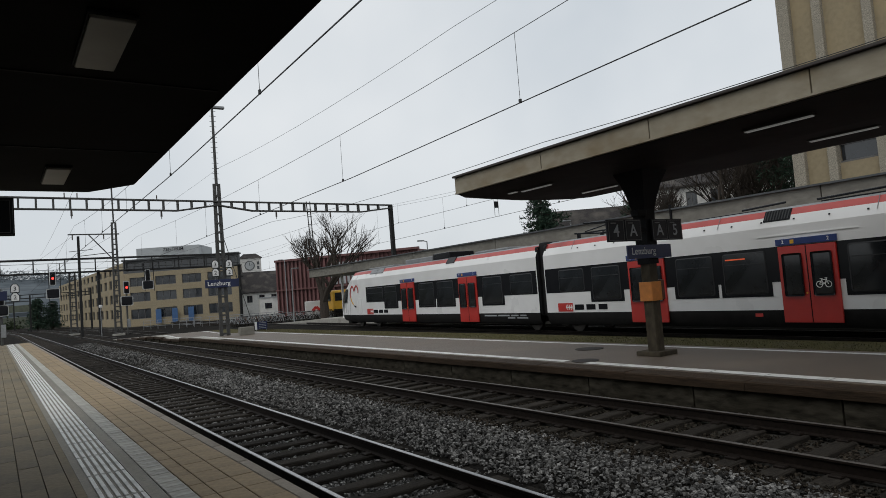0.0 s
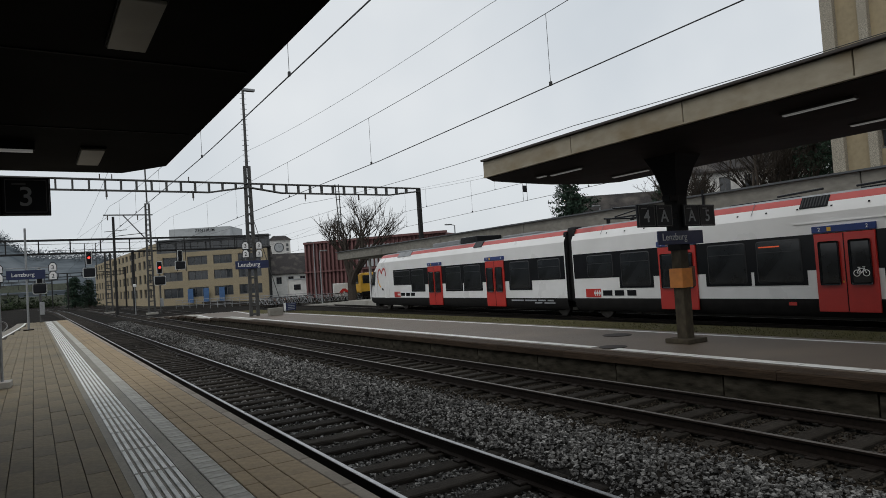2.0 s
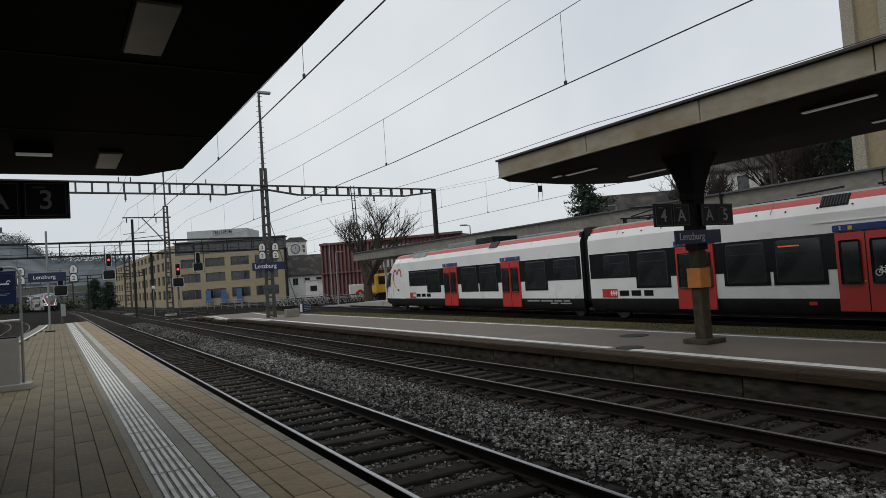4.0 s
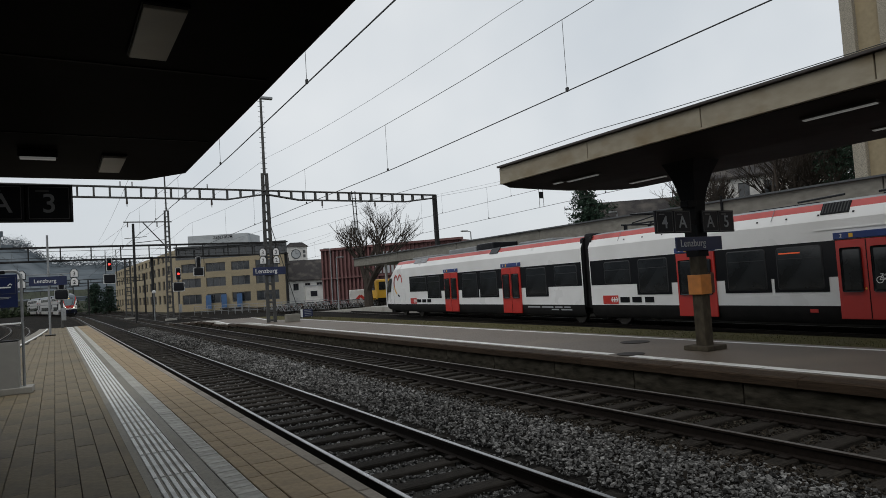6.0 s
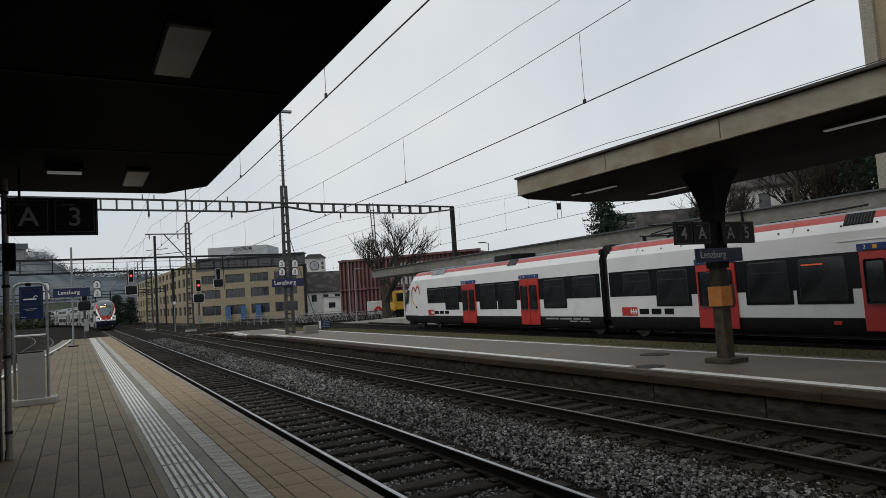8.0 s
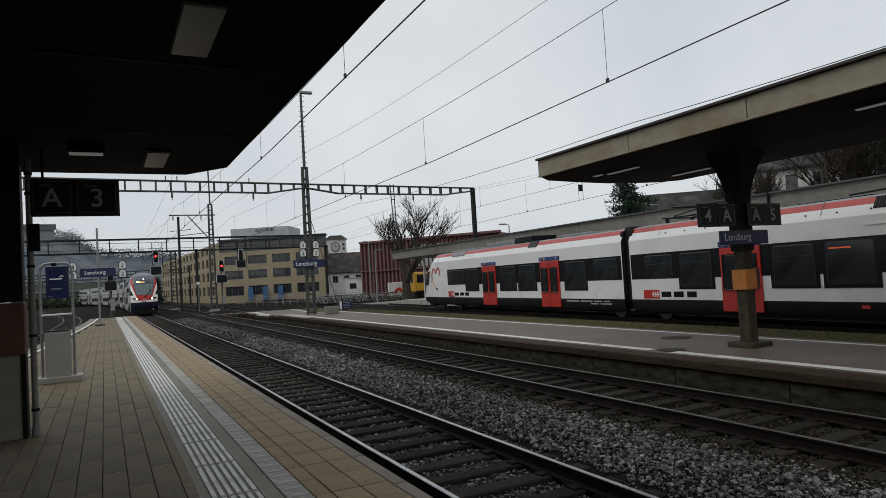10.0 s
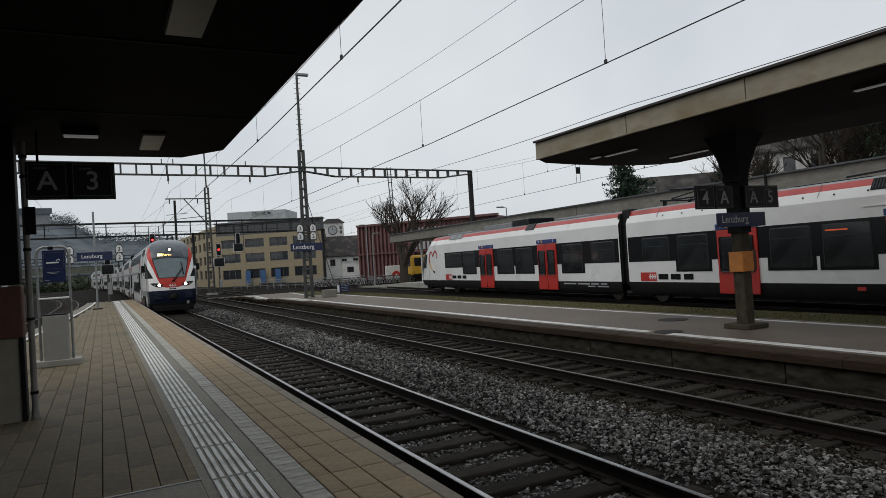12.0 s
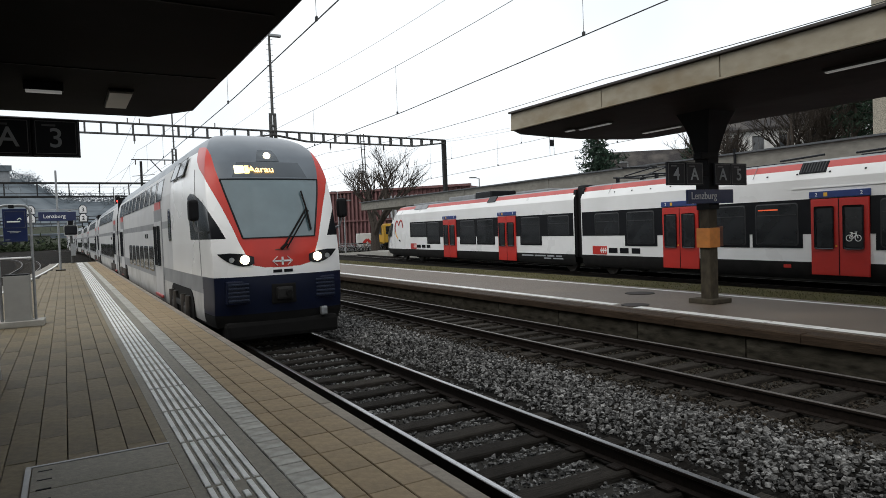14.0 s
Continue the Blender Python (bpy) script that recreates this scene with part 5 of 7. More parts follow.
def double_deck_cab(th):
    """The rounded cab, cut into its painted panels and panes."""
    zs = list(np.linspace(0.35, 4.6, 421))
    front = list(np.linspace(-0.8, 0.8, 331))
    side = [0.8 + 0.2 * k / 110 for k in range(1, 111)]
    us = [-u for u in reversed(side)] + front + side
    nu = len(us) - 1
    pts = [[k_point(u, z) for u in us] for z in zs]
    cells = {}
    for j in range(len(zs) - 1):
        for i in range(nu):
            u = (us[i] + us[i + 1]) / 2
            key = k_region(u, (zs[j] + zs[j + 1]) / 2)
            half = (u > 0) if key in ("k_grey", "k_light", "side_window") else None
            cells.setdefault((key, half), []).append((i, j))
    names = {"k_blue": ("bumper", "dark blue bumper"), "k_red": ("red_mask", "orange-red cab mask"), "k_white": ("cab_shell", "white cab shell"), "k_shield": ("windscreen", "large windscreen with grey-blue sky reflection in its colour"),
             "k_display": ("display_panel", "dark glazed panel above the windscreen"), "side_window": ("side_window", "black triangular cab side window"), "k_light": ("cab_skirt", "pale grey lower side"), "k_roof": ("cab_roof", "slate grey cab roof"), "k_grey": ("cab_sill", "grey lower side"), "t_under": ("lower_skirt", "dark lower skirt")}
    for (key, half), cs in cells.items():
        index, v, f = {}, [], []
        for i, j in cs:
            q = []
            for a, b in ((i, j), (i + 1, j), (i + 1, j + 1), (i, j + 1)):
                if (a, b) not in index:
                    index[(a, b)] = len(v)
                    v.append(tuple(pts[b][a]))
                q.append(index[(a, b)])
            f.append(tuple(q))
        put(names[key][0], mesh_from(v, f, names[key][0]), "t_black" if key == "side_window" else key, th, names[key][1], smooth=True)
    def on(x, z, d=0.02):
        u = math.copysign(min(0.99, 0.8 * abs(x) / (k_half(z) * 0.93)), x)
        p = k_point(u, z)
        return Vector((p.x, p.y - d, p.z))
    # headlights in black almond housings
    for s in (-1, 1):
        h = thing_part("headlight", th, 0, 0, 0)
        bm = bmesh.new()
        up, lo = [], []
        for k in range(13):
            t = k / 12
            x = 0.56 + 0.66 * t
            top = ramp(x, [(0.56, 1.74), (0.77, 1.80), (1.0, 1.825), (1.22, 1.815)])
            low = ramp(x, [(0.56, 1.60), (0.66, 1.56), (0.78, 1.555), (0.92, 1.59), (1.08, 1.67), (1.22, 1.80)])
            up.append(bm.verts.new(on(s * x, top, 0.012)))
            lo.append(bm.verts.new(on(s * x, low, 0.012)))
        for k in range(12):
            bm.faces.new((up[k], up[k + 1], lo[k + 1], lo[k]))
        part("housing", bm, "t_black", h, "black almond-shaped headlight glass")
        c = on(s * 0.74, 1.685, 0.02)
        part("lamp", rod(c, c + Vector((0, -0.03, 0)), 0.09, 20), "lamp_on", h, "glowing white headlamp")
        c2 = on(s * 0.98, 1.69, 0.02)
        part("reflector", rod(c2, c2 + Vector((0, -0.02, 0)), 0.05, 16), "galv", h)
    # flush top light in its dark surround
    bm = bmesh.new()
    rows = [[bm.verts.new(on(x, z, 0.012)) for x in (-hw, -hw / 3, hw / 3, hw)] for z, hw in ((3.71, 0.24), (3.84, 0.21), (3.97, 0.15))]
    for r, q in zip(rows, rows[1:]):
        for j in range(3):
            bm.faces.new((r[j], r[j + 1], q[j + 1], q[j]))
    part("top_light_housing", bm, "k_display", th)
    c = on(0, 3.83, 0.02)
    part("top_light", rod(c + Vector((0, 0.03, -0.01)), c + Vector((0, -0.03, 0.01)), 0.07, 16), "lamp_on", th, "round top headlamp")
    # destination display
    c = on(0, 3.52, 0.02)
    text("destination", "Aarau", 0.22, "led", th, pose(-0.19, c.y - 0.01, 3.52, -33), align="CENTER")
    part("line_box", add_box(bmesh.new(), (0, 0, 0), (0.2, 0.03, 0.19), 0.006, pose(-0.62, c.y + 0.05, 3.52, -33)), "led_white", th, "lit line number box")
    part("line_bar", add_box(bmesh.new(), (0, 0, 0), (0.08, 0.03, 0.19), 0.004, pose(-0.47, c.y + 0.03, 3.52, -33)), "led", th)
    # seam of the moulded cab shell
    for s in (-1, 1):
        bm = bmesh.new()
        q = [k_point(s * 0.879, z) + Vector((s * 0.004, 0, 0)) for z in np.arange(1.36, 3.62, 0.15)]
        for v, w in zip(q, q[1:]):
            add_beam(bm, v, w, 0.012, 0.012)
        part("shell_seam", bm, "k_grey", th)
    # rubber round the windscreen
    bm = bmesh.new()
    q = [k_point(u, z) for u, z in [(-ramp(z, SCREEN), z) for z in np.linspace(2.11, 3.32, 12)] + [(u, 3.32) for u in np.linspace(-0.63, 0.63, 14)] + [(ramp(z, SCREEN), z) for z in np.linspace(3.32, 2.11, 12)] + [(u, 2.11) for u in np.linspace(0.45, -0.45, 14)]]
    for v, w in zip(q, q[1:]):
        if (w - v).length > 1e-4:
            add_beam(bm, v + Vector((0, -0.006, 0)), w + Vector((0, -0.006, 0)), 0.028, 0.02)
    part("windscreen_seal", bm, "t_rubber", th)
    # wiper
    bm = bmesh.new()
    a, b = on(0.03, 1.9, 0.06), on(0.62, 2.68, 0.06)
    add_rod(bm, a, b, 0.02)
    add_rod(bm, a + Vector((0.07, 0, -0.02)), b + Vector((0.05, 0, -0.04)), 0.014)
    add_rod(bm, on(0.57, 3.06, 0.05), on(0.63, 2.68, 0.05), 0.018)
    add_rod(bm, on(0.63, 2.68, 0.05), on(0.66, 2.24, 0.05), 0.022)
    add_rod(bm, on(-0.02, 1.87, 0.07), on(0.1, 1.97, 0.07), 0.035)
    part("wiper", bm, "t_under", th, "black windscreen wiper")
    part("wiper_recess", box((0.02, on(0, 1.86, 0.0).y, 1.86), (0.3, 0.02, 0.02)), "rustpaint", th)
    # mark and number
    y0 = on(0, 1.63, 0.014).y
    zm = 1.63
    bm = bmesh.new()
    add_box(bm, (0, y0, zm), (0.34, 0.01, 0.035))
    add_box(bm, (0, y0, zm), (0.04, 0.01, 0.16))
    for s in (-1, 1):
        add_beam(bm, (s * 0.2, y0, zm), (s * 0.1, y0, zm + 0.09), 0.03, 0.01)
        add_beam(bm, (s * 0.2, y0, zm), (s * 0.1, y0, zm - 0.09), 0.03, 0.01)
    part("mark", bm, "white", th, "white arrow mark")
    for x, w in ((-0.11, 0.18), (0.11, 0.18)):
        part("number_bar", box((x, on(0, 1.43, 0.004).y, 1.43), (w, 0.01, 0.06)), "t_black", th)
    # coupler and grilles
    cp = thing_part("coupler", th, 0, 0, 0)
    part("coupler_recess", box((0, 0.08, 0.975), (0.5, 0.2, 0.4), 0.03), "t_under", cp)
    part("coupler_face", box((0, -0.04, 0.985), (0.34, 0.12, 0.26), 0.05), "t_skirt", cp)
    part("coupler_cone", rod((0.07, -0.10, 0.985), (0.07, -0.16, 0.985), 0.06, 12), "t_under", cp)
    for s in (-1, 1):
        g = thing_part("grille", th, 0, 0, 0)
        part("grille_frame", box((s * 0.885, 0.17, 1.045), (0.46, 0.24, 0.46), 0.03), "k_blue", g)
        for k in range(5):
            part("grille_slat", box((s * 0.885, 0.045, 0.89 + 0.078 * k), (0.40, 0.05, 0.036), 0.008), "bluegrille", g)
    part("snow_plough", box((0, 0.35, 0.27), (2.3, 0.6, 0.36), 0.08), "t_under", th, "black rail guard")
    part("front_socket", box((0.82, 0.02, 0.55), (0.14, 0.12, 0.18), 0.03), "galv", th)
    # mirrors
    for s in (-1, 1):
        m = thing_part("mirror", th, s * 1.56, 0.66, 0)
        part("mirror_shell", box((0, 0, 2.70), (0.2, 0.2, 0.42), 0.06), "post_dark", m)
        bm = bmesh.new()
        add_rod(bm, (0, 0.02, 2.5), (-s * 0.05, 0.05, 2.3), 0.025)
        add_rod(bm, (-s * 0.05, 0.05, 2.3), (-s * 0.18, 0.1, 2.25), 0.025)
        part("mirror_arm", bm, "galv", m)


def double_deck_coach(L=24.4, cab=False):
    """A coach whose front lies at local y = 0 and which runs back to L."""
    th = thing("double_deck_coach", "white and grey double-deck train coach" + (" with red cab and lit headlamps" if cab else ""), "train", group="arriving train")
    y0 = 5.0 if cab else 0.25
    ys = [y0, y0 + 1.0] + list(np.linspace(y0 + 4, L - 0.2, 6))
    for nm, pr, mt, lb in (("skirt", [(1.36, 0.35), (1.40, 0.6), (1.40, 1.0)], "k_light", "pale grey skirt"), ("lower_sill", [(1.40, 1.0), (1.40, 1.35)], "k_grey", "grey sill"), ("side_wall", [(1.40, 1.35), (1.40, 2.43)], "k_mid", "white side greyed for shade"),
                           ("belt", [(1.40, 2.43), (1.40, 2.62)], "k_grey", "grey belt between the decks"), ("upper_wall", [(1.40, 2.62), (1.40, 2.9), (1.38, 3.3)], "k_mid", ""),
                           ("upper_band", [(1.38, 3.3), (1.30, 3.75), (1.22, 3.95)], "k_mid", ""), ("roof", [(1.22, 3.95), (1.12, 4.15), (0.85, 4.40), (0.45, 4.55), (0, 4.60)], "k_roof", "slate grey roof")):
        part(nm, strip_mesh(nm, pr, ys), mt, th, lb, smooth=True)
        part(nm, strip_mesh(nm, mirror(pr), ys), mt, th, lb, smooth=True)
    part("floor", box((0, (y0 + L) / 2, 0.62), (2.6, L - y0 - 0.4, 0.4)), "t_under", th)
    for y in ([L - 0.2] if cab else [0.25, L - 0.2]):
        part("end_wall", box((0, y, 2.4), (2.6, 0.06, 3.8), 0.1), "t_rubber", th)
    part("gangway", box((0, L + 0.02, 2.2), (1.9, 0.5, 3.4), 0.1), "t_rubber", th, "dark gangway bellows")
    if cab:
        double_deck_cab(th)
        pane(th, 1.402, 5.06, 5.56, 2.08, 2.92, rim=0.05)
        for y in (2.85, 3.95):
            pane(th, 1.30, y, y + 1.02, 3.56, 4.03, lean=20, rim=0.03)
    d0 = 7.7 if cab else 2.2
    # upper deck windows on the leaning wall, lower deck windows, on the platform side
    y = 6.75 if cab else d0 + 1.8
    while y + 1.5 < L - (1.2 if cab else 4.0):
        pane(th, 1.335, y, y + 1.35, 3.22, 3.86, lean=11, rim=0.05)
        y += 1.62
    y = d0 + 1.45
    while y + 1.4 < L - 5.0:
        pane(th, 1.402, y, y + 1.22, 1.14, 1.92, rim=0.06)
        y += 1.5
    for yd in ((d0, L - 3.0) if cab else (d0, L - 2.6)):
        d = thing_part("door", th, -1.405, yd, 0)
        part("portal", box((0.0, 0, 1.72), (0.02, 1.7, 2.55), 0.01), "k_grey", d, "grey door surround")
        for s in (-1, 1):
            part("leaf", box((-0.012, s * 0.4, 1.6), (0.03, 0.78, 2.1), 0.01), "k_mid", d)
            part("pane", box((-0.032, s * 0.4, 1.95), (0.01, 0.32, 1.15), 0.05), "t_glass", d)
        part("step", box((-0.04, 0, 0.52), (0.06, 1.5, 0.08), 0.02), "t_stripe", d, "red step edge")
        part("upper_mark", box((0.0, 0, 2.93), (0.016, 1.35, 0.56), 0.006), "t_stripe", d, "faint red panel above the door")
    for y in (d0 + 3.0, d0 + 3.5):
        part("side_display", box((-1.405, y, 2.25), (0.012, 0.3, 0.14)), "t_black", th)
    for y in ((3.8, L - 3.4) if cab else (3.4, L - 3.4)):
        bogie(th, y, wheel=0.44)
        o = thing_part("wheel_opening", th, -1.402, y, 0)
        # near-black plate on the skin stands in for the shaded wheel recess
        bm = bmesh.new()
        pts = [(-1.72, 0.2), (1.72, 0.2)] + [(1.72 - 0.5 * (1 - math.cos(k * math.pi / 10)), 0.55 + 0.46 * math.sin(k * math.pi / 10)) for k in range(6)]
        pts += [(-1.22 - 0.5 * math.sin(k * math.pi / 10), 1.01 - 0.46 * (1 - math.cos(k * math.pi / 10))) for k in range(6)]
        ring = [[bm.verts.new((x, p, q)) for p, q in pts] for x in (-0.006, 0.02)]
        bm.faces.new(ring[0])
        for k in range(len(pts)):
            bm.faces.new((ring[0][k], ring[0][(k + 1) % len(pts)], ring[1][(k + 1) % len(pts)], ring[1][k]))
        part("recess_shade_plate", bm, "t_under", o, "dark arched plate painted as the shaded opening round the wheels")
        for dy in (-0.95, 0.95):
            part("wheel", rod((-0.04, dy, 0.44), (-0.008, dy, 0.44), 0.42, 24), "t_skirt", o, "dark steel wheel")
            part("axle_box", box((-0.06, dy, 0.46), (0.06, 0.34, 0.3), 0.025), "t_wheel", o)
            for q in (-0.33, 0.33):
                part("spring", rod((-0.05, dy + q, 0.42), (-0.05, dy + q, 0.86), 0.07, 10), "t_wheel", o)
        part("side_beam", box((-0.045, 0, 0.62), (0.05, 2.6, 0.14), 0.02), "t_skirt", o)
    return th


COACH_L = 24.6
arriving_train = [double_deck_coach(cab=True)]
_second = double_deck_coach()
arriving_train.append(_second)
for _k in range(4):
    arriving_train.append(copy_thing(_second, Matrix()))


# ---- overhead line: gantry, masts, wires ----
def gantry():
    """Steel cross beam carried by a lattice mast and a plain pole."""
    th = thing("gantry", "grey steel overhead-line gantry across the tracks", "gantry", (0, 39.8, -0.6))
    z = lambda v: v + 0.6
    def lower(x):
        for (a, p), (b, q) in zip(LOW, LOW[1:]):
            if x <= b:
                return p + (q - p) * (x - a) / (b - a)
        return LOW[-1][1]
    LOW = [(-14, 7.50), (8.0, 7.30), (9.0, 7.28), (11.3, 7.62), (13.4, 7.28), (21.0, 7.22), (23.3, 7.5)]
    top = lambda x: 7.98 - 0.012 * x
    ch = part("top_chord", beam((-14, 0, z(top(-14))), (23.3, 0, z(top(23.3))), 0.3, 0.07), "mast", th)
    bm = bmesh.new()
    for (a, p), (b, q) in zip(LOW, LOW[1:]):
        add_beam(bm, (a, 0, z(p)), (b, 0, z(q)), 0.3, 0.07)
    part("bottom_chord", bm, "mast", th)
    x = -13.6
    while x < 23:
        part("web_post", beam((x, 0, z(lower(x))), (x, 0, z(top(x))), 0.09, 0.26), "mast", th)
        x += 0.78
    part("pole", box((23.25, 0, 3.9 + 0.2), (0.26, 0.26, 8.4), 0.02), "darkmast", th, "plain dark steel pole")
    part("pole", box((-13.9, 0, 4.1), (0.26, 0.26, 8.4), 0.02), "darkmast", th)
    for x in (3.6, 8.1, 14.9, 18.6):
        part("insulator", rod((x, -0.05, z(lower(x)) - 0.03), (x, -0.05, z(lower(x)) - 0.36), 0.045, 10, 0.06), "insul", th)
        part("hanger_rod", rod((x, -0.05, z(lower(x)) - 0.36), (x, -0.05, z(lower(x)) - 0.5), 0.02), "mast", th)
    for x in (3.3, 3.9, 7.9):
        part("top_insulator", rod((x, 0, z(top(x))), (x, 0, z(top(x)) + 0.3), 0.03), "insul", th)
    # lattice strut hung below the beam
    bm = bmesh.new()
    for dx in (-0.12, 0.12):
        add_beam(bm, (17.1 + dx, 0, z(7.9)), (17.2 + dx * 0.7, 0, z(5.0)), 0.05, 0.05)
    for k in range(5):
        add_beam(bm, (17.0, 0, z(7.4 - 0.5 * k)), (17.3, 0, z(7.4 - 0.5 * k)), 0.04, 0.04)
    part("hung_strut", bm, "mast", th)


gantry()


def lattice_mast(at, h, w0, w1, label, steps=(), lamp=False, rz=0):
    """Tapering mast of two channels joined by flat bars."""
    th = thing("lattice_mast", label, "mast", at, rz=rz)
    for s in (-1, 1):
        part("channel", beam((s * w0 / 2, 0, 0), (s * w1 / 2, 0, h), 0.09, 0.2), "mast", th)
    n = int(h / 0.55)
    for k in range(n):
        z = 0.3 + k * 0.55
        w = w0 + (w1 - w0) * z / h
        for y in (-0.09, 0.09):
            part("cross_bar", box((0, y, z), (w, 0.014, 0.11)), "mast", th)
    part("footing", box((0, 0, 0.02), (w0 + 0.55, 0.7, 0.3), 0.03), "conc", th, "concrete footing")
    for z in steps:
        part("step_iron", rod((-0.25, 0, z), (0.25, 0, z), 0.014), "mast", th)
    return th


def big_mast():
    m = lattice_mast((11.3, 39.8, -0.38), 9.3, 0.42, 0.24, "tall lattice mast with lamp and stay on the island platform")
    part("upper_tube", rod((0, 0, 9.2), (0.0, 0, 14.0), 0.09, 10, 0.07), "mast", m)
    for k in range(14):
        part("step_iron", rod((-0.2, 0, 9.6 + 0.32 * k), (0.2, 0, 9.6 + 0.32 * k), 0.014, 6), "mast", m)
    part("lamp_head", box((0.35, 0, 14.0), (0.75, 0.28, 0.16), 0.04), "galv", m, "grey floodlight")
    part("stay", rod((0.05, 0.1, 6.8), (2.3, 1.4, 0.1), 0.022, 6), "mast", m)
    s = thing("station_sign", "dark blue station name board on the lattice mast", "sign", (11.25, 39.6, -0.38))
    part("board", box((0, 0, 3.29), (1.99, 0.06, 0.48), 0.01), "blue", s)
    text("name", "Lenzburg", 0.36, "white", s, Matrix.Translation((-0.2, -0.034, 3.29)))
    for x, z, ch in ((-0.46, 4.45, "3"), (0.35, 4.45, "3"), (-0.46, 3.96, "2"), (0.35, 3.96, "2")):
        hex_sign((11.36 + x, 39.62, -0.38 + z), ch, 0.5)


def hex_sign(at, ch, h):
    """White house-shaped plate with a black border and a numeral."""
    th = thing("track_number_plate", "white house-shaped plate with a black number", "sign", at)
    def outline(k):
        return [(-0.42 * k, -0.5 * k), (0.42 * k, -0.5 * k), (0.42 * k, 0.18 * k), (0.18 * k, 0.5 * k), (-0.18 * k, 0.5 * k), (-0.42 * k, 0.18 * k)]
    for nm, k, y, mt in (("border", h, 0.0, "signblack"), ("face", h * 0.84, -0.012, "white")):
        bm = prism(outline(k), -0.01, 0.01)
        bmesh.ops.transform(bm, matrix=pose(0, y, 0, 90), verts=bm.verts)
        part(nm, bm, mt, th)
    text("number", ch, h * 0.62, "signblack", th, Matrix.Translation((0, -0.024, -0.03)))
    part("bracket", rod((0, 0.01, 0), (0, 0.16, 0), 0.02, 6), "mast", th)


big_mast()
for _x in (-1.52, 1.0):
    for _z, _c in ((3.42, "3"), (2.94, "2")):
        hex_sign((_x, 42.62, _z), _c, 0.5)
_arm = thing("sign_arm", "thin grey cross arms holding the number plates", "bracket", (-0.18, 42.78, 0))
for _z in (3.42, 2.94):
    part("arm", rod((-1.5, 0, _z), (1.3, 0, _z), 0.02, 6), "galv", _arm)


def mid_masts():
    m = lattice_mast((10.85, 77, -0.7), 12.0, 0.6, 0.34, "lattice mast with a cantilever arm at the station throat")
    part("upper_tube", rod((0, 0, 11.9), (-0.05, 0, 15.8), 0.08, 8), "mast", m)
    for k in range(12):
        part("step_iron", rod((-0.2, 0, 8 + 0.6 * k), (0.2, 0, 8 + 0.6 * k), 0.014, 6), "mast", m)
    part("arm", beam((-4.3, 0, 10.75), (0.5, 0, 10.75), 0.12, 0.12), "mast", m)
    part("brace", beam((-2.4, 0, 10.7), (0.1, 0, 7.7), 0.1, 0.1), "mast", m)
    part("lower_arm", beam((-3.3, 0, 8.5), (-0.2, 0, 8.8), 0.07, 0.07), "mast", m)
    for x in (-3.9, -1.0):
        part("insulator", rod((x, 0, 10.7), (x, 0, 10.2), 0.06, 8), "insul", m)
    p = thing("overhead_line_pole", "dark pole beside the cantilever arm", "pole", (7.5, 77.3, -0.7))
    part("pole", box((0, 0, 5.3), (0.24, 0.24, 10.6), 0.02), "darkmast", p)
    part("bracket", beam((-0.9, 0, 9.0), (1.3, 0, 9.2), 0.06, 0.06), "mast", p)
    lattice_mast((8.4, 95.5, -0.7), 7.8, 0.7, 0.6, "lattice leg of the signal bridge")


mid_masts()


def signal_bridge():
    th = thing("signal_bridge", "long dark lattice signal bridge over the station throat", "signal bridge", (0, 94, -0.7))
    x0, x1 = -26, 29.4
    for z, h in ((9.58, 0.16), (7.9, 0.16)):
        for y in (-0.6, 0.6):
            part("chord", beam((x0, y, z), (x1, y, z - 0.1), 0.14, h), "darkmast", th)
    x = x0
    k = 0
    while x <= x1:
        part("web_post", box((x, -0.6, 8.72), (0.14, 0.1, 1.7)), "darkmast", th)
        k += 1
        x += 3.35
    part("walkway", box(((x0 + x1) / 2, 0, 7.82), (x1 - x0, 1.0, 0.06)), "darkmast", th)
    for z in (9.15, 8.35):
        part("hand_rail", beam((x0, 0.62, z), (x1, 0.62, z - 0.1), 0.05, 0.05), "darkmast", th)
    for x in (11.2, 29.2, -25.8, -9.5):
        part("leg", box((x, 0, 4.0), (0.32, 0.45, 8.0), 0.02), "darkmast", th)


signal_bridge()


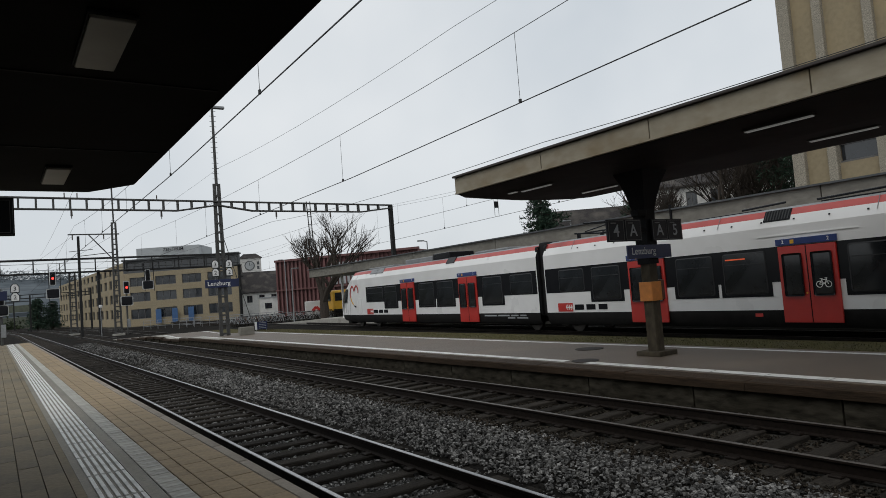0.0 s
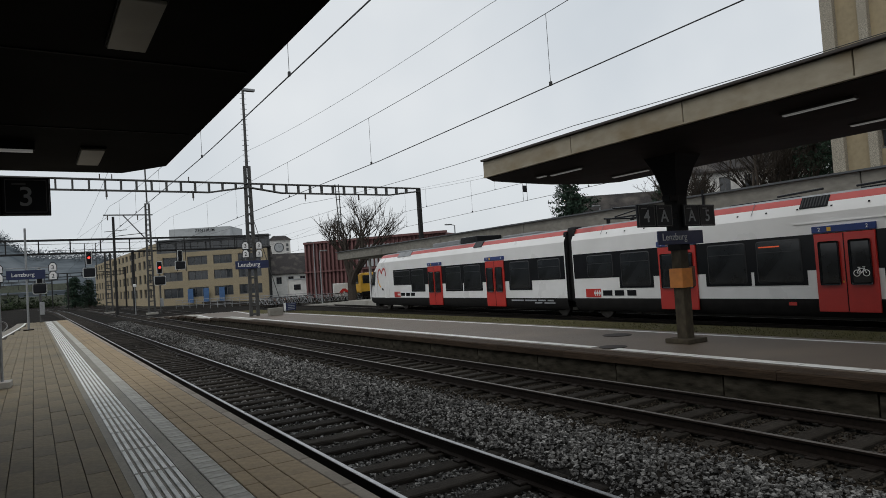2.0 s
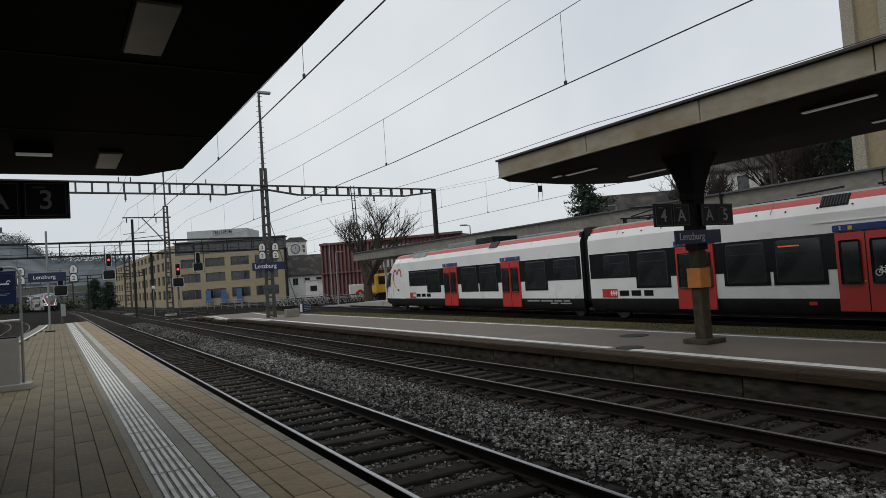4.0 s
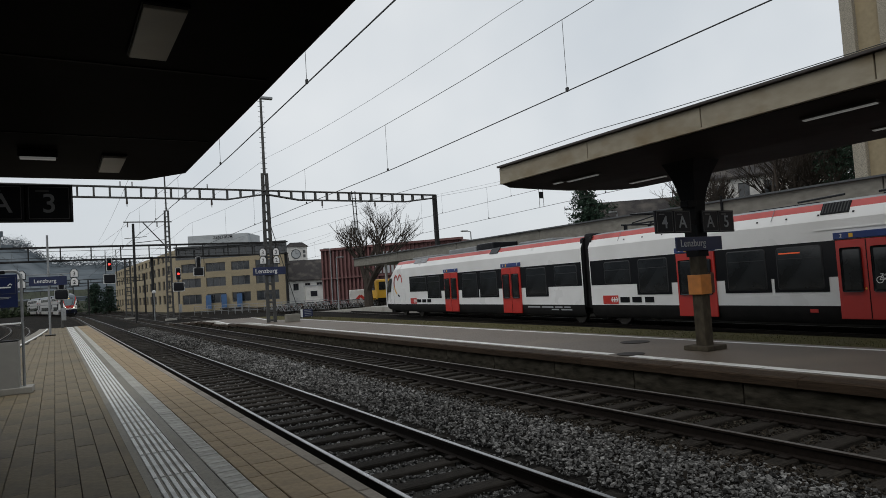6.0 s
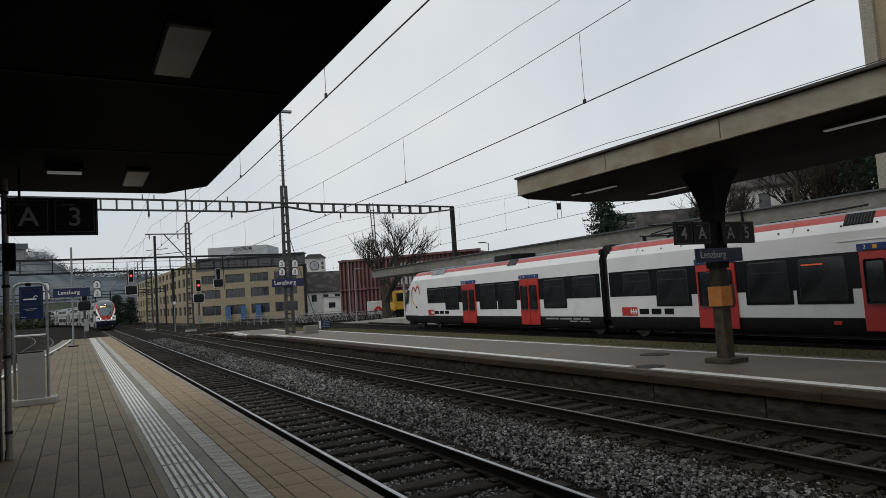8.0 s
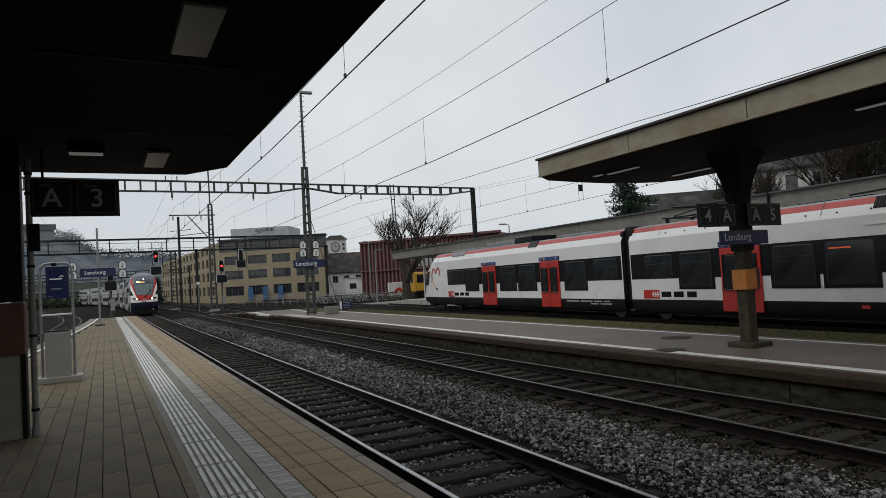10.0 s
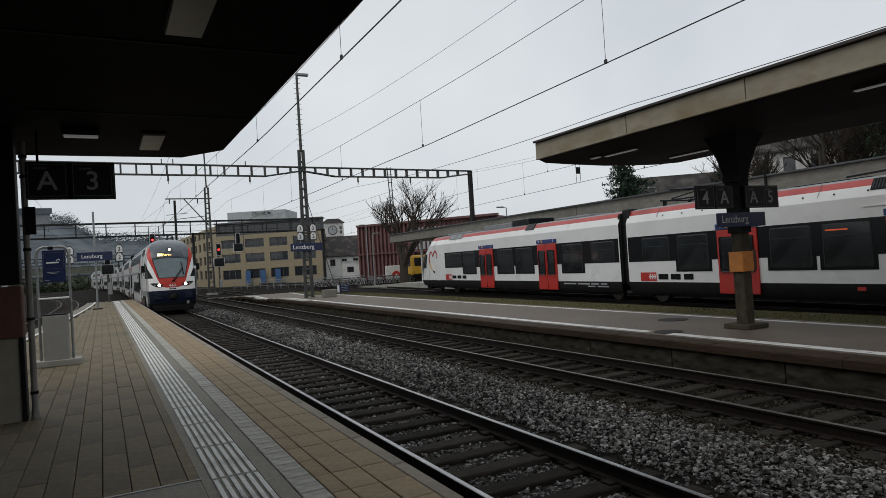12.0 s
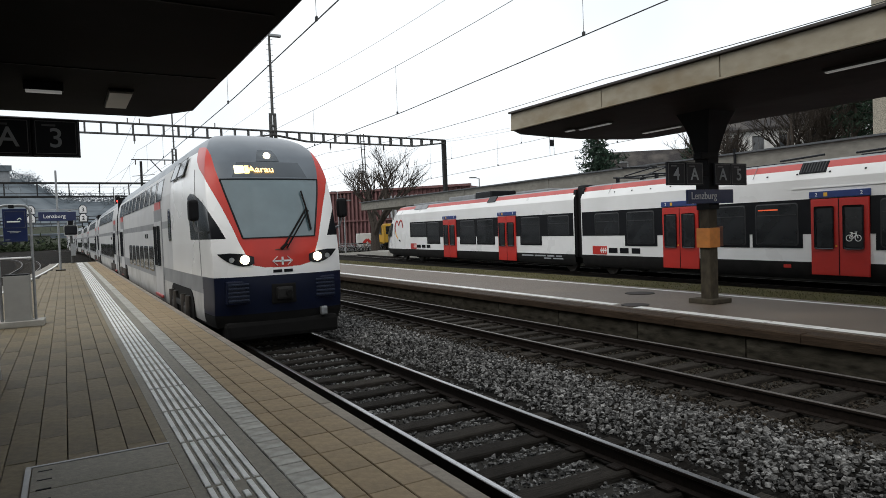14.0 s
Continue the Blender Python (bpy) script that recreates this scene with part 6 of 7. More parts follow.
def signal(at, head_z, box_z, post=True, red=True, label="colour-light signal showing red with a black shunting board", s=1.0):
    th = thing("railway_signal", label, "signal", at)
    h = part("head", box((0, -0.1, head_z), (0.42 * s, 0.22, 1.15 * s), 0.1), "signblack", th, "black signal head with pale rim")
    part("rim", box((0, -0.06, head_z), (0.52 * s, 0.12, 1.25 * s), 0.12), "white", th)
    for k in (-1, 0, 1):
        part("lens", rod((0, -0.2, head_z + 0.32 * k * s), (0, -0.3, head_z + 0.32 * k * s), 0.10 * s, 14), "sig_red" if (red and k == 0) else "t_under", th)
    part("board", box((0, -0.1, box_z), (0.95 * s, 0.18, 0.8 * s), 0.12), "signblack", th)
    part("board_rim", box((0, -0.05, box_z), (1.08 * s, 0.1, 0.93 * s), 0.14), "white", th)
    if post:
        part("post", rod((0, 0.1, 0), (0, 0.1, head_z + 0.6), 0.09, 10), "mast", th)
        part("cabinet", box((0.1, 0, 1.2), (0.3, 0.25, 0.9), 0.03), "galv", th)
    else:
        part("hanger", box((-0.3 * s, 0.05, (head_z + box_z) / 2 + 0.5), (0.08, 0.08, head_z - box_z + 2.6)), "darkmast", th)
        part("hanger", box((0.6 * s, 0.05, (head_z + box_z) / 2 + 0.5), (0.08, 0.08, head_z - box_z + 2.6)), "darkmast", th)
    return th


signal((6.1, 93.2, 0), 6.47, 4.62, post=False, s=1.35, label="hanging colour-light signal showing red under the bridge")
signal((11.65, 76.2, -0.7), 4.95, 3.55, s=1.1)
signal((16.87, 93.2, 0), 6.27, 5.02, post=False, red=False, s=1.25, label="hanging unlit signal with a black board under the bridge")
signal((0.45, 55.4, -0.2), 3.5, 2.63, red=False, s=0.85, label="low platform-end signal with a black board")


def small_lamp(at, h, label="slim platform lamp with a small white head"):
    th = thing("lamp_post", label, "lamp post", at)
    part("pole", rod((0, 0, 0), (0, 0, h), 0.05, 8, 0.04), "galv", th)
    part("lamp_head", box((0, 0, h), (0.34, 0.34, 0.34), 0.1), "white", th)


small_lamp((9.6, 80, -0.7), 3.2)


def street_lamp(at, h, reach, label="slender street lamp with a flat grey head"):
    th = thing("street_lamp", label, "street lamp", at)
    part("pole", rod((0, 0, 0), (0, 0, h), 0.08, 8, 0.05), "galv", th)
    part("arm", beam((0, 0, h), (reach, 0, h + 0.1), 0.06, 0.06), "galv", th)
    part("lamp_head", box((reach, 0, h + 0.08), (0.7, 0.25, 0.12), 0.04), "galv", th)


street_lamp((29.9, 78, -0.7), 7.2, -0.5)
street_lamp((34.1, 52, -0.7), 6.8, -0.7)
street_lamp((37.0, 36, -0.7), 6.6, -0.4)
street_lamp((23.6, 60, -0.7), 5.2, 0.4)


def wires(label, x, contact, messenger, droppers, y0=-20, y1=94.0, r=0.008):
    """A contact wire with the catenary above it and thin droppers between."""
    th = thing("overhead_wire", label, "overhead wire", kind="structure")
    ys = [y0 + (y1 - y0) * k / 60 for k in range(61)]
    for nm, fz, rr in (("contact_wire", contact, r), ("messenger_wire", messenger, r * 0.6)):
        cu = [(x(y), y, fz(y)) for y in ys]
        part(nm, sweep(cu, [(-rr, -rr), (rr, -rr), (rr, rr), (-rr, rr)]), "wire", th)
    for y in droppers:
        part("dropper", rod((x(y), y, contact(y)), (x(y), y, messenger(y)), 0.005, 5), "wire", th)
        part("clamp", box((x(y), y, contact(y) + 0.03), (0.04, 0.06, 0.08), 0.01), "wire", th)


def sag(y, z_low, z_high, y_low=14.0, span=54.0):
    u = ((y - y_low + span / 2) % span) / span - 0.5
    return z_low + (z_high - z_low) * 4 * u * u


wires("contact wire and catenary over the near track", lambda y: 3.8, lambda y: 5.0 + 0.02 * max(0.0, 17 - y), lambda y: sag(y, 5.68, 6.6), [-4, 3.7, 10.55, 17.35, 24, 30, 36, 46, 54, 62, 70, 78])
wires("contact wire and catenary over the second track", lambda y: 8.23, lambda y: 4.84 + 0.018 * max(0.0, 16 - y), lambda y: sag(y, 6.14, 6.75, 21.0) + 0.012 * max(0.0, 13 - y), [-6, 1.5, 9.0, 16.6, 23.6, 31, 37, 47, 55, 63, 71, 79])
wires("contact wire and catenary over the standing train", train_x, lambda y: 4.70, lambda y: sag(y, 6.0, 7.3, 14), [2, 12, 19, 28, 36, 50, 60], y1=92)
wires("contact wire over the siding", lambda y: 22.8 + 0.02 * (y - 40), lambda y: 6.2, lambda y: sag(y, 6.9, 7.7, 14), [12, 20, 30, 38, 50], y0=8, y1=92)
wires("contact wires of the curving track", left_x, lambda y: 5.05, lambda y: sag(y, 5.7, 6.7), [40, 50, 60, 70, 80])


def feeder_lines():
    for pts, rr in (([(11.2, -15, 9.6), (11.4, 15, 9.25), (11.5, 39.8, 9.9), (10.9, 77, 9.9)], 0.007),
                    ([(3.4, -20, 6.9), (3.6, 10, 6.35), (3.7, 39.8, 8.3), (5.0, 94, 9.4)], 0.008),
                    ([(12.6, -8, 5.7), (12.6, 13, 5.40), (14.6, 39.8, 6.6), (16, 94, 8.0)], 0.009),
                    ([(18.5, 39.8, 6.7), (22, 94, 8.2)], 0.009),
                    ([(10.9, 77, 10.0), (6.5, 120, 9.0)], 0.012), ([(7.0, 77, 9.9), (2, 140, 9.0)], 0.012)):
        th = thing("feeder_wire", "single slack feeder wire between the masts", "overhead wire", kind="structure")
        bm = bmesh.new()
        for (a, b) in zip(pts, pts[1:]):
            n = 8
            q = [Vector(a).lerp(Vector(b), k / n) - Vector((0, 0, 0.25 * 4 * (k / n) * (1 - k / n))) for k in range(n + 1)]
            for u, v in zip(q, q[1:]):
                add_rod(bm, u, v, rr, 5)
        part("wire", bm, "wire", th)
    s = thing("line_marker", "small framed marker plate hanging on the overhead line", "sign", (19.25, 23.3, 4.70))
    part("plate", box((0, 0, 0.55), (0.22, 0.02, 0.3)), "signblack", s)
    for x in (-0.12, 0.12):
        part("rod", rod((x, 0, 0.0), (x, 0, 0.95), 0.01, 5), "wire", s)


feeder_lines()


# ---- third platform with its concrete roof, behind the standing train ----
def third_platform():
    th = thing("platform_far", "far platform of pale concrete", "platform", kind="structure")
    part("platform_body", box((25.2, 4, -0.5), (6.6, 92, 0.8), 0.02), "conc", th)
    part("white_line", box((22.5, 4, -0.095), (0.12, 91.8, 0.008)), "white_line", th)
    bm = bmesh.new()
    top = [bm.verts.new(v) for v in ((21.95, 50, -0.12), (24.4, 50, -0.12), (23.6, 61, -0.55), (21.3, 61, -0.55))]
    low = [bm.verts.new((v.co.x, v.co.y, -0.9)) for v in top]
    bm.faces.new(top)
    for k in range(4):
        bm.faces.new((top[k], top[(k + 1) % 4], low[(k + 1) % 4], low[k]))
    part("end_ramp", bm, "conc", th, "pale sloping platform end")
    th = thing("far_canopy", "long flat concrete platform roof behind the standing train", "canopy", kind="structure")
    y = 49.6
    while y > -40:
        part("roof_slab", box((23.4, y - 3.98, 3.55), (4.8, 7.92, 0.62), 0.02), "parapet", th)
        y -= 7.95
    part("roof_rim", box((23.35, 4.8, 3.88), (4.95, 89.7, 0.06)), "b_dark", th)
    y = 47.0
    while y > -38:
        p = thing("canopy_post", "slim pale post under the far concrete roof", "post", (22.6, y, -0.1), group="far canopy posts")
        part("shaft", box((0, 0, 1.68), (0.16, 0.16, 3.36), 0.02), "white", p)
        y -= 7.95
    w = thing("wall_far", "concrete back wall of the far platform", "wall", kind="structure")
    part("wall_body", box((28.9, -8, 1.3), (0.3, 62, 4.2)), "parapet", w)
    t = thing("ventilation_pipe", "small dark pipe on the far concrete roof", "pipe", (20.9, 15.2, 3.3))
    part("pipe", rod((0, 0, -0.1), (0, 0, 0.75), 0.05, 8), "post_dark", t)


third_platform()


# ---- buildings ----
def wall_with_windows(th, p, q, z0, z1, cols, rows, material, thick=0.35, mullions=2, name="wall", glass_mat="b_glass"):
    """A wall from p to q with real openings. cols and rows: spans of metres along and up in which windows sit."""
    p, q = Vector((*p, 0)), Vector((*q, 0))
    d = (q - p)
    L = d.length
    m = Matrix.Translation(p) @ d.to_track_quat("X", "Z").to_matrix().to_4x4()
    items = []
    zc = z0
    for a, b in rows:
        items.append((0, L, zc, a))
        xc = 0.0
        for c0, c1 in cols:
            items.append((xc, c0, a, b))
            xc = c1
        items.append((xc, L, a, b))
        zc = b
    items.append((0, L, zc, z1))
    bm = bmesh.new()
    for x0, x1, a, b in items:
        if x1 - x0 > 0.01 and b - a > 0.01:
            add_box(bm, ((x0 + x1) / 2, thick / 2, (a + b) / 2), (x1 - x0, thick, b - a))
    bmesh.ops.transform(bm, matrix=m, verts=bm.verts)
    part(name, bm, material, th)
    for a, b in rows:
        for c0, c1 in cols:
            w = new("window")
            w.parent = th
            w.empty_display_size = 0.1
            w.matrix_basis = m @ Matrix.Translation(((c0 + c1) / 2, thick * 0.6, (a + b) / 2))
            lx, lz = c1 - c0, b - a
            bm = bmesh.new()
            for s in (-1, 1):
                add_box(bm, (s * (lx / 2 - 0.04), 0, 0), (0.08, 0.1, lz))
                add_box(bm, (0, 0, s * (lz / 2 - 0.04)), (lx, 0.1, 0.08))
            for k in range(1, mullions):
                add_box(bm, (-lx / 2 + lx * k / mullions, 0, 0), (0.07, 0.1, lz))
            part("frame", bm, "b_frame", w)
            part("pane", box((0, 0.03, 0), (lx - 0.1, 0.02, lz - 0.1)), glass_mat, w)


def spans(start, w, gap, n):
    return [(start + k * (w + gap), start + k * (w + gap) + w) for k in range(n)]


def office_building():
    th = thing("office_building", "beige brick office building with a dark glazed top storey", "building", (0, 0, 0))
    A, B, C = (17.65, 117.4), (33.3, 107.6), (14.2, 196.0)
    L = math.dist(A, B)
    wall_with_windows(th, A, B, -0.8, 7.9, [(0.9, 4.1), (5.0, 8.3), (9.3, 12.4), (13.4, 17.2)], [(0.4, 2.0), (3.2, 4.7), (5.7, 7.15)], "brick", mullions=3)
    wall_with_windows(th, A, B, 7.9, 9.9, spans(0.5, 2.3, 0.25, 7), [(8.15, 9.55)], "b_dark", mullions=2, name="top_storey")
    wall_with_windows(th, C, A, -0.8, 9.7, spans(2.0, 2.4, 2.2, 16), [(0.6, 2.2), (3.2, 4.8), (5.8, 7.3), (8.1, 9.2)], "brick", mullions=2)
    D = (B[0] + 5, B[1] + 26)
    part("side_wall", beam((B[0] + 0.1, B[1] + 0.2, 4.5), (D[0], D[1], 4.5), 0.3, 10.6), "brick", th)
    part("roof", prism([(A[0] + 0.3, A[1] + 0.6), (B[0] - 0.2, B[1] + 0.4), D, (C[0] + 12, C[1])], 9.6, 9.9), "b_dark", th)
    bm = bmesh.new()
    add_beam(bm, (A[0] - 0.2, A[1] - 0.2, 9.98), (B[0] + 0.2, B[1] - 0.2, 9.98), 0.5, 0.25)
    part("cornice", bm, "b_dark", th)
    part("corner_post", beam((B[0] + 0.1, B[1] - 0.1, -0.8), (B[0] + 0.1, B[1] - 0.1, 10.0), 0.35, 0.35), "b_dark", th)
    bl = part("roof_block", box((0, 0, 11.4), (10.6, 8, 3.4), 0.03), "b_grey", th, "pale grey plant room")
    bl.matrix_basis = pose(27.2, 123.5, -0.7, 0, 0, -30)
    text("roof_lettering", "ZENTRUM", 0.75, "signblack", th, pose(25.9, 119.2, 11.85, 0, 0, -30))
    for k in range(3):
        a = thing("advert_banner", "blue banner on the office building's ground floor", "banner", (22.0 + 2.2 * k, 114.0 - 1.38 * k, -0.6), rz=-32)
        part("cloth", box((0, 0, 1.2), (0.9, 0.05, 2.3), 0.01), "post_blue", a)


office_building()


def gable_house(at, lx, ly, zw, zr, rz, wall, label, cols=None, rows=None, roof="rooftile", eave=0.4):
    """House with four walls, windows in the front, and a ridged roof along its local x."""
    th = thing("house", label, "house", at, rz=rz)
    wall_with_windows(th, (-lx / 2, -ly / 2), (lx / 2, -ly / 2), 0, zw, cols or spans(0.9, 1.0, 1.2, max(1, int((lx - 1.2) / 2.2))), rows or [(zw * 0.55, zw * 0.55 + 1.3)], wall, 0.3)
    part("side_wall", box((-lx / 2 + 0.15, 0.15, zw / 2), (0.3, ly - 0.3, zw)), wall, th)
    part("side_wall", box((lx / 2 - 0.15, 0.15, zw / 2), (0.3, ly - 0.3, zw)), wall, th)
    part("back_wall", box((0, ly / 2 - 0.15, zw / 2), (lx - 0.6, 0.3, zw)), wall, th)
    bm = bmesh.new()
    for s in (-1, 1):
        g = [bm.verts.new((s * (lx / 2 - 0.02), y, z)) for y, z in ((-ly / 2, zw), (ly / 2, zw), (0, zr - 0.1))]
        bm.faces.new(g)
    part("gable", bm, wall, th)
    bm = bmesh.new()
    for s in (-1, 1):
        q = [(-lx / 2 - eave, s * (ly / 2 + eave), zw - 0.25), (lx / 2 + eave, s * (ly / 2 + eave), zw - 0.25), (lx / 2 + eave, 0, zr), (-lx / 2 - eave, 0, zr)]
        lo = [bm.verts.new(v) for v in q]
        hi = [bm.verts.new((v[0], v[1], v[2] + 0.2)) for v in q]
        bm.faces.new(lo)
        bm.faces.new(hi)
        for k in range(4):
            bm.faces.new((lo[k], lo[(k + 1) % 4], hi[(k + 1) % 4], hi[k]))
    part("roof", bm, roof, th, "dark tiled roof")
    return th


def clock_house():
    th = thing("clock_tower", "white tower with a round clock face under a dark hipped roof", "tower", (42.9, 131, -0.8), rz=-14)
    part("shaft", box((0, 0, 5.6), (4.1, 4.1, 11.4), 0.05), "b_white", th)
    bm = bmesh.new()
    base = [bm.verts.new((x * 2.3, y * 2.3, 11.25)) for x, y in ((-1, -1), (1, -1), (1, 1), (-1, 1))]
    mid = [bm.verts.new((x * 1.2, y * 1.2, 12.15)) for x, y in ((-1, -1), (1, -1), (1, 1), (-1, 1))]
    for k in range(4):
        bm.faces.new((base[k], base[(k + 1) % 4], mid[(k + 1) % 4], mid[k]))
    bm.faces.new(mid)
    bm.faces.new(base)
    part("roof", bm, "rooftile", th)
    part("clock_ring", rod((-0.2, -2.05, 9.75), (-0.2, -2.12, 9.75), 0.98, 28), "b_dark", th)
    part("clock_face", rod((-0.2, -2.1, 9.75), (-0.2, -2.15, 9.75), 0.80, 28), "b_grey", th, "pale clock dial")
    part("clock_hand", beam((-0.2, -2.17, 9.75), (-0.2, -2.17, 10.35), 0.08, 0.03), "signblack", th)
    part("clock_hand", beam((-0.2, -2.17, 9.75), (0.2, -2.17, 9.95), 0.08, 0.03), "signblack", th)
    for z in (9.3, 10.2):
        part("small_window", box((1.45, -2.06, z), (0.45, 0.05, 0.6), 0.02), "b_dark", th)
    gable_house((43.6, 124.5, -0.8), 9.5, 8, 4.4, 8.1, -14, "b_white", "white house with a large dark tiled roof below the clock tower")
    gable_house((46.6, 119.6, 3.2), 1.6, 2.4, 1.4, 2.8, 76, "b_white", "small dormer gable on the dark roof", cols=[(0.4, 1.2)], rows=[(0.4, 1.2)], eave=0.25)
    s = thing("site_cabin", "white flat-roofed cabin beside the bicycle stands", "cabin", (39.6, 106, -0.78), rz=-14)
    part("body", box((0, 0, 1.5), (7.0, 2.6, 3.0), 0.05), "b_white", s)
    for x in (-2.2, 0, 2.2):
        part("window", box((x, -1.31, 1.7), (1.1, 0.05, 0.9), 0.02), "b_glass", s)
    part("roof_edge", box((0, 0, 3.05), (7.2, 2.8, 0.14)), "b_grey", s)
    gable_house((35.0, 118, -0.78), 3.2, 6, 7.2, 9.0, -14, "b_white", "narrow white house beside the office building", cols=[(0.8, 1.6)], rows=[(2.2, 3.4), (4.6, 5.8)])


clock_house()


def red_building():
    """Hall clad in dark red ribs over grey glazing."""
    th = thing("red_hall", "hall clad in dark red vertical ribs with grey panels between", "building")
    A, B = Vector((33.4, 90.2, 0)), Vector((46.6, 73.4, 0))
    d = (B - A)
    L = d.length
    m = Matrix.Translation(A) @ d.to_track_quat("X", "Z").to_matrix().to_4x4()
    bm = box((L / 2, 5.2, 3.1), (L, 10, 7.9))
    bmesh.ops.transform(bm, matrix=m, verts=bm.verts)
    part("body", bm, "redclad", th)
    n = int(L / 0.62)
    for k in range(n + 1):
        x = k * L / n
        b = box((x, -0.02, 3.1), (0.26, 0.34, 7.9), 0.02) if k < n * 0.42 else box((x, 0.05, 4.9), (0.09, 0.2, 4.3), 0.01)
        bmesh.ops.transform(b, matrix=m, verts=b.verts)
        part("rib", b, "redclad", th)
        if k < n and k > n * 0.38:
            b = box((x + L / n / 2, 0.14, 4.75), (L / n - 0.27, 0.1, 3.0))
            bmesh.ops.transform(b, matrix=m, verts=b.verts)
            part("panel", b, "b_grey", th)
    for z, h in ((7.15, 0.3), (3.0, 0.2)):
        b = box((L / 2, -0.1, z), (L + 0.4, 0.5, h))
        bmesh.ops.transform(b, matrix=m, verts=b.verts)
        part("cornice", b, "redclad", th)


red_building()


def tower_block():
    th = thing("tower_block", "tall tan building with pebble-dashed pilasters and few windows", "building", (40, 0.4, 0))
    z0, z1 = -0.8, 26.0
    cols = [(19.75, 19.05), (17.75, 17.25), (15.15, 14.65), (12.6, 12.1), (10.0, 9.5), (7.4, 6.9), (4.8, 4.3)]
    ys = [19.9, -12]
    bays = [(17.75, 19.05), (15.15, 17.25), (12.6, 14.65), (10.0, 12.1), (7.4, 9.5), (4.8, 6.9)]
    for k, (a, b) in enumerate(bays):
        if k in (1, 3):
            rows = [(6.95, 8.1), (19.0, 20.3)]
            zc = z0
            for lo, hi in rows:
                part("wall_panel", box((0.4, (a + b) / 2, (zc + lo) / 2), (0.3, b - a, lo - zc)), "tan", th)
                w = thing_part("window", th, 0.45, (a + b) / 2, (lo + hi) / 2)
                part("frame", add_box(add_box(bmesh.new(), (0, 0, (hi - lo) / 2 - 0.06), (0.12, b - a, 0.12)), (0, 0, -(hi - lo) / 2 + 0.06), (0.12, b - a, 0.12)), "b_frame", w)
                part("pane", box((0.03, 0, 0), (0.03, b - a - 0.1, hi - lo - 0.2)), "b_glass", w)
                zc = hi
            part("wall_panel", box((0.4, (a + b) / 2, (zc + z1) / 2), (0.3, b - a, z1 - zc)), "tan", th)
        else:
            part("wall_panel", box((0.4, (a + b) / 2, (z0 + z1) / 2), (0.3, b - a, z1 - z0)), "tan", th)
    for b, a in cols:
        part("pilaster", box((0.2, (a + b) / 2, (z0 + z1) / 2), (0.6, b - a, z1 - z0), 0.03), "pebble", th, "pebble-dashed pilaster")
    part("core", box((6.8, 4.0, (z0 + z1) / 2), (12.4, 31.6, z1 - z0)), "tan", th)
    for z in (12.5, 24):
        part("floor_band", box((0.25, 4.0, z), (0.08, 31.6, 0.3)), "b_dark", th)


tower_block()
gable_house((46.5, 43.5, -0.8), 8, 8, 4.6, 8.6, -38, "b_grey", "grey house with a steep dark roof behind the conifer")
gable_house((51.5, 40.0, -0.8), 7, 7, 4.6, 7.9, -52, "b_grey", "dark-roofed house between bare trees")
gable_house((61.0, 38.5, -0.8), 12, 9, 10.5, 12.6, -58, "b_white", "white villa with shuttered windows behind bare trees", rows=[(5.2, 6.7), (8.3, 9.8)])


# ---- trees ----
def bare_tree(at, h, spread, seed, label, levels=5, trunk=0.28, start=0.25, reach=1.0):
    """Leafless tree: tapering trunk and forking limbs down to twigs."""
    rnd = random.Random(seed)
    th = thing("tree", label, "tree", at)
    trunk_bm, limb_bm, twig_v, twig_f = bmesh.new(), bmesh.new(), [], []
    def twig(a, b, r):
        k = len(twig_v)
        d = (b - a).normalized()
        s = d.cross(Vector((0.3, 0.5, 0.8))).normalized() * r
        t = d.cross(s).normalized() * r
        for p, w in ((a, 1.0), (b, 0.5)):
            for c in (s, -s * 0.5 + t * 0.87, -s * 0.5 - t * 0.87):
                twig_v.append(tuple(p + c * w))
        twig_f.extend([(k, k + 1, k + 4, k + 3), (k + 1, k + 2, k + 5, k + 4), (k + 2, k, k + 3, k + 5)])
    def grow(p, d, length, r, level):
        q = p + d * length
        mid = p.lerp(q, 0.5) + Vector((rnd.uniform(-1, 1), rnd.uniform(-1, 1), rnd.uniform(-0.4, 0.6))) * length * 0.07
        if level == 0:
            add_rod(trunk_bm, p, mid, r, 9, r * 0.88)
            add_rod(trunk_bm, mid, q, r * 0.88, 9, r * 0.74)
        elif level <= 2:
            add_rod(limb_bm, p, mid, r, 6, r * 0.85)
            add_rod(limb_bm, mid, q, r * 0.85, 6, r * 0.65)
        else:
            twig(p, mid, r)
            twig(mid, q, r * 0.75)
        if level >= levels:
            return
        n = rnd.choice((3, 4, 4)) if level < 3 else rnd.choice((2, 3, 3))
        for k in range(n):
            a = rnd.uniform(0, 6.283)
            tilt = rnd.uniform(0.25, 0.85) * spread
            side = Vector((math.cos(a), math.sin(a), 0))
            nd = (d * math.cos(tilt) + side * math.sin(tilt) + Vector((0, 0, 0.22))).normalized()
            grow(p.lerp(q, rnd.uniform(0.55, 1.0)), nd, length * rnd.uniform(0.6, 0.85) * (reach if level == 0 else 1.0), r * rnd.uniform(0.5, 0.66), level + 1)
    grow(Vector((0, 0, 0)), Vector((0.03, 0.02, 1)).normalized(), h * start, trunk, 0)
    part("trunk", trunk_bm, "bark", th)
    part("limb_system", limb_bm, "bark", th)
    tagged(put("twig_mass", mesh_from(twig_v, twig_f, "twig_mass"), "bark", th), kind="stuff")


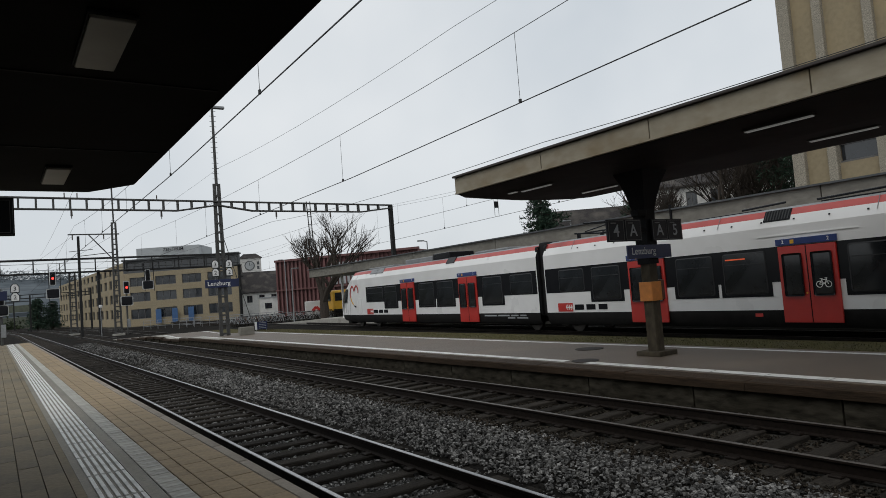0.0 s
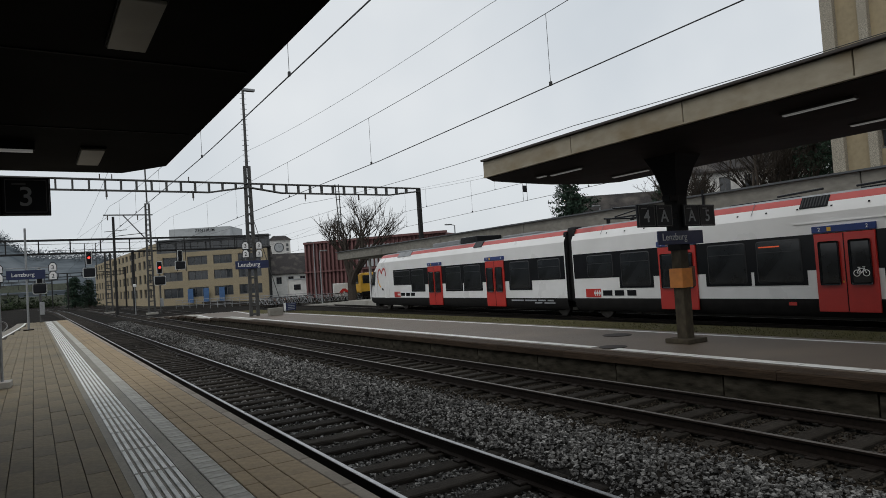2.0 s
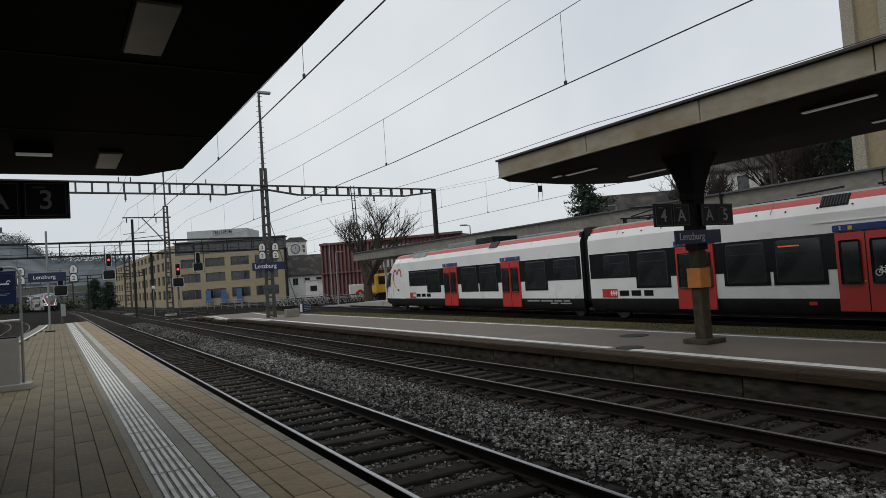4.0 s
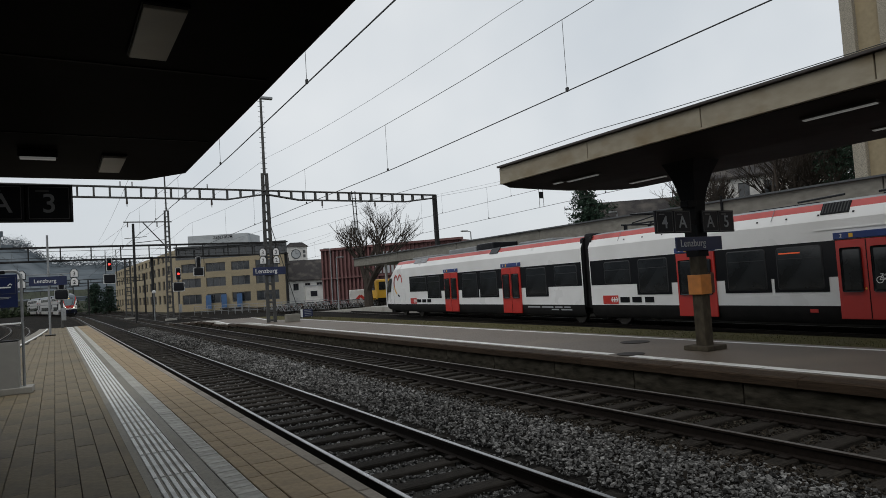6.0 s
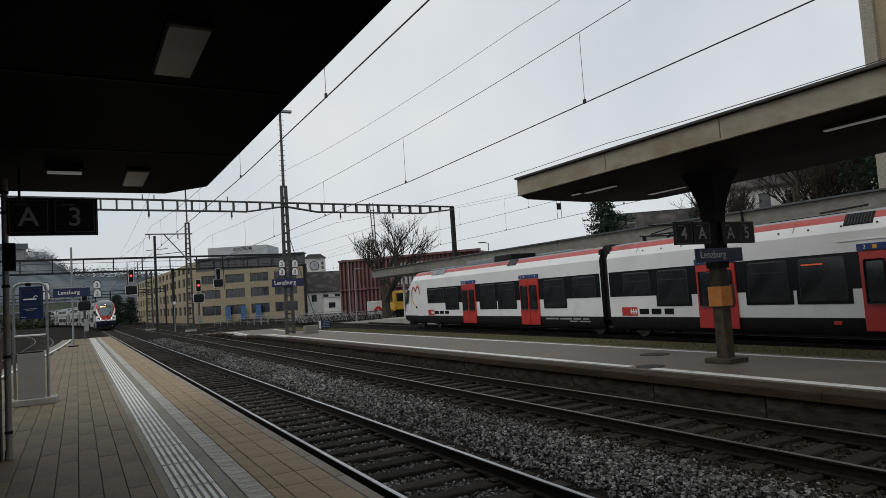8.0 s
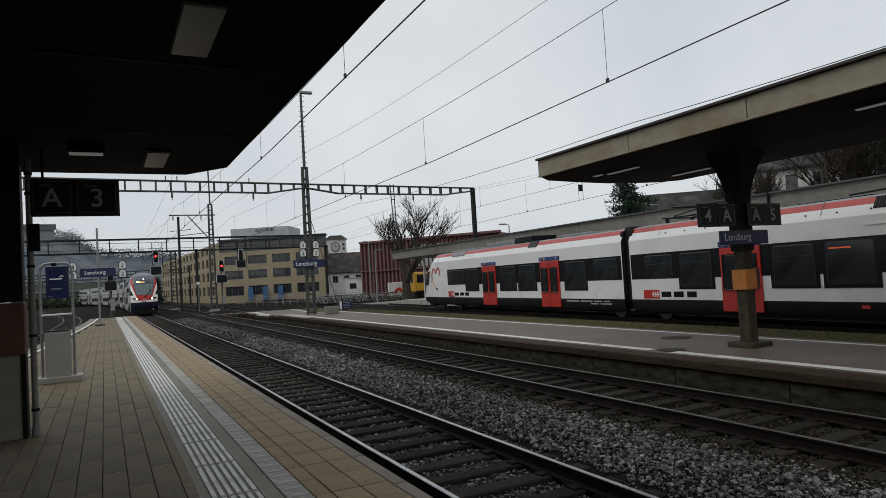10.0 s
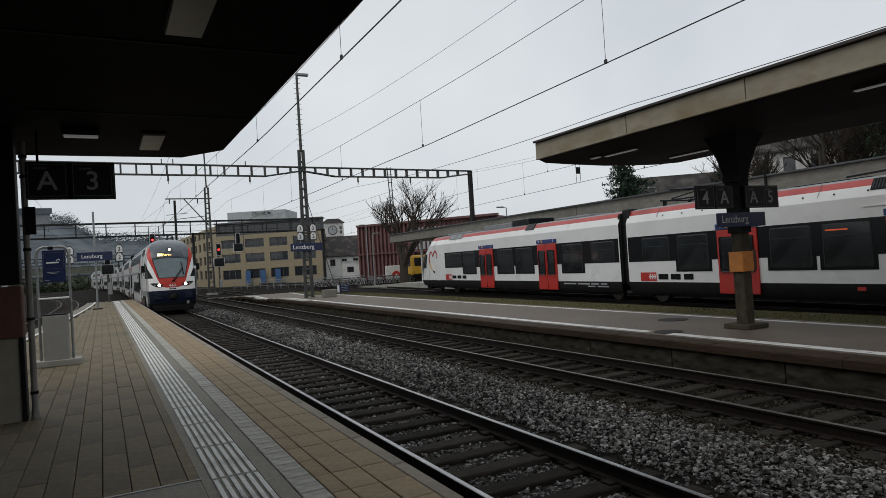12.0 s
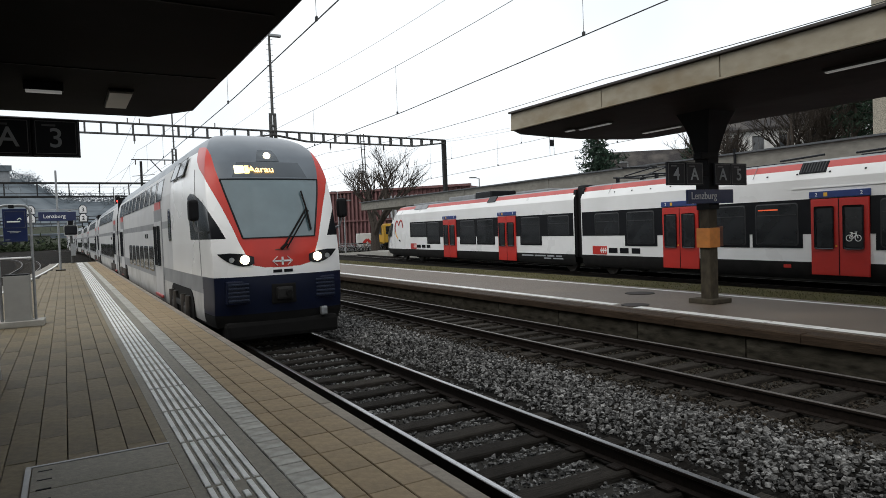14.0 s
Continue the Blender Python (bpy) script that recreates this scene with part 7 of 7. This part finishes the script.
def conifer(at, h, r, seed, label, material="needle", whorls=22, power=0.75):
    """Evergreen: trunk and whorls of drooping boughs set with small needle sprays."""
    rng = np.random.default_rng(seed)
    th = thing("tree", label, "tree", at)
    part("trunk", rod((0, 0, 0), (0, 0, h * 0.96), 0.22, 8, 0.04), "bark", th)
    v, f = [], []
    bm = bmesh.new()
    for k in range(whorls):
        z = h * (0.12 + 0.86 * k / whorls)
        rr = r * (1 - (z / h)) ** power * rng.uniform(0.7, 1.1) + 0.15
        for b in range(7):
            a = rng.uniform(0, 6.283)
            ln = rr * rng.uniform(0.6, 1.1)
            end = Vector((math.cos(a) * ln, math.sin(a) * ln, z - ln * rng.uniform(-0.05, 0.3)))
            add_rod(bm, (0, 0, z), end, 0.025, 4, 0.008)
            n = int(10 + ln * 16)
            for j in range(n):
                t = rng.uniform(0.15, 1.05)
                c = np.array([math.cos(a) * ln * t, math.sin(a) * ln * t, z + (end.z - z) * t]) + rng.normal(0, 0.10, 3) * (0.4 + ln * 0.4)
                s = rng.uniform(0.10, 0.24)
                d1, d2 = rng.normal(0, 1, 3), rng.normal(0, 1, 3)
                d1, d2 = d1 / np.linalg.norm(d1) * s, d2 / np.linalg.norm(d2) * s * 0.35
                i = len(v)
                v += [tuple(c - d1), tuple(c + d2), tuple(c + d1), tuple(c - d2)]
                f.append((i, i + 1, i + 2, i + 3))
    part("bough_system", bm, "bark", th)
    tagged(put("crown", mesh_from(v, f, "crown"), material, th, "dark green needle sprays"), kind="stuff")


bare_tree((26.1, 58.5, -0.6), 13.6, 1.0, 17, "large bare pollarded tree beside the bicycle stands", levels=6, trunk=0.46, start=0.22, reach=1.45)
conifer((40.7, 43.0, -0.4), 10.6, 5.0, 4, "dark green conifer behind the far platform roof", whorls=40)
conifer((51.4, 27.2, 0.0), 16.5, 3.9, 6, "large dark cedar beside the tall tan building", whorls=30)
conifer((47.5, 38.5, 2.0), 6.8, 2.6, 9, "dark evergreen between the houses")
conifer((64.5, 31.0, 0), 22.0, 4.0, 12, "tall dark evergreen behind the tan building", whorls=26)
conifer((59.5, 29.5, 0), 14.5, 4.4, 21, "broad dark cedar behind the far roof", whorls=26)
for _i, (_x, _y, _h) in enumerate(((48.5, 30.5, 11.0), (52.5, 31.5, 12.0), (56.5, 33.5, 11.5), (45.0, 33.0, 9.5), (60.5, 33.0, 12.5))):
    bare_tree((_x, _y, 0), _h, 0.95, 30 + _i, "bare tree behind the far platform roof", levels=6, trunk=0.42, start=0.33, reach=1.25)
conifer((7.4, 158, -0.8), 6.9, 2.7, 16, "dark dense evergreen shrub beside the far tracks", "needle", whorls=30, power=0.4)
conifer((10.2, 160, -0.8), 6.2, 2.6, 15, "dark shrubby evergreen beside the office building", "needle", whorls=26, power=0.4)


# ---- bicycles, vehicles and other things round the stands ----
def bicycle(material):
    th = thing("bicycle", "parked bicycle in a dense row at the stands", "bicycle", group="parked bicycles")
    for y in (-0.52, 0.52):
        bm = bmesh.new()
        ring = [(y + 0.33 * math.cos(k * math.pi / 8), 0.34 + 0.33 * math.sin(k * math.pi / 8)) for k in range(17)]
        for a, b in zip(ring, ring[1:]):
            add_rod(bm, (0, a[0], a[1]), (0, b[0], b[1]), 0.022, 5)
        for k in range(4):
            a = k * math.pi / 4
            add_rod(bm, (0, y - 0.33 * math.cos(a), 0.34 - 0.33 * math.sin(a)), (0, y + 0.33 * math.cos(a), 0.34 + 0.33 * math.sin(a)), 0.004, 3)
        part("wheel", bm, "t_under", th)
    bm = bmesh.new()
    for a, b in (((-0.52, 0.34), (-0.15, 0.85)), ((-0.15, 0.85), (0.38, 0.85)), ((0.38, 0.95), (0.52, 0.34)), ((-0.15, 0.85), (0.0, 0.32)), ((0.0, 0.32), (0.4, 0.8)), ((-0.52, 0.34), (0.0, 0.32)), ((-0.15, 0.85), (-0.18, 0.98))):
        add_rod(bm, (0, a[0], a[1]), (0, b[0], b[1]), 0.022, 6)
    part("frame", bm, material, th)
    part("saddle", box((0, -0.18, 1.0), (0.14, 0.26, 0.06), 0.02), "post_dark", th)
    part("handlebar", rod((-0.28, 0.36, 1.02), (0.28, 0.36, 1.02), 0.018, 6), "galv", th)
    return th


_protos = [bicycle("galv"), bicycle("b_grey"), bicycle("k_grey"), bicycle("rustpaint")]
_rnd = random.Random(5)
for _k in range(64):
    _row = _k % 2
    _x = 19.6 + 0.36 * (_k // 2) + _rnd.uniform(-0.1, 0.1)
    _m = pose(_x, 64.5 - (_x - 19.6) * 0.55 + 1.6 * _row, -0.68, 0, _rnd.uniform(-6, 6), _rnd.uniform(-18, 18) + 20)
    if _k < 4:
        _protos[_k].matrix_basis = _m
    else:
        copy_thing(_protos[_k % 4], _m)


def yellow_tractor():
    th = thing("rail_tractor", "yellow rail maintenance tractor parked behind the standing train", "rail vehicle", (28.55, 60.5, -0.55), rz=-4)
    part("cab", box((0, 0, 1.75), (2.1, 2.6, 2.0), 0.18), "yellow", th)
    part("bonnet", box((0, 2.4, 1.3), (1.8, 2.4, 1.1), 0.12), "yellow", th)
    for x in (-0.5, 0.5):
        part("front_window", box((x, -1.31, 2.1), (0.7, 0.04, 0.8), 0.04), "t_glass", th)
    part("side_window", box((-1.06, 0, 2.1), (0.04, 1.3, 0.8), 0.04), "t_glass", th)
    for y in (-0.7, 2.6):
        part("wheelset", rod((-0.85, y, 0.42), (0.85, y, 0.42), 0.42, 18), "t_wheel", th)
    part("chassis", box((0, 1.0, 0.75), (2.0, 5.4, 0.3), 0.04), "t_under", th)
    v = thing("trailer", "white boxy trailer with a red mark beside the yellow tractor", "trailer", (27.0, 62.9, -0.6), rz=-20)
    part("body", box((0, 0, 1.15), (1.9, 1.6, 1.5), 0.06), "b_white", v)
    part("red_mark", add_beam(add_beam(bmesh.new(), (-0.3, -0.82, 0.9), (0.1, -0.82, 1.3), 0.02, 0.28), (0.1, -0.82, 1.3), (0.5, -0.82, 0.9), 0.02, 0.28), "t_red", v)
    for x in (-0.7, 0.7):
        part("wheel", rod((x, -0.3, 0.3), (x + 0.16, -0.3, 0.3), 0.3, 14), "t_under", v)


yellow_tractor()


def platform_end_things():
    b = thing("concrete_block", "low weathered concrete block on the island platform's end", "block", (12.1, 38.3, -0.2))
    part("block", box((0, 0, 0.22), (0.8, 0.5, 0.46), 0.04), "parapet", b)
    s = thing("notice_board", "small blue notice board with white lines at the platform end", "sign", (14.4, 42.5, -0.35))
    part("board", box((0.08, 0, 0.45), (0.68, 0.05, 0.5), 0.01), "blue", s)
    part("white_edge", box((-0.33, 0, 0.45), (0.14, 0.05, 0.5), 0.01), "white", s)
    for k in range(4):
        part("text_bar", box((0.1, -0.03, 0.29 + 0.11 * k), (0.48, 0.01, 0.03)), "sign_char", s)
    for x in (-0.28, 0.36):
        part("leg", rod((x, 0.04, -0.05), (x, 0.04, 0.6), 0.025, 6), "galv", s)
    for x, y in ((24, 74), (21, 80), (18.5, 88)):
        f = thing("fence", "grey tubular fence along the tracks", "fence", (x, y, -0.75), rz=-35)
        for k in range(9):
            part("post", rod((k * 0.9 - 3.6, 0, 0), (k * 0.9 - 3.6, 0, 1.15), 0.03, 6), "galv", f)
        for z in (0.4, 0.8, 1.12):
            part("rail_bar", rod((-3.6, 0, z), (3.6, 0, z), 0.025, 6), "galv", f)


platform_end_things()


# ---- far background ----
def far_hills():
    v, f = [], []
    xs, ys = np.linspace(-420, 520, 95), np.linspace(300, 620, 14)
    for j, y in enumerate(ys):
        u = j / 13
        for x in xs:
            castle = 34 * (1 / (1 + math.exp((x + 9) / 3.0))) * (1 / (1 + math.exp((-x - 130) / 12)))
            low = 10 + 16 / (1 + math.exp((x - 70) / 35)) + 3 * math.sin(x * 0.02 + 1)
            h = (low + castle * 0.38) * min(1, 2.2 * u) + 2.2 * noise.noise((x * 0.06, y * 0.02, 3)) * u
            v.append((x, y, -1 + h * 1.0))
    n = len(xs)
    f = [(j * n + i, j * n + i + 1, (j + 1) * n + i + 1, (j + 1) * n + i) for j in range(13) for i in range(n - 1)]
    tagged(put("backdrop_hills", mesh_from(v, f, "backdrop_hills"), "hill", smooth=True), "wooded hills with blue-grey haze in their colour", "hill", kind="structure")
    # tree tops on the hill
    rng = np.random.default_rng(2)
    tv, tf = [], []
    for _ in range(900):
        x = rng.uniform(-140, 45)
        y = rng.uniform(430, 500)
        u = (y - 300) / 320
        castle = 34 * (1 / (1 + math.exp((x + 9) / 3.0))) * (1 / (1 + math.exp((-x - 130) / 12)))
        h = (10 + 16 / (1 + math.exp((x - 70) / 35)) + 3 * math.sin(x * 0.02 + 1) + castle * 0.38) * min(1, 2.2 * u)
        c = np.array([x, y, h + rng.uniform(-1, 2.5)])
        for _j in range(46):
            o = c + rng.normal(0, 1, 3) * (1.3, 1.3, 1.5)
            s = rng.uniform(0.10, 0.36)
            k = len(tv)
            tv += [tuple(o + rng.normal(0, s, 3)) for _q in range(3)]
            tf.append((k, k + 1, k + 2))
    tagged(put("hill_woods", mesh_from(tv, tf, "hill_woods"), "hill"), "bare woods on the castle hill with haze in their colour", "woods", kind="stuff")
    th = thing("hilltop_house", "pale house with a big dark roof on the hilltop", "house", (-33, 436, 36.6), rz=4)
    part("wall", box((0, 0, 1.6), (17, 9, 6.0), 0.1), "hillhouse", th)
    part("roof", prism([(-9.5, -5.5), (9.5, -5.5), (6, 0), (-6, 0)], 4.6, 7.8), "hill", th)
    g = thing("noise_barrier", "long pale green lineside wall beyond the curve", "wall", kind="structure")
    # the middle panel shares the haze-tinted hill colour
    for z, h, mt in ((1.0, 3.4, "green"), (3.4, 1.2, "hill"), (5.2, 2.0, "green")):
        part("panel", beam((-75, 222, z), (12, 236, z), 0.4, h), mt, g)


far_hills()


def far_portal(y, x0, x1, h):
    """Slim overhead-line portal across the far tracks."""
    th = thing("line_portal", "slim dark overhead-line portal across the distant tracks", "gantry", (0, y, -0.75), group="distant line portals")
    for x in (x0, x1):
        part("post", box((x, 0, h / 2 + 0.3), (0.26, 0.26, h + 0.6)), "darkmast", th)
    for z in (h, h - 0.55):
        part("beam", box(((x0 + x1) / 2, 0, z), (x1 - x0, 0.16, 0.12)), "darkmast", th)
    n = int((x1 - x0) / 1.6)
    for k in range(n + 1):
        part("web_post", box((x0 + (x1 - x0) * k / n, 0, h - 0.27), (0.08, 0.1, 0.5)), "darkmast", th)
    for k in range(1, 5):
        x = x0 + (x1 - x0) * k / 5
        part("drop_arm", rod((x, 0, h - 0.5), (x, 0, h - 1.6), 0.05, 6), "darkmast", th)
        part("insulator", rod((x, 0, h - 1.6), (x + 0.7, 0, h - 1.75), 0.05, 6), "insul", th)


far_portal(124, -16, 13.5, 6.4)
far_portal(152, -22, 6, 6.6)
far_portal(184, -30, 4, 6.6)


def lineside_buildings():
    """Low sheds and a pale hall beyond the curve, half hidden by the line equipment."""
    for x, y, lx, ly, h, mt, label in ((-34, 214, 22, 10, 5.2, "b_grey", "long pale shed with a flat roof beyond the curve"),
                                       (-58, 205, 18, 10, 6.5, "green", "dull green shed beyond the curve"),
                                       (-12, 224, 16, 8, 4.2, "green", "low green shed beside the far curve")):
        th = thing("shed", label, "shed", (x, y, -0.8), rz=8)
        part("wall", box((0, 0, h / 2), (lx, ly, h), 0.05), mt, th)
        part("roof", box((0, 0, h + 0.15), (lx + 0.8, ly + 0.8, 0.3), 0.03), "b_dark", th)
        for k in range(int(lx / 3)):
            part("window", box((-lx / 2 + 1.6 + 3 * k, -ly / 2 - 0.02, h * 0.6), (1.9, 0.08, h * 0.28)), "b_glass", th)


lineside_buildings()


def lineside_scrub():
    """Leafy scrub along the far railway fence."""
    rng = np.random.default_rng(41)
    v, f = [], []
    for _ in range(5200):
        t = rng.uniform(0, 1)
        bump = 1.2 + 1.6 * abs(noise.noise((t * 14, 1.0, 0))) + 1.2 * abs(noise.noise((t * 45, 3.0, 0)))
        c = np.array([-66 + 72 * t, 205 + 14 * t, -0.8]) + np.array([rng.normal(0, 0.8), rng.normal(0, 1.2), abs(rng.normal(0, 0.6)) * bump * 1.3])
        s = rng.uniform(0.15, 0.5)
        k = len(v)
        v += [tuple(c + rng.normal(0, s, 3)) for _q in range(3)]
        f.append((k, k + 1, k + 2))
    tagged(put("scrub", mesh_from(v, f, "scrub"), "hedge"), "dark tangled scrub along the far railway fence", "shrubs", kind="stuff")


lineside_scrub()


def light_blocker_wall():
    """Unseen plain wall beyond the curving track, added to block sky and sun from the left."""
    th = thing("wall_west", "unseen dark wall added to block light from the left", "wall", kind="structure")
    part("wall_body", box((-11.2, -20, 3.9), (0.5, 84, 9.4)), "b_dark", th)
    part("roof_edge", box((-11.2, -20, 8.7), (1.4, 84.4, 0.3)), "roofedge", th)


light_blocker_wall()


# ---- what moves ----
def along(s):
    """A point on the near track at distance s from the origin of the walk, s growing away from the camera."""
    return (main_x(s, 3.8), s)


def motions():
    nose = [(0.0, 268.0), (1.5, 237.0), (3.0, 207.5), (4.25, 183.0), (5.5, 159.5), (6.5, 140.5), (7.5, 121.5), (8.0, 112.5), (9.25, 90.5), (10.5, 67.8), (11.0, 58.9), (11.5, 50.7), (12.0, 42.8), (12.5, 35.2), (13.0, 27.45), (13.5, 20.05), (14.0, 13.12)]
    for k, coach in enumerate(arriving_train):
        rows = []
        for t, y in nose:
            a, b = along(y + COACH_L * k), along(y + COACH_L * (k + 1))
            rows.append((t, pose(a[0], a[1], RAIL, 0, 0, math.degrees(math.atan2(-(b[0] - a[0]), b[1] - a[1])))))
        walk(coach, rows)
    d = Vector((math.sin(radians(3.5)), math.cos(radians(3.5)), 0))
    for coach in standing_train:
        rows = []
        for t, s in ((0.0, 0.0), (12.2, 0.0), (12.5, 0.03), (13.0, 0.22), (13.5, 0.52), (14.0, 0.98)):
            p = Vector((18.44, 10.0, -0.40)) + d * s
            rows.append((t, pose(p.x, p.y, p.z, 0, 0, -3.5)))
        walk(coach, rows)


motions()
